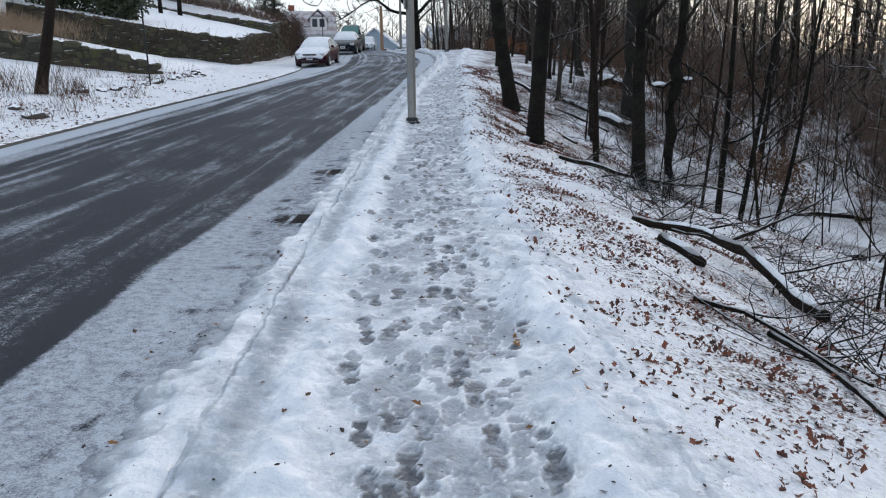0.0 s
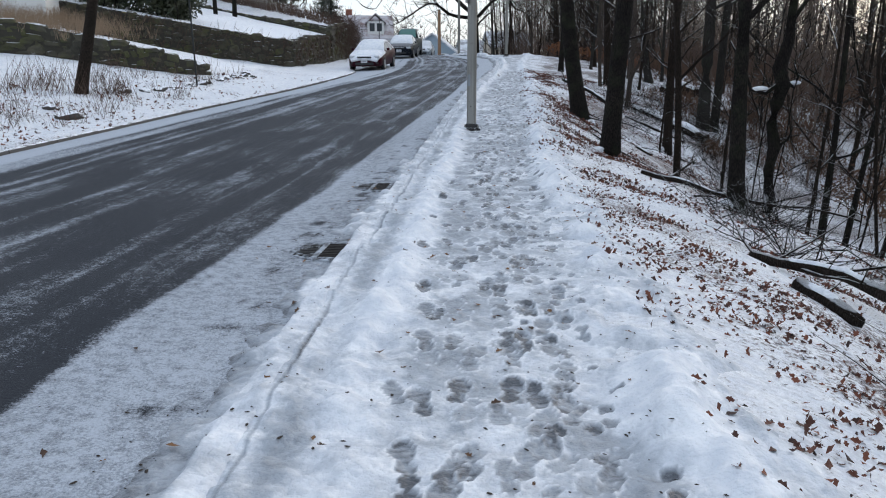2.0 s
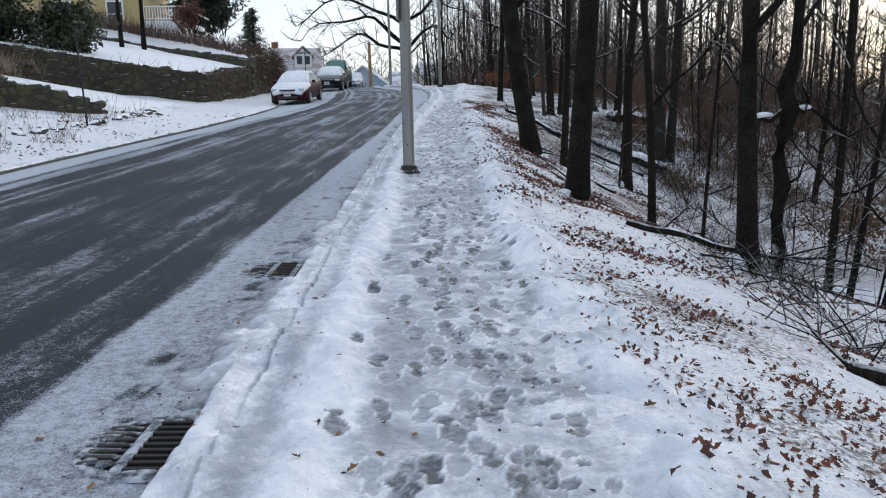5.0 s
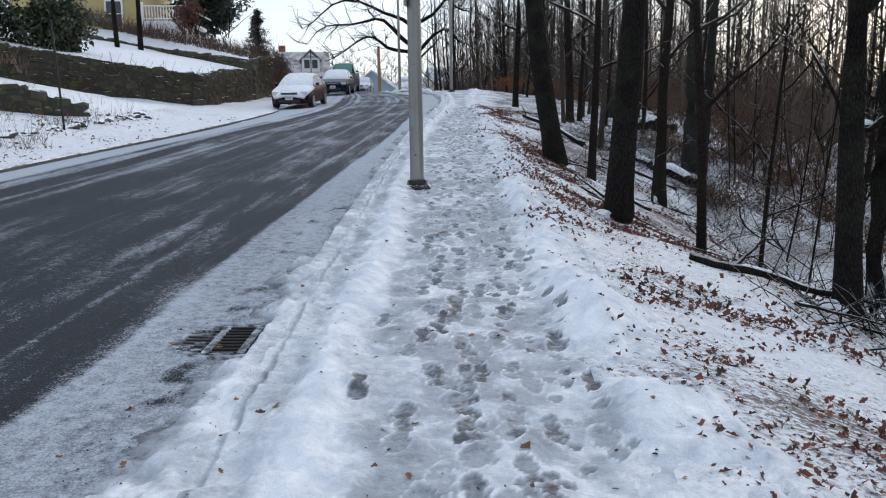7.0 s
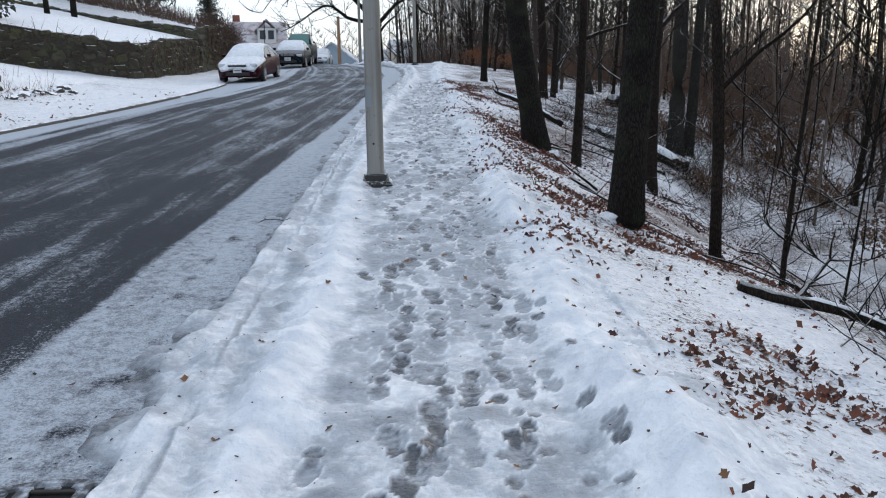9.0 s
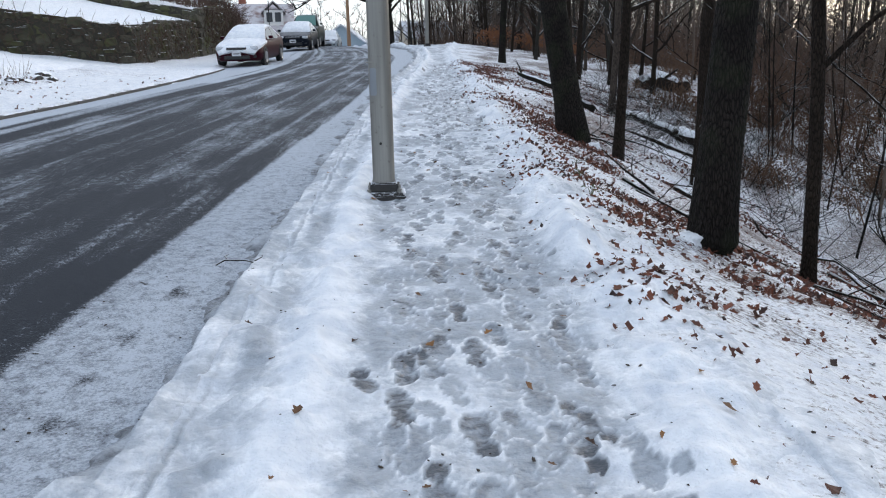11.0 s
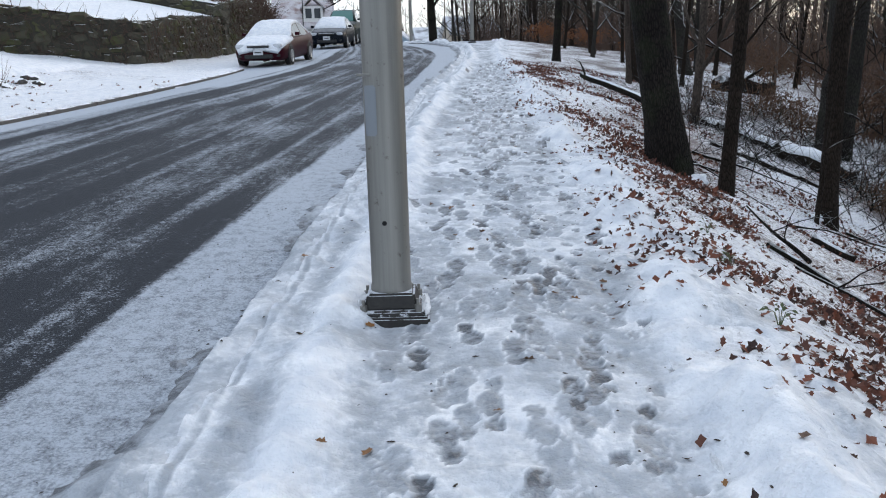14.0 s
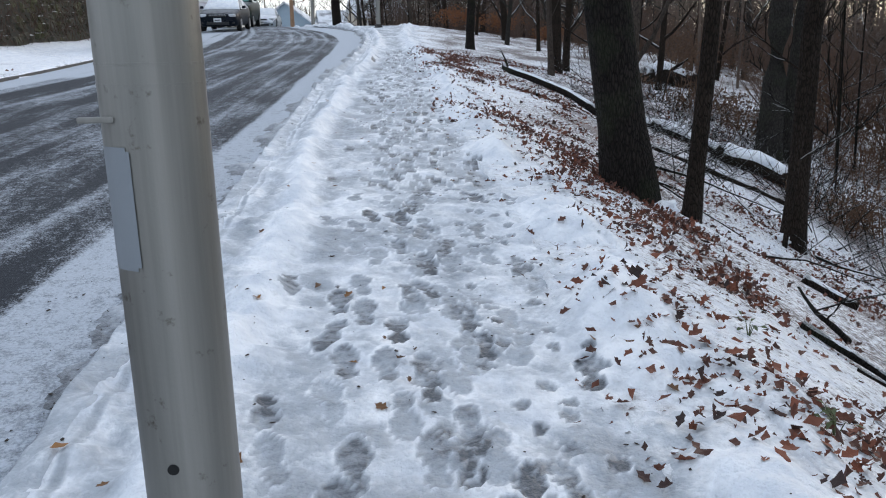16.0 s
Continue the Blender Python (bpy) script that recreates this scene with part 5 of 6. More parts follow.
LEAVES = []
for k, (vs, fs) in enumerate(SHAPES):
    b2 = Buf()
    b2.add(vs, fs)
    LEAVES.append(b2.mesh("leaf", M_LEAF1, False))
scatter = tagged(new("fallen_leaves"), "small brown and yellow leaves scattered over the trodden snow", "leaves")
r = random.Random(101)
for k in range(300):
    y = r.uniform(1.5, 30) if k < 230 else r.uniform(2, 14)
    w0 = float(walk_r(y) - kerb_x(y))
    x = float(kerb_x(y)) + r.uniform(0.0, 1.0) ** 0.75 * (w0 + 0.1) if k < 255 else float(kerb_x(y)) - r.uniform(0.0, 1.3)
    z = path_z(x, y) if x > kerb_x(y) else max(float(road_z(x, y)), float(np.interp(x - float(kerb_x(y)), pu, PZ[min(int(np.searchsorted(py_, y)), len(py_) - 1)])))
    s_ = r.uniform(0.03, 0.075)
    o = new("leaf", LEAVES[r.randrange(5)])
    o.parent = scatter
    o.matrix_local = pose(x, y, z + 0.008, r.gauss(0, 14), r.gauss(0, 14), r.uniform(0, 360)) @ Matrix.Diagonal((s_, s_, s_, 1))

# dark crumbs of bark, grit and leaf on the snow
M_CRUMB = plain("dark_crumbs", (0.035, 0.026, 0.02), 0.9, 0, 0.5, 30)
r = random.Random(133)
bf = Buf()
for k in range(3000):
    y = 1.2 + 32 * r.random() ** 1.2
    kx = float(kerb_x(y))
    if k % 3:
        x = kx + r.uniform(0.0, 1.0) ** 0.8 * (float(walk_r(y)) + 0.5 - kx)
        z = path_z(x, y)
    else:
        x = kx - abs(r.gauss(0, 0.55))
        z = max(float(road_z(x, y)), float(np.interp(x - kx, pu, PZ[min(int(np.searchsorted(py_, y)), len(py_) - 1)])))
    if vnoise(x, y, 0.7, 95) < 0.42 and r.random() < 0.8:
        continue
    w, h_ = 0.0025 + 0.008 * r.random() ** 2.2, r.uniform(0.002, 0.006)
    a, q = r.uniform(0, 6.283), r.uniform(1.0, 2.6)
    ring = [(w * q * math.cos(t), w * math.sin(t) * r.uniform(0.6, 1.2), 0) for t in (0.3, 1.5, 2.6, 4.0, 5.2)]
    bf.add(ring + [(0, 0, h_)], [(i, (i + 1) % 5, 5) for i in range(5)], pose(x, y, z + 0.003, 0, 0, math.degrees(a)))
tagged(bf.ob("debris", M_CRUMB, smooth=False), "dark crumbs of bark and leaf strewn on the snow", "debris", kind="stuff")

# a small green weed at the path's edge
M_WEED = plain("green_weed_leaves", (0.075, 0.095, 0.035), 0.6, 0, 0.4, 30)
for wx_, wy_, n_ in ((2.16, 20.25, 13), (2.0, 19.2, 9), (2.35, 21.2, 8)):
    ob = empty("weed", wx_, wy_, max(float(surf(wx_, wy_)), path_z(wx_, wy_)), label="small green and brown weed in the snow", category="weed", group="weeds")
    r = random.Random(int(wx_ * 100))
    lf, st = Buf(), Buf()
    for k in range(n_):
        a = r.uniform(0, 6.283)
        tip = Vector((math.cos(a) * r.uniform(0.02, 0.07), math.sin(a) * r.uniform(0.02, 0.07), r.uniform(0.03, 0.10)))
        st.tube([(0, 0, -0.02), tip * 0.5 + Vector((0, 0, 0.03)), tip], [0.003, 0.002, 0.0015], 3, False)
        m = Matrix.Translation(tip) @ Euler((r.uniform(-0.8, 0.8), r.uniform(-0.8, 0.8), a)).to_matrix().to_4x4()
        lf.add([(0, 0, 0), (0.02, 0.01, 0.006), (0.042, 0, 0), (0.02, -0.01, 0.006)], [(0, 1, 2), (0, 2, 3)], m)
    lf.ob("leaves", M_WEED, ob)
    st.ob("stalks", M_WEED, ob)


# ---------- far side: kerb stones, walls, lawn ----------
M_GRANITE = plain("grey_granite", (0.17, 0.165, 0.16), 0.85, 0, 0.4, 25)


def stone_material():
    k = Nodes("mossy_fieldstone")
    base = k.mix(k.random(), (0.034, 0.031, 0.022), (0.10, 0.09, 0.06))
    col = k.mix(k.ramp(k.noise(3, 6, 0.7, vec=k.place()), (0.35, 0.0), (0.65, 1.0)), base, (0.05, 0.046, 0.034))
    col = k.mix(k.ramp(k.noise(1.1, 5, 0.6, vec=k.place()), (0.46, 0.0), (0.62, 0.85)), col, (0.072, 0.075, 0.026))
    col = k.mix(k.ramp(k.noise(6.5, 4, 0.6, vec=k.place()), (0.68, 0.0), (0.75, 1.0)), col, (0.22, 0.2, 0.16))
    u = k.math("ADD", k.up(), k.math("MULTIPLY", k.math("SUBTRACT", k.noise(4, 4, vec=k.place()), 0.5), 0.7))
    col = k.mix(k.math("MULTIPLY", k.ramp(u, (0.82, 0.0), (1.0, 1.0)), 0.8), col, SNOW)
    k.set(base_color=col, roughness=0.92)
    k.bump(k.noise(14, 6, 0.7, vec=k.place()), 0.8, 0.04)
    return k.m


M_STONE = stone_material()
M_MORTAR = plain("dark_mortar", (0.04, 0.036, 0.026), 0.95, 0, 0.4, 8)


def stone_mesh(seed):
    """A rough block about one metre in each direction, to be scaled."""
    bm = bmesh.new()
    bmesh.ops.create_cube(bm, size=1)
    bmesh.ops.bevel(bm, geom=bm.edges[:], offset=0.2, segments=1, affect="EDGES")
    r = random.Random(seed)
    for v in bm.verts:
        v.co += Vector((r.uniform(-1, 1), r.uniform(-1, 1), r.uniform(-1, 1))) * 0.1
    me = bpy.data.meshes.new("stone")
    bm.to_mesh(me)
    bm.free()
    me.materials.append(M_STONE)
    return me


STONES = [stone_mesh(k) for k in range(8)]


k_ = Nodes("snow_covered_granite")
u_ = k_.math("ADD", k_.up(), k_.math("MULTIPLY", k_.math("SUBTRACT", k_.noise(4, 5, 0.7, vec=k_.place()), 0.5), 1.3))
k_.set(base_color=k_.mix(k_.ramp(u_, (0.85, 0.0), (1.1, 1.0)), k_.mix(k_.noise(30, 4), (0.05, 0.045, 0.04), (0.15, 0.14, 0.13)), SNOW), roughness=0.85)
k_.bump(k_.noise(40, 4), 0.5, 0.01)
M_KERB = k_.m


def kerb(name, fx, y0, y1, top, label, off, gapped=False):
    ob = tagged(new(name), label, "kerb", kind="structure")
    me = None
    y, r = y0, random.Random(2)
    while y < y1:
        L = 1.55
        x, x2 = float(fx(y)), float(fx(y + L))
        z, z2 = float(grade(y)), float(grade(y + L))
        if me is None:
            bm = bmesh.new()
            box(bm, 0, 0, -0.15, 0.14, 1.53, 0.3, 0.012)
            me = bpy.data.meshes.new("kerb_stone")
            bm.to_mesh(me)
            bm.free()
            me.materials.append(M_KERB)
        o = new("kerb_stone", me)
        o.parent = ob
        o.matrix_local = pose((x + x2) / 2 + off, y + L / 2, (z + z2) / 2 + top + r.uniform(-0.008, 0.008), math.degrees(math.atan2(z2 - z, L)), 0, -math.degrees(math.atan2(x2 - x, L)))
        y += L
    return ob


def block_wall(name, pts, label, course=0.25, thick=0.45, long=0.4, seed=1, cap=True):
    """A stone wall along (x, y, base, top) points: a mortar core with single stones set proud of it."""
    ob = tagged(new(name), label, "wall", kind="structure")
    P = np.array(pts, float)
    seg = np.hypot(np.diff(P[:, 0]), np.diff(P[:, 1]))
    S = np.concatenate([[0], np.cumsum(seg)])
    at = lambda s: [np.interp(s, S, P[:, k]) for k in range(4)]
    bf = Buf()
    n = int(S[-1] / 0.4) + 2
    for s in np.linspace(0, S[-1], n):
        x, y, lo, hi = at(s)
        x2, y2 = at(min(s + 0.2, S[-1]))[:2]
        x1, y1 = at(max(s - 0.2, 0))[:2]
        d = Vector((x2 - x1, y2 - y1)).normalized()
        nx, ny = -d.y, d.x
        h = thick / 2 - 0.05
        bf.v += [(x + nx * h, y + ny * h, lo - 0.4), (x + nx * h, y + ny * h, hi - 0.03), (x - nx * h, y - ny * h, hi - 0.03), (x - nx * h, y - ny * h, lo - 0.4)]
    for i in range(n - 1):
        for k in range(4):
            a, b = i * 4 + k, i * 4 + (k + 1) % 4
            bf.f.append((a, b, b + 4, a + 4))
    bf.f += [(0, 3, 2, 1), tuple((n - 1) * 4 + k for k in range(4))]
    bf.ob("core", M_MORTAR, ob, smooth=False)
    r = random.Random(seed)
    row = 0
    hmax = float(np.max(P[:, 3] - P[:, 2]))
    for row in range(int(hmax / course) + 2):
        s = -r.uniform(0, long)
        while s < S[-1]:
            L = long * r.uniform(0.45, 1.5)
            m = min(max(s + L / 2, 0.05), S[-1] - 0.05)
            x, y, lo, hi = at(m)
            x2, y2 = at(min(m + 0.15, S[-1]))[:2]
            x1, y1 = at(max(m - 0.15, 0))[:2]
            # the courses follow the top of the wall
            z = hi - course * (row + 0.5)
            if z > lo - course:
                o = new("stone", STONES[r.randrange(8)])
                o.parent = ob
                o.matrix_local = pose(x, y, z + r.uniform(-0.08, 0.08), 0, r.uniform(-12, 12), math.degrees(math.atan2(y2 - y1, x2 - x1)) + r.uniform(-4, 4)) @ Matrix.Diagonal((L * r.uniform(0.9, 1.1), thick + r.uniform(-0.09, 0.05), course * r.uniform(0.7, 1.5), 1))
            s += L
    return ob


kerb("kerb_far", far_x, 8, 39.2, 0.025, "low grey granite kerb on the far side", 0.0)
kerb("kerb_near", kerb_x, 0.2, 54, -0.04, "low grey granite kerb buried in snow", -0.075)

WALL = [(-8.25, 48.0, 2.4, 4.05), (-8.42, 44.5, 2.25, 3.76), (-8.6, 41.6, 2.0, 3.52), (-8.75, 40.25, 1.9, 3.42), (-9.3, 40.0, 1.95, 3.47), (-11, 39.6, 2.2, 3.72), (-13, 39.1, 2.55, 4.05), (-15.4, 38.4, 3.1, 4.45), (-19, 37.6, 3.8, 5.1), (-25, 36.6, 4.9, 6.0)]
block_wall("retaining_wall", WALL, "dark mossy fieldstone retaining wall with a rounded corner")
LOW = [(-10.2, 32.1, 1.75, 2.02), (-12, 31.3, 1.9, 2.65), (-14.2, 30.5, 2.2, 3.15), (-17, 29.6, 2.7, 3.7), (-21, 28.6, 3.3, 4.4)]
block_wall("low_wall", LOW, "low dark fieldstone wall below a snowy ramp", 0.24, 0.4, 0.45, 5)
BACK = [(-8.3, 49.0, 4.0, 4.6), (-10.5, 49.6, 4.4, 4.95), (-13.5, 50.3, 4.9, 5.4), (-17, 51.2, 5.6, 6.1)]
block_wall("upper_wall", BACK, "dark stone wall behind a snowy lawn", 0.25, 0.4, 0.5, 8)
SIDE = [(-8.15, 48.4, 2.6, 4.6), (-8.0, 52, 2.85, 5.0), (-8.2, 56, 3.1, 5.2), (-8.8, 61, 3.3, 5.1)]
block_wall("side_wall", SIDE, "overgrown dark stone wall beside parked cars", 0.3, 0.4, 0.55, 9)


def sheet(name, rows, label, material, n=24, bump=0.06):
    """A snow sheet lofted between two plan lines of (x, y, z)."""
    A, B = (np.array(q, float) for q in rows)
    t = np.linspace(0, 1, n * 2)
    a = np.stack([np.interp(t, np.linspace(0, 1, len(A)), A[:, k]) for k in range(3)], -1)
    b = np.stack([np.interp(t, np.linspace(0, 1, len(B)), B[:, k]) for k in range(3)], -1)
    s = np.linspace(0, 1, n)[:, None, None]
    G = a[None] * (1 - s) + b[None] * s
    G[..., 2] += fbm(G[..., 0], G[..., 1], 1.2, 80) * bump
    return tagged(grid_mesh(name, G[..., 0], G[..., 1], G[..., 2], material), label, "ground", kind="structure")


sheet("lawn", ([(x, y, hi + 0.02) for x, y, lo, hi in WALL], [(-8.4, 49.0, 4.1), (-9.5, 49.3, 4.35), (-11, 49.7, 4.7), (-13, 50.2, 5.1), (-15, 50.7, 5.6), (-19, 51.5, 6.3), (-24, 52, 7.0), (-30, 52, 7.8)]), "snow-covered sloping lawn above a stone wall", M_SNOW)
sheet("ramp", ([(-9.7, 32.4, 1.0)] + [(x - 0.05, y + 0.1, hi - 0.04) for x, y, lo, hi in LOW], [(-8.7, 40.4, 1.3), (-9.2, 40.3, 2.15), (-11, 39.5, 2.32), (-13, 38.9, 2.7), (-15.4, 38.2, 3.2), (-19, 37.4, 3.9), (-25, 36.4, 5.0)]), "snowy ramp between two stone walls", M_SNOW)
sheet("upper_bank", ([(x, y + 0.1, hi) for x, y, lo, hi in BACK] + [(-26, 53, 7.6)], [(-8.9, 62, 5.2), (-12, 64, 6.6), (-16, 66, 7.8), (-22, 66, 8.6), (-34, 66, 9.6)]), "rough snowy bank above the upper wall", M_VERGE, bump=0.25)
sheet("hillside", ([(-8.8, 61, 5.0), (-14, 66, 7.2), (-22, 66, 8.5), (-45, 66, 10)], [(-26, 120, 7), (-34, 120, 9), (-48, 120, 11), (-80, 120, 13)]), "snowy hillside behind the houses", M_VERGE, bump=0.5)

# loose stones along the verge
def rock_mesh(seed):
    bm = bmesh.new()
    bmesh.ops.create_icosphere(bm, subdivisions=2, radius=0.5)
    for v in bm.verts:
        p = v.co * 2.3 + Vector((seed * 7.1, 0, 0))
        v.co *= 1 + 0.45 * noise.noise(p) + 0.2 * noise.noise(p * 2.7)
    me = bpy.data.meshes.new("stone")
    bm.to_mesh(me)
    bm.free()
    me.materials.append(M_ROCK)
    return me


k_ = Nodes("snow_capped_rock")
u_ = k_.math("ADD", k_.up(), k_.math("MULTIPLY", k_.math("SUBTRACT", k_.noise(5, 4, vec=k_.place()), 0.5), 0.8))
k_.set(base_color=k_.mix(k_.ramp(u_, (0.4, 0.0), (0.55, 1.0)), k_.mix(k_.noise(9, 5, vec=k_.place()), (0.02, 0.018, 0.016), (0.12, 0.11, 0.1)), SNOW), roughness=0.9)
k_.bump(k_.noise(18, 5, vec=k_.place()), 0.7, 0.03)
M_ROCK = k_.m
ROCKS = [rock_mesh(k) for k in range(6)]
r = random.Random(31)
for k, (x, y, s) in enumerate(((-10.0, 21.0, 0.55), (-10.8, 21.6, 0.3), (-10.7, 26.0, 0.35), (-10.35, 26.6, 0.3), (-10.1, 27.2, 0.38), (-10.0, 28.3, 0.3), (-9.95, 27.8, 0.25), (-9.75, 29.0, 0.34), (-9.6, 29.9, 0.4), (-9.55, 30.3, 0.36), (-9.35, 31.2, 0.3),
                                 (-9.3, 31.8, 0.33), (-9.2, 32.5, 0.28), (-9.3, 33.2, 0.35), (-9.2, 33.9, 0.3), (-9.35, 34.7, 0.33), (-8.9, 34.2, 0.25), (-9.0, 33.0, 0.22))):
    o = new("stone", ROCKS[k % 6])
    o.matrix_world = pose(x, y, float(surf(x, y)) + s * 0.1, r.uniform(-15, 15), r.uniform(-15, 15), r.uniform(0, 90)) @ Matrix.Diagonal((s * 1.25, s, s * 0.62, 1))
    tagged(o, "rough dark stone half buried in snow", "stone", "verge stones")

# leaves blown along the verge
nr = np.random.RandomState(21)
vx, vy = nr.uniform(-13, -6.2, 16000), nr.uniform(14, 36, 16000)
vd = far_x(vy) - vx
keep = (vd > 0.1) & (nr.rand(16000) < (0.10 + 0.35 * np.exp(-((vd - 3.0) / 1.0) ** 2) + 0.3 * np.exp(-(vd / 0.3) ** 2)) * np.clip((fbm(vx, vy, 1.3, 90) + 0.15) / 0.2, 0, 1) * np.interp(vy, [14, 22, 30, 36], [1.2, 1.2, 0.6, 0.2]))
vx, vy = vx[keep], vy[keep]
bf = Buf()
r = random.Random(12)
for x, y, z in zip(vx, vy, surf(vx, vy)):
    vs, fs = SHAPES[r.randrange(5)]
    s_ = r.uniform(0.06, 0.13)
    bf.add(vs, fs, Matrix.Translation((x, y, z + 0.01)) @ Euler((r.gauss(0, 0.5), r.gauss(0, 0.5), r.uniform(0, 6.28))).to_matrix().to_4x4() @ Matrix.Diagonal((s_, s_, s_, 1)))
tagged(bf.ob("verge_leaves", M_LEAF, smooth=False), "brown leaves blown over the far snowy verge", "leaves", kind="stuff")

# dry weeds and vines
r = random.Random(41)


def tuft(bf, x, y, z, n, h, rr=0.004):
    for _ in range(n):
        a = r.uniform(0, 6.283)
        bf.tube(wander(r, (x + r.gauss(0, 0.12), y + r.gauss(0, 0.12), z - 0.03), (math.cos(a) * 0.5, math.sin(a) * 0.5, 1), h * r.uniform(0.4, 1), 4, 0.14), taper(rr, rr * 0.4, 4), 3, False)


bf = Buf()
for _ in range(260):
    x, y = r.gauss(-17.2, 1.6), r.gauss(33.5, 1.8)
    tuft(bf, x, y, float(surf(x, y)) + (0.8 if y > 29.5 - (x + 17) * 0.3 else 0), 12, 0.8, 0.006)
tagged(bf.ob("dry_grass", M_STRAW), "mound of dry straw-coloured grass", "grass", kind="stuff")
bf = Buf()
for k in range(150):
    x = r.uniform(-13.5, -9.0)
    y = r.uniform(18, 34)
    tuft(bf, x, y, float(surf(x, y)), 10, r.choice((0.3, 0.5, 0.9)), 0.005)
for x, y in ((-10.9, 25.2), (-11.0, 24.6), (-12.1, 24.2), (-12.6, 23.6)):
    for _ in range(5):
        tuft(bf, x + r.gauss(0, 0.3), y + r.gauss(0, 0.3), float(surf(x, y)), 8, 1.2, 0.007)
tagged(bf.ob("dry_weeds", M_TWIG), "dry brown weed stalks poking through snow", "weeds", kind="stuff")
M_VINE = plain("dry_brown_vines", (0.075, 0.045, 0.032), 0.95, 0, 0.5, 8)
bf = Buf()
for k in range(1500):
    s = r.random()
    y = 48.6 + s * 12.5
    x = float(np.interp(y, [48, 52, 56, 61], [-8.1, -7.95, -8.15, -8.75])) + r.gauss(0.2, 0.22)
    z = r.uniform(2.9, 5.3)
    bf.tube(wander(r, (x, y, z), (r.uniform(-0.4, 0.8), r.uniform(-0.7, 0.7), r.uniform(-1, 0.8)), r.uniform(0.4, 1.1), 4, 0.3), taper(0.011, 0.004, 4), 3, False)
WP = np.array(WALL)
WS = np.concatenate([[0], np.cumsum(np.hypot(np.diff(WP[:, 0]), np.diff(WP[:, 1])))])
for k in range(1300):  # creepers clinging to the big wall
    s = r.uniform(0, 20)
    x, y, lo, hi = (float(np.interp(s, WS, WP[:, q])) for q in range(4))
    x2, y2 = (float(np.interp(s + 0.2, WS, WP[:, q])) for q in range(2))
    d = Vector((x2 - x, y2 - y, 0)).normalized()
    out = Vector((-d.y, d.x, 0))
    p = Vector((x, y, lo + (hi - lo) * r.random() ** 0.8)) + out * r.uniform(0.23, 0.3)
    bf.tube(wander(r, p, d * r.uniform(-0.6, 0.6) + Vector((0, 0, r.uniform(-1, 0.7))) + out * 0.12, r.uniform(0.15, 0.6), 3, 0.18), taper(0.009, 0.004, 3), 3, False)
tagged(bf.ob("vines", M_VINE), "dry brown vines hanging over the wall", "vines", kind="stuff")
bf = Buf()
for k in range(800):
    x, y = r.uniform(-20, -8.6), r.uniform(49.5, 64)
    z = float(np.interp(-x, [8, 20], [4.9, 7.6])) - 0.1
    tuft(bf, x, y, z, 6, r.uniform(0.5, 1.3), 0.012)
tagged(bf.ob("brush", M_VINE), "tangled brown brush on the upper bank", "brush", kind="stuff")


# ---------- evergreens ----------
def leaf_mat(name, a, b):
    k = Nodes(name)
    col = k.mix(k.island(), a, b)
    col = k.mix(k.math("MULTIPLY", k.ramp(k.noise(0.9, 3, vec=k.place()), (0.5, 0.0), (0.75, 1.0)), 0.5), col, (0.10, 0.09, 0.06))
    k.set(base_color=col, roughness=0.5)
    return k.m


M_EVER = leaf_mat("evergreen_leaves", (0.022, 0.034, 0.018), (0.075, 0.085, 0.045))
M_NEEDLE = leaf_mat("conifer_needles", (0.012, 0.02, 0.014), (0.035, 0.05, 0.032))
M_RED = leaf_mat("brown_hedge_leaves", (0.09, 0.035, 0.024), (0.22, 0.09, 0.06))


def bush(x, y, z, rx, ry_, rz, n, size, mat, label, seed):
    ob = empty("evergreen_bush" if mat is M_EVER else "round_bush", x, y, z, label=label, category="bush")
    rr = random.Random(seed)
    bf = leaf_cloud(rr, n, size, rx, ry_, rz)
    bf.v = [(a, b, c + rz * 0.8) for a, b, c in bf.v]
    bf.ob("foliage", mat, ob)
    st = Buf()
    for _ in range(9):
        st.tube(wander(rr, (rr.uniform(-0.4, 0.4) * rx, rr.uniform(-0.4, 0.4) * ry_, -0.2), (rr.uniform(-0.7, 0.7), rr.uniform(-0.5, 0.5), 1), rz * 1.4, 5, 0.2), taper(0.04, 0.012, 5), 5, False)
    st.ob("stem", M_BARK, ob)
    return ob


bush(-14.6, 40.4, 4.1, 2.4, 1.3, 1.55, 5200, 0.2, M_EVER, "large dark evergreen bush hanging over the wall", 1)
bush(-17.2, 39.8, 4.6, 2.0, 1.3, 1.9, 4200, 0.2, M_EVER, "tall dark evergreen bush above the wall", 2)
bush(-12.7, 54.0, 6.65, 1.1, 1.0, 1.1, 3400, 0.12, M_RED, "clipped round bush with brown leaves", 3)
yew = bush(-13.0, 60.5, 7.1, 2.7, 2.0, 2.2, 7000, 0.26, M_NEEDLE, "broad dark evergreen tree above the bank", 4)
yew.name = "evergreen_tree"


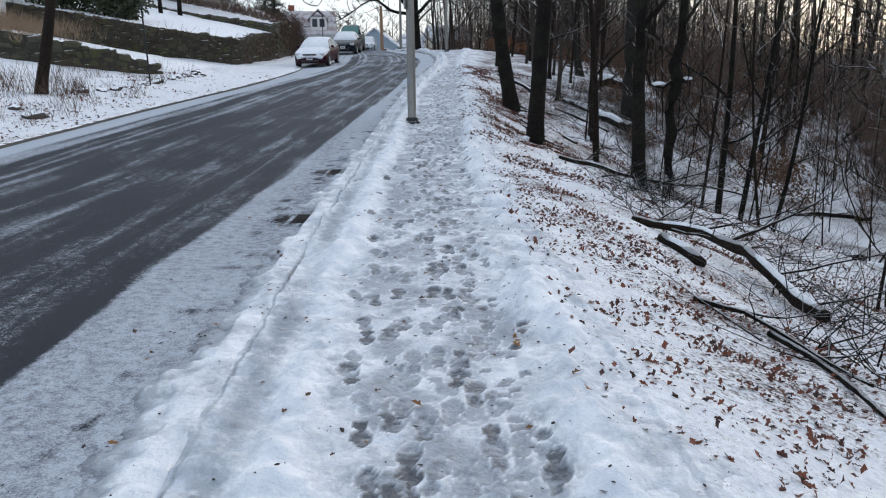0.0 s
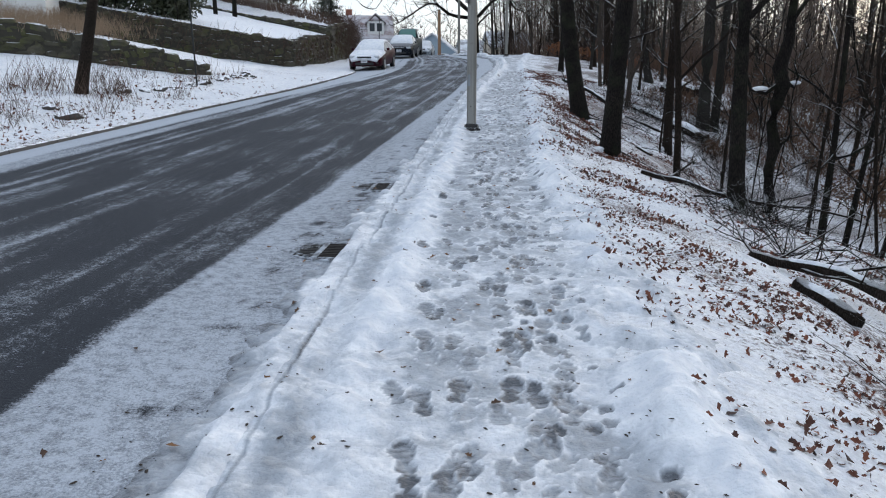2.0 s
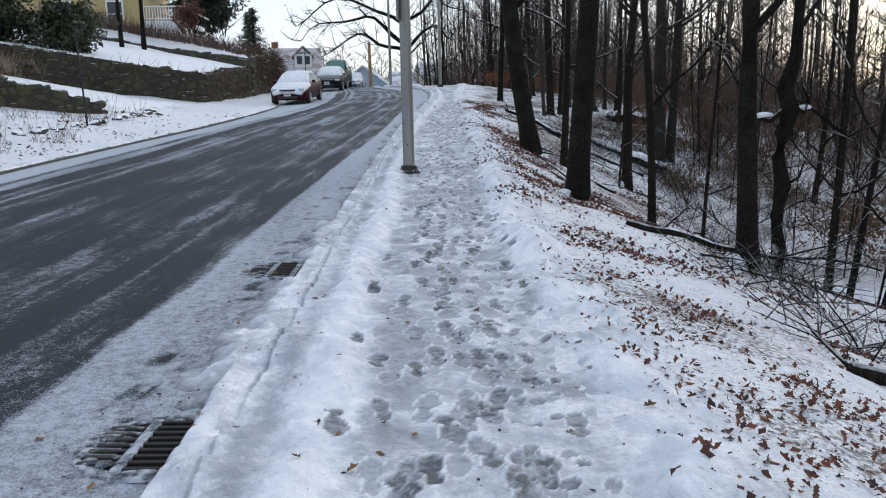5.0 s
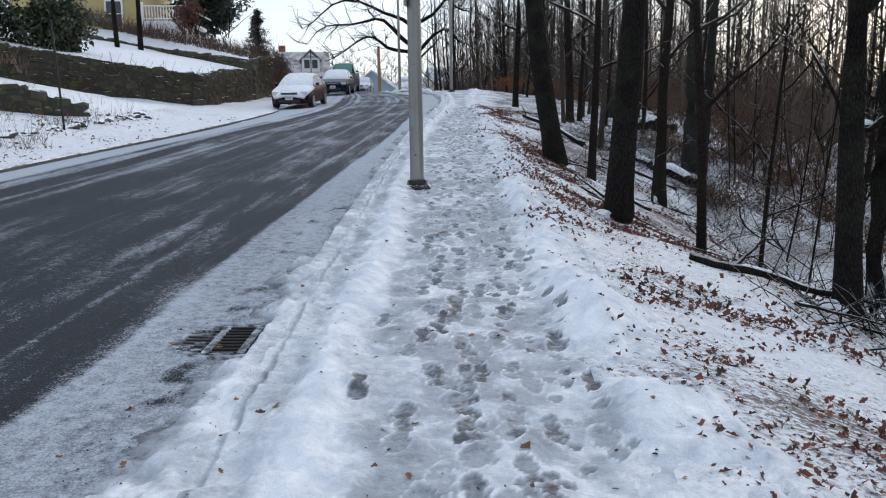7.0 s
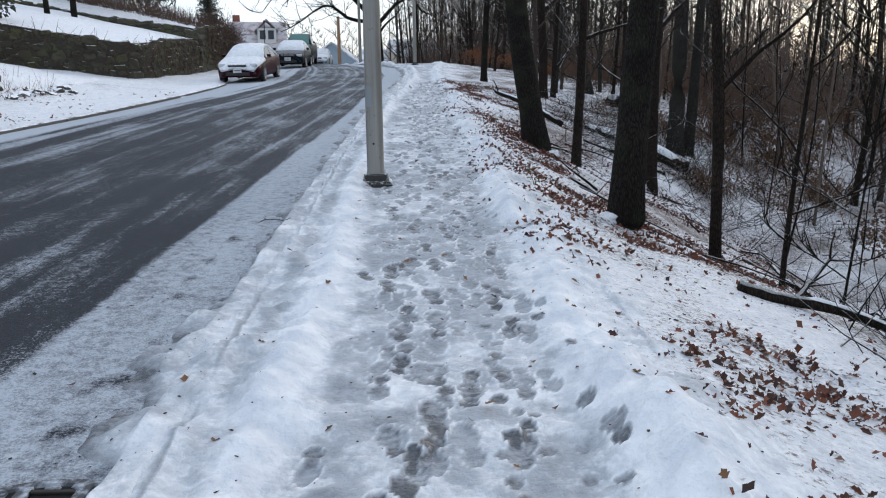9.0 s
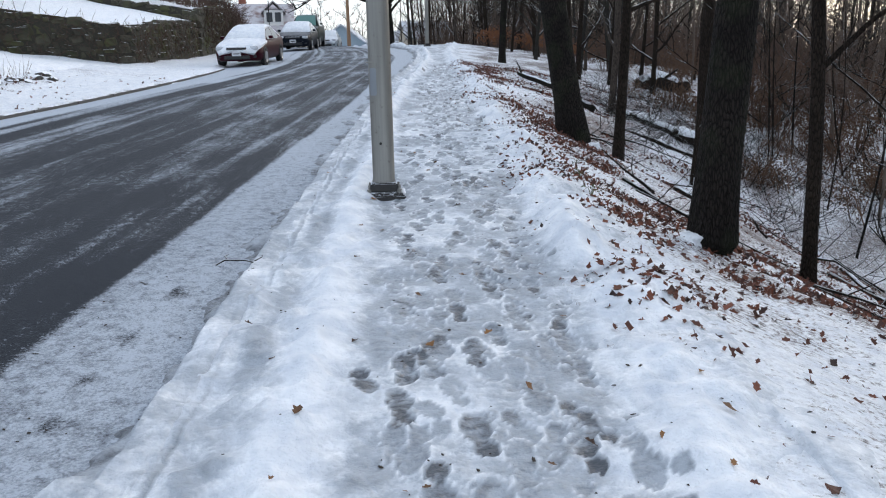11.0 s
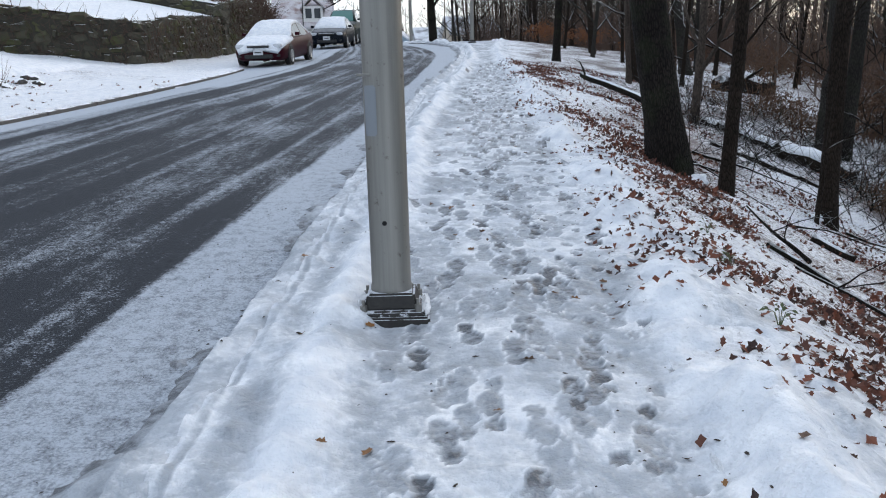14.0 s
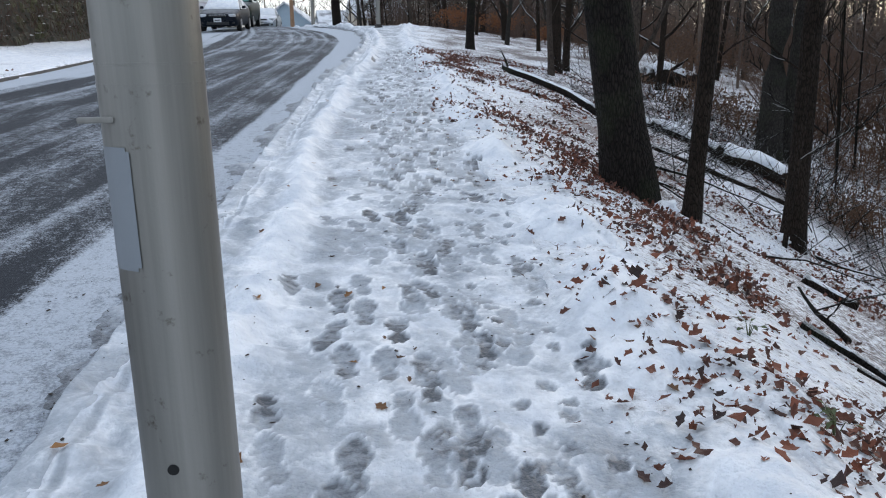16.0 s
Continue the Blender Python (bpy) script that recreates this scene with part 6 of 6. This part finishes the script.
def conifer(x, y, z, h, w, seed):
    ob = empty("conifer", x, y, z, label="dark green conifer tree on the hillside", category="tree", group="conifers")
    rr = random.Random(seed)
    tb, nb = Buf(), Buf()
    tb.tube([(0, 0, -0.5), (0, 0, h * 0.5), (0, 0, h)], [0.16, 0.1, 0.02], 7)
    for k in range(int(h * 26)):
        t = rr.random() ** 0.8
        a = rr.uniform(0, 6.283)
        L = w * (1 - t) * rr.uniform(0.6, 1.1) + 0.15
        z0 = h * (0.06 + 0.94 * t)
        l1 = wander(rr, (0, 0, z0), (math.cos(a), math.sin(a), rr.uniform(-0.25, 0.15)), L, 4, 0.08)
        tb.tube(l1, taper(0.025, 0.006, 4), 3, False)
        for q in range(int(8 + L * 20)):
            f = rr.random()
            p = l1[0].lerp(l1[-1], f) + Vector((rr.gauss(0, 0.12), rr.gauss(0, 0.12), rr.gauss(-0.06, 0.07)))
            m = Matrix.Translation(p) @ Euler((rr.uniform(-0.8, 0.8), rr.uniform(-0.8, 0.8), rr.uniform(0, 6.28))).to_matrix().to_4x4()
            s = rr.uniform(0.12, 0.24)
            nb.add([(0, 0, 0), (s * 0.5, 0.05, 0.02), (s, 0, -0.03), (s * 0.5, -0.05, 0.02)], [(0, 1, 2), (0, 2, 3)], m)
    tb.ob("trunk", M_BARK, ob)
    nb.ob("foliage", M_NEEDLE, ob)


conifer(-11.0, 66, float(surf(-11.0, 66)), 9.5 - float(surf(-11.0, 66)), 1.9, 1)
conifer(-15.4, 63, 6.2, 7.0, 2.6, 2)
conifer(-19.2, 108, 8.0, 6.5, 2.6, 3)

# ---------- houses ----------
M_WHITE = plain("white_painted_boards", (0.72, 0.71, 0.68), 0.7, 0, 0.08, 4)
M_YELLOW = plain("yellow_painted_boards", (0.42, 0.33, 0.15), 0.7, 0, 0.1, 4)
M_BLUE = plain("blue_grey_boards", (0.27, 0.34, 0.39), 0.7, 0, 0.1, 4)
M_GREYWALL = plain("tan_boards", (0.42, 0.36, 0.28), 0.7, 0, 0.1, 4)
M_PANE = plain("dark_window_glass", (0.03, 0.035, 0.045), 0.12, 0, 0.2)
M_BRICK = plain("red_chimney_brick", (0.24, 0.09, 0.06), 0.9, 0, 0.3, 14)


def roof_material(name, col, cover=0.92):
    k = Nodes(name)
    n = k.noise(0.9, 5, 0.65, vec=k.place())
    f = k.ramp(n, (0.36, 0.1), (0.55, cover))
    k.set(base_color=k.mix(f, col, (0.75, 0.78, 0.82)), roughness=0.85)
    k.bump(k.noise(9, 4, stretch=(1, 1, 4)), 0.5, 0.03)
    return k.m


M_ROOFRED = roof_material("snow_dusted_red_shingles", (0.19, 0.10, 0.08), 0.6)
M_ROOFGREY = roof_material("snow_dusted_grey_shingles", (0.16, 0.16, 0.17))


def prism(bm, w, d, z0, rise, over, thick=0.18, along="x"):
    """A gable roof of real thickness, ridge along x or y."""
    prof = [(-d / 2 - over, z0 - over * rise / (d / 2)), (0, z0 + rise), (d / 2 + over, z0 - over * rise / (d / 2))]
    prof += [(p[0], p[1] + thick) for p in prof[::-1]]
    ends = []
    for s in (-w / 2 - over, w / 2 + over):
        ends.append([bm.verts.new((s, y, z) if along == "x" else (y, s, z)) for y, z in prof])
    n = len(prof)
    for i in range(n):
        bm.faces.new((ends[0][i], ends[0][(i + 1) % n], ends[1][(i + 1) % n], ends[1][i]))
    for a, b, c, d_ in ((0, 1, 4, 5), (1, 2, 3, 4)):
        bm.faces.new([ends[0][k] for k in (a, b, c, d_)][::-1])
        bm.faces.new([ends[1][k] for k in (a, b, c, d_)])
    bmesh.ops.recalc_face_normals(bm, faces=bm.faces)


def window(parent, x, y, z, w, h, trim):
    bm = bmesh.new()
    for cx, cz, sx, sz in ((0, h / 2 + 0.05, w + 0.2, 0.1), (0, -h / 2 - 0.05, w + 0.2, 0.1), (-w / 2 - 0.05, 0, 0.1, h), (w / 2 + 0.05, 0, 0.1, h), (0, 0, w, 0.05)):
        box(bm, x + cx, y - 0.04, z + cz, sx, 0.1, sz)
    win = part("window", bm, trim, parent, "white window frame")
    bm = bmesh.new()
    box(bm, x, y - 0.01, z, w, 0.05, h)
    part("pane", bm, M_PANE, win, "dark window pane")


def house(x, y, z, w, d, h, rise, wall, roof, label, turn=0.0, along="x", wins=(), chimney=None, trim=None):
    ob = empty("house", x, y, z, turn, label=label, category="house")
    bm = bmesh.new()
    box(bm, 0, 0, h / 2 - 0.5, w, d, h + 1.0)
    part("wall", bm, wall, ob)
    gd = d if along == "x" else w
    bm = bmesh.new()
    ends = (-w / 2 + 0.01, w / 2 - 0.01) if along == "x" else (-d / 2 + 0.01, d / 2 - 0.01)
    ga = [[bm.verts.new((e, q, zz) if along == "x" else (q, e, zz)) for q, zz in ((-gd / 2, h - 0.02), (gd / 2, h - 0.02), (0, h + rise - 0.05))] for e in ends]
    for g in ga:
        bm.faces.new(g)
    for i in range(3):
        bm.faces.new((ga[0][i], ga[0][(i + 1) % 3], ga[1][(i + 1) % 3], ga[1][i]))
    bmesh.ops.recalc_face_normals(bm, faces=bm.faces)
    part("gable", bm, wall, ob)
    bm = bmesh.new()
    prism(bm, w if along == "x" else d, gd, h, rise, 0.4, 0.2, along)
    rf = part("roof", bm, roof, ob, "shingle roof dusted with snow")
    for wx, wz, ww, wh in wins:
        window(ob, wx, -d / 2 - 0.002, wz, ww, wh, trim or M_WHITE)
    if chimney:
        bm = bmesh.new()
        box(bm, chimney[0], chimney[1], h + rise + 0.1, 0.7, 0.6, 1.5, 0.02)
        part("chimney", bm, M_BRICK, rf, "red brick chimney")
    return ob


hs = house(-11.4, 92, 3.5, 5.0, 7.0, 2.5, 2.4, M_WHITE, M_ROOFRED, "white house with a snow-dusted red roof and dormer", 8, "x", ((-1.7, 1.3, 0.8, 1.2), (0.0, 1.3, 1.0, 1.2), (1.7, 1.3, 0.8, 1.2)), (-2.0, 0.3))
bm = bmesh.new()
box(bm, 0.9, -2.2, 3.5, 1.8, 2.2, 1.5)
dm = part("dormer", bm, M_WHITE, hs, "white boarded dormer")
bm = bmesh.new()
prism(bm, 2.2, 1.8, 4.2, 0.8, 0.25, 0.12, "y")
bmesh.ops.translate(bm, verts=bm.verts, vec=(0.9, -2.2, 0))
part("roof", bm, M_ROOFRED, dm, "small dormer roof")
for q in (0.5, 1.3):
    bm = bmesh.new()
    box(bm, q, -3.32, 3.6, 0.55, 0.06, 0.85)
    part("pane", bm, M_PANE, dm, "dark dormer window")
house(-4.4, 113, 2.7, 6.0, 7.0, 2.6, 2.2, M_BLUE, M_ROOFGREY, "blue-grey gabled house beyond the crest", -6, "y", ((-1.5, 1.5, 0.9, 1.3), (1.3, 1.5, 0.9, 1.3)))
house(2.0, 116, 3.4, 6.0, 7.0, 1.8, 1.7, M_WHITE, M_ROOFGREY, "white snow-roofed house behind bare trees", 5, "x", ((-1.2, 0.9, 0.9, 1.0), (1.2, 0.9, 0.9, 1.0)))
house(5.2, 108, 3.6, 5.0, 6.0, 2.2, 1.8, M_GREYWALL, M_ROOFGREY, "tan house seen between the trees", 10, "x", ((-1.0, 1.2, 0.8, 1.1), (1.2, 1.2, 0.8, 1.1)))
yh = house(-20.9, 62.0, 6.6, 8.0, 8.0, 5.2, 2.6, M_YELLOW, M_ROOFGREY, "yellow two-storey house on the hill", 4, "x", ((2.2, 1.6, 0.9, 1.5), (-1.0, 1.6, 0.9, 1.5), (2.2, 4.2, 0.9, 1.4)))
house(-21.4, 37.6, 4.6, 5.6, 6.0, 3.6, 1.4, M_WHITE, M_ROOFGREY, "white-walled garage at the top of the ramp", 14, "x")
for o in [q for q in bpy.data.objects if q.get("category") == "house"][-1:]:
    o.name = "garage"

# porch with white railing and steps
ob = empty("porch", -14.7, 56.2, 6.95, 4, label="white railed porch with steps beside a yellow house", category="porch")
bm = bmesh.new()
box(bm, 0, 0.8, -0.1, 2.6, 1.8, 1.3, 0.02)
part("deck", bm, M_WHITE, ob)
for k in range(3):
    bm = bmesh.new()
    box(bm, 1.5 + 0.28 * k, 0.5, 0.40 - 0.16 * k, 0.3, 1.2, 0.16, 0.01)
    part("step", bm, M_WHITE, ob)
bar = None
for k in range(15):
    if bar is None:
        bm = bmesh.new()
        box(bm, 0, 0, 0.45, 0.05, 0.05, 0.9)
        bar = part("baluster", bm, M_WHITE, ob)
        bar_me = bar.data
    else:
        bar = new("baluster", bar_me)
        bar.parent = ob
    bar.matrix_local = pose(-1.25 + 0.17 * k, -0.05, 0.5)
for z_ in (0.68, 1.42):
    bm = bmesh.new()
    box(bm, -0.02, -0.05, z_, 2.6, 0.09, 0.08, 0.01)
    part("rail", bm, M_WHITE, ob)
for x_ in (-1.3, 1.28):
    bm = bmesh.new()
    box(bm, x_, -0.05, 0.85, 0.13, 0.13, 1.6, 0.01)
    part("post", bm, M_WHITE, ob)
bm = bmesh.new()
box(bm, 2.0, -0.05, 0.95, 1.6, 0.07, 0.08, 0.01, Matrix.Rotation(radians(28), 4, "Y"))
part("stair_rail", bm, M_WHITE, ob)


# ---------- parked cars ----------
M_RUBBER = plain("tyre_rubber", (0.015, 0.015, 0.016), 0.85, 0, 0.3, 20)
M_RIM = plain("alloy_rim", (0.5, 0.5, 0.5), 0.35, 0.8, 0.1)
M_CHROME = plain("chrome_trim", (0.6, 0.6, 0.6), 0.2, 0.95, 0.05)
M_LAMP = plain("headlamp_glass", (0.55, 0.57, 0.6), 0.15, 0.1, 0.15)
M_PLATE = plain("pale_number_plate", (0.55, 0.56, 0.58), 0.5, 0, 0.08)
# real black trim, and the painted shade of the wheel wells
M_BLACKTRIM = plain("black_plastic_trim_and_shade", (0.012, 0.012, 0.013), 0.5, 0, 0.3)
M_GLASS = plain("dark_car_glass", (0.02, 0.026, 0.03), 0.08, 0, 0.2)


M_FROST = plain("frosted_glass", (0.32, 0.36, 0.38), 0.6, 0, 0.3, 6)


def car(x, y, z, turn, tilt, paint, label, tall=1.0, long=1.0, wide=1.0, snow=1.0, glass=None, lift=0.0):
    """A car whose front looks along -y; its origin is at the middle of the front, on the road."""
    ob = new("car")
    ob.matrix_world = pose(x, y, z, tilt, 0, turn)
    tagged(ob, label, "car", "parked cars")
    body = [(0.0, 0.66, 0.34, 0.56), (0.06, 0.76, 0.24, 0.68), (0.25, 0.84, 0.19, 0.76), (0.55, 0.87, 0.18, 0.82), (0.95, 0.875, 0.18, 0.88), (1.3, 0.875, 0.18, 0.93), (2.2, 0.875, 0.18, 0.95), (3.4, 0.875, 0.18, 0.98), (4.1, 0.86, 0.2, 1.02), (4.4, 0.8, 0.25, 0.97), (4.5, 0.7, 0.35, 0.75)]
    cabin = [(1.2, 0.80, 0.78, 0.92), (1.65, 0.82, 0.69, 1.18), (2.05, 0.825, 0.61, 1.38), (2.6, 0.825, 0.6, 1.44), (3.15, 0.82, 0.6, 1.40), (3.6, 0.8, 0.66, 1.22), (4.05, 0.77, 0.75, 1.02)]
    body = [(a * long, b * wide, c + lift, d * tall + lift * 0.6) for a, b, c, d in body]
    cabin = [(a * long, b * wide, c * wide, d * tall + lift * 0.6) for a, b, c, d in cabin]

    def loft(stations, sect, ends=True):
        bf = Buf()
        secs = [sect(s) for s in stations]
        n = len(secs[0])
        for s, q in zip(stations, secs):
            bf.v += [(p[0], s[0], p[1]) for p in q]
        for i in range(len(secs) - 1):
            for k in range(n):
                a, b = i * n + k, i * n + (k + 1) % n
                bf.f.append((a, b, b + n, a + n))
        if ends:
            bf.f.append(tuple(range(n - 1, -1, -1)))
            bf.f.append(tuple((len(secs) - 1) * n + k for k in range(n)))
        return bf

    def full(half):
        return half + [(-a, b) for a, b in half[::-1] if a > 1e-4]

    bs = lambda s: full([(0.0, s[2]), (s[1] * 0.82, s[2]), (s[1] * 0.97, s[2] + 0.1), (s[1], (s[2] + s[3]) / 2), (s[1] * 0.975, s[3] - 0.12), (s[1] * 0.9, s[3] - 0.03), (s[1] * 0.6, s[3] + 0.005), (0.0, s[3] + 0.02)])
    b = loft(body, bs).ob("body", paint, ob)
    belt = lambda s: 0.9 * tall + lift * 0.6
    cs = lambda s: full([(0.0, belt(s) - 0.1), (s[1], belt(s) - 0.06), (s[1] * 0.99, belt(s)), (s[2] * 1.03, max(s[3] - 0.07, belt(s) + 0.005)), (s[2] * 0.93, max(s[3] - 0.015, belt(s) + 0.01)), (0.0, s[3] + 0.015)])
    cb = loft(cabin, cs).ob("cabin", paint, ob)
    for sgn in (1, -1):
        for ya, yb in ((1.6, 2.58), (2.66, 3.55)):  # side windows
            g = Buf()
            pts = []
            for q in np.linspace(ya, yb, 4) * long:
                w0, w1, zr_ = (np.interp(q, [c[0] for c in cabin], [c[k] for c in cabin]) for k in (1, 2, 3))
                lo, hi = belt(0) + 0.02, zr_ - 0.10
                f = lambda zz: w0 * 0.99 + (w1 * 1.03 - w0 * 0.99) * (zz - belt(0)) / max(zr_ - 0.07 - belt(0), 0.01)
                pts.append(((f(lo) + 0.008) * sgn, q, lo))
                pts.append(((f(hi) + 0.008) * sgn, q, max(hi, lo + 0.03)))
            g.v = pts
            g.f = [(i, i + 2, i + 3, i + 1) for i in (0, 2, 4)]
            g.ob("side_window", M_FROST if snow > 0.5 else M_GLASS, cb, "frosted side window" if snow > 0.5 else "dark side window", False)
        m = bmesh.new()
        box(m, sgn * 0.93 * wide, 1.62 * long, 1.0 * tall + lift * 0.6, 0.16, 0.1, 0.12, 0.03)
        part("mirror", m, paint, ob)
        m = bmesh.new()
        box(m, sgn * 0.62 * wide, 0.07 * long, 0.66 * tall + lift * 0.6, 0.3, 0.16, 0.13, 0.05, Matrix.Rotation(radians(-sgn * 22), 4, "Z"))
        part("headlight", m, M_LAMP, ob, "clear headlamp")
        m = bmesh.new()
        box(m, sgn * 0.6 * wide, 0.045, 0.36 + lift, 0.22, 0.06, 0.09, 0.02)
        part("fog_lamp_recess", m, M_BLACKTRIM, ob)
        for wy_ in (0.86, 3.52):
            rad = 0.32 + lift * 0.2
            tyre = bmesh.new()
            lathe(tyre, [(rad * 0.62, -0.09), (rad * 0.95, -0.1), (rad, -0.07), (rad, 0.07), (rad * 0.95, 0.1), (rad * 0.62, 0.09)], 24)
            M_ = pose(sgn * 0.79 * wide, wy_ * long, rad - 0.01, 0, 90, 0)
            bmesh.ops.transform(tyre, matrix=M_, verts=tyre.verts)
            wh = part("wheel", tyre, M_RUBBER, ob, "black tyre", True)
            rim = bmesh.new()
            lathe(rim, [(rad * 0.63, -0.02), (rad * 0.63, 0.02), (rad * 0.55, 0.0), (rad * 0.1, 0.0)], 24)
            for k in range(5):
                box(rim, rad * 0.33 * math.cos(k * 1.2566), rad * 0.33 * math.sin(k * 1.2566), 0.012, rad * 0.5, 0.05, 0.02, 0, Matrix.Rotation(k * 1.2566, 4, "Z"))
            bmesh.ops.transform(rim, matrix=pose(sgn * 0.882 * wide, wy_ * long, rad - 0.01, 0, 90, 0), verts=rim.verts)
            part("rim", rim, M_RIM, wh, "spoked alloy rim")
            # thin black disc on the closed body side paints the shaded wheel well
            arch = bmesh.new()
            lathe(arch, [(rad * 1.14, -0.02), (rad * 1.14, 0.014)], 28)
            bmesh.ops.transform(arch, matrix=pose(sgn * 0.866 * wide, wy_ * long, rad + 0.015, 0, 90, 0), verts=arch.verts)
            part("wheel_arch", arch, M_BLACKTRIM, ob)
    m = bmesh.new()
    box(m, 0, 0.0, 0.33 + lift, 0.95 * wide, 0.08, 0.14, 0.03)
    part("air_intake", m, M_BLACKTRIM, ob)
    m = bmesh.new()
    box(m, 0, -0.005, 0.64 * tall + lift * 0.6, 0.72 * wide, 0.1, 0.07, 0.02)
    gr = part("grille", m, M_BLACKTRIM, ob)
    m = bmesh.new()
    box(m, 0, -0.03, 0.685 * tall + lift * 0.6, 0.74 * wide, 0.06, 0.022, 0.008)
    part("trim_bar", m, M_CHROME, gr, "chrome bar")
    m = bmesh.new()
    box(m, 0, -0.052, 0.47 + lift, 0.33, 0.02, 0.17, 0.006)
    pl = part("number_plate", m, M_PLATE, ob, "pale number plate with a dark bar")
    m = bmesh.new()
    box(m, 0, -0.064, 0.465 + lift, 0.22, 0.008, 0.035)
    part("plate_bar", m, M_BLACKTRIM, pl)
    if snow > 0.5:  # snow on bonnet, windscreen and roof
        bon = [(a - (0.02 if a == 0 else 0), w * 0.99, zt) for a, w, zb, zt in body if a <= 1.31 * long]
        ss = lambda s: full([(0.0, s[2] - 0.03), (s[1] * 0.985, s[2] - 0.15), (s[1] * 0.99, s[2] - 0.06), (s[1] * 0.9, s[2] + 0.015), (s[1] * 0.6, s[2] + 0.05), (0.0, s[2] + 0.065)])
        loft(bon, ss).ob("bonnet_snow", M_SNOW, ob, "smooth white snow over the bonnet")
    top = [c for c in cabin]
    if snow > 0.1:
        s2 = lambda s: full([(0.0, s[3] - 0.06), (s[2] * 1.05, s[3] - 0.10), (s[2] * 1.05, s[3] - 0.03), (s[2] * 0.9, s[3] + 0.025), (0.0, s[3] + 0.05)])
        loft(top, s2).ob("roof_snow", M_SNOW, ob, "white snow over windscreen and roof")
    else:
        ws = Buf()
        for a, w0, w1, zr_ in cabin[:3]:
            ws.v += [(-w1 * 0.86, a - 0.02, zr_ + 0.012), (w1 * 0.86, a - 0.02, zr_ + 0.012)]
        ws.v = [(p[0], p[1], p[2] + (0.012 if i < 2 else 0.006)) for i, p in enumerate(ws.v)]
        ws.f = [(0, 1, 3, 2), (2, 3, 5, 4)]
        ws.ob("windscreen", glass or M_GLASS, cb, "frosted windscreen", False)
    return ob


def paint(name, col, dust=0.6):
    k = Nodes(name)
    u = k.math("ADD", k.up(), k.math("MULTIPLY", k.math("SUBTRACT", k.noise(5, 5), 0.5), 0.7))
    f = k.ramp(u, (0.75, 0.0), (1.0, 1.0))
    k.set(base_color=k.mix(k.math("MULTIPLY", f, dust), col, SNOW), roughness=0.4)
    k.bsdf.inputs["Specular IOR Level"].default_value = 0.1
    return k.m


M_RED_PAINT = paint("dark_red_car_paint", (0.03, 0.001, 0.006))
M_BLUE_PAINT = paint("blue_black_car_paint", (0.005, 0.008, 0.014), 0.15)
M_GREEN_PAINT = paint("dark_green_car_paint", (0.005, 0.016, 0.013), 0.2)
M_TEAL = plain("teal_tinted_windscreen", (0.05, 0.17, 0.15), 0.3, 0, 0.3)


def slope_at(y):
    return math.degrees(math.atan2(float(grade(y + 2.2) - grade(y - 2.2)), 4.4))


car(-5.22, 41.45, float(road_z(-5.2, 43.6)) - 0.13, -5.0, slope_at(43.6), M_RED_PAINT, "dark red saloon car under a blanket of snow")
car(-4.5, 53.6, float(road_z(-4.5, 55.8)) - 0.1, -2.0, slope_at(55.8), M_BLUE_PAINT, "blue-black saloon car dusted with frost", snow=0.2, glass=M_FROST)
car(-4.55, 59.6, float(road_z(-4.5, 61.8)) - 0.1, -2.0, slope_at(61.8), M_GREEN_PAINT, "dark green off-road car with a snowy roof", tall=1.3, snow=0.0, glass=M_TEAL, lift=0.12, wide=1.02)
car(-3.9, 68.0, float(road_z(-4.5, 70)) - 0.1, -2.0, 0, M_FROST, "pale car parked beyond the crest", snow=0.9)
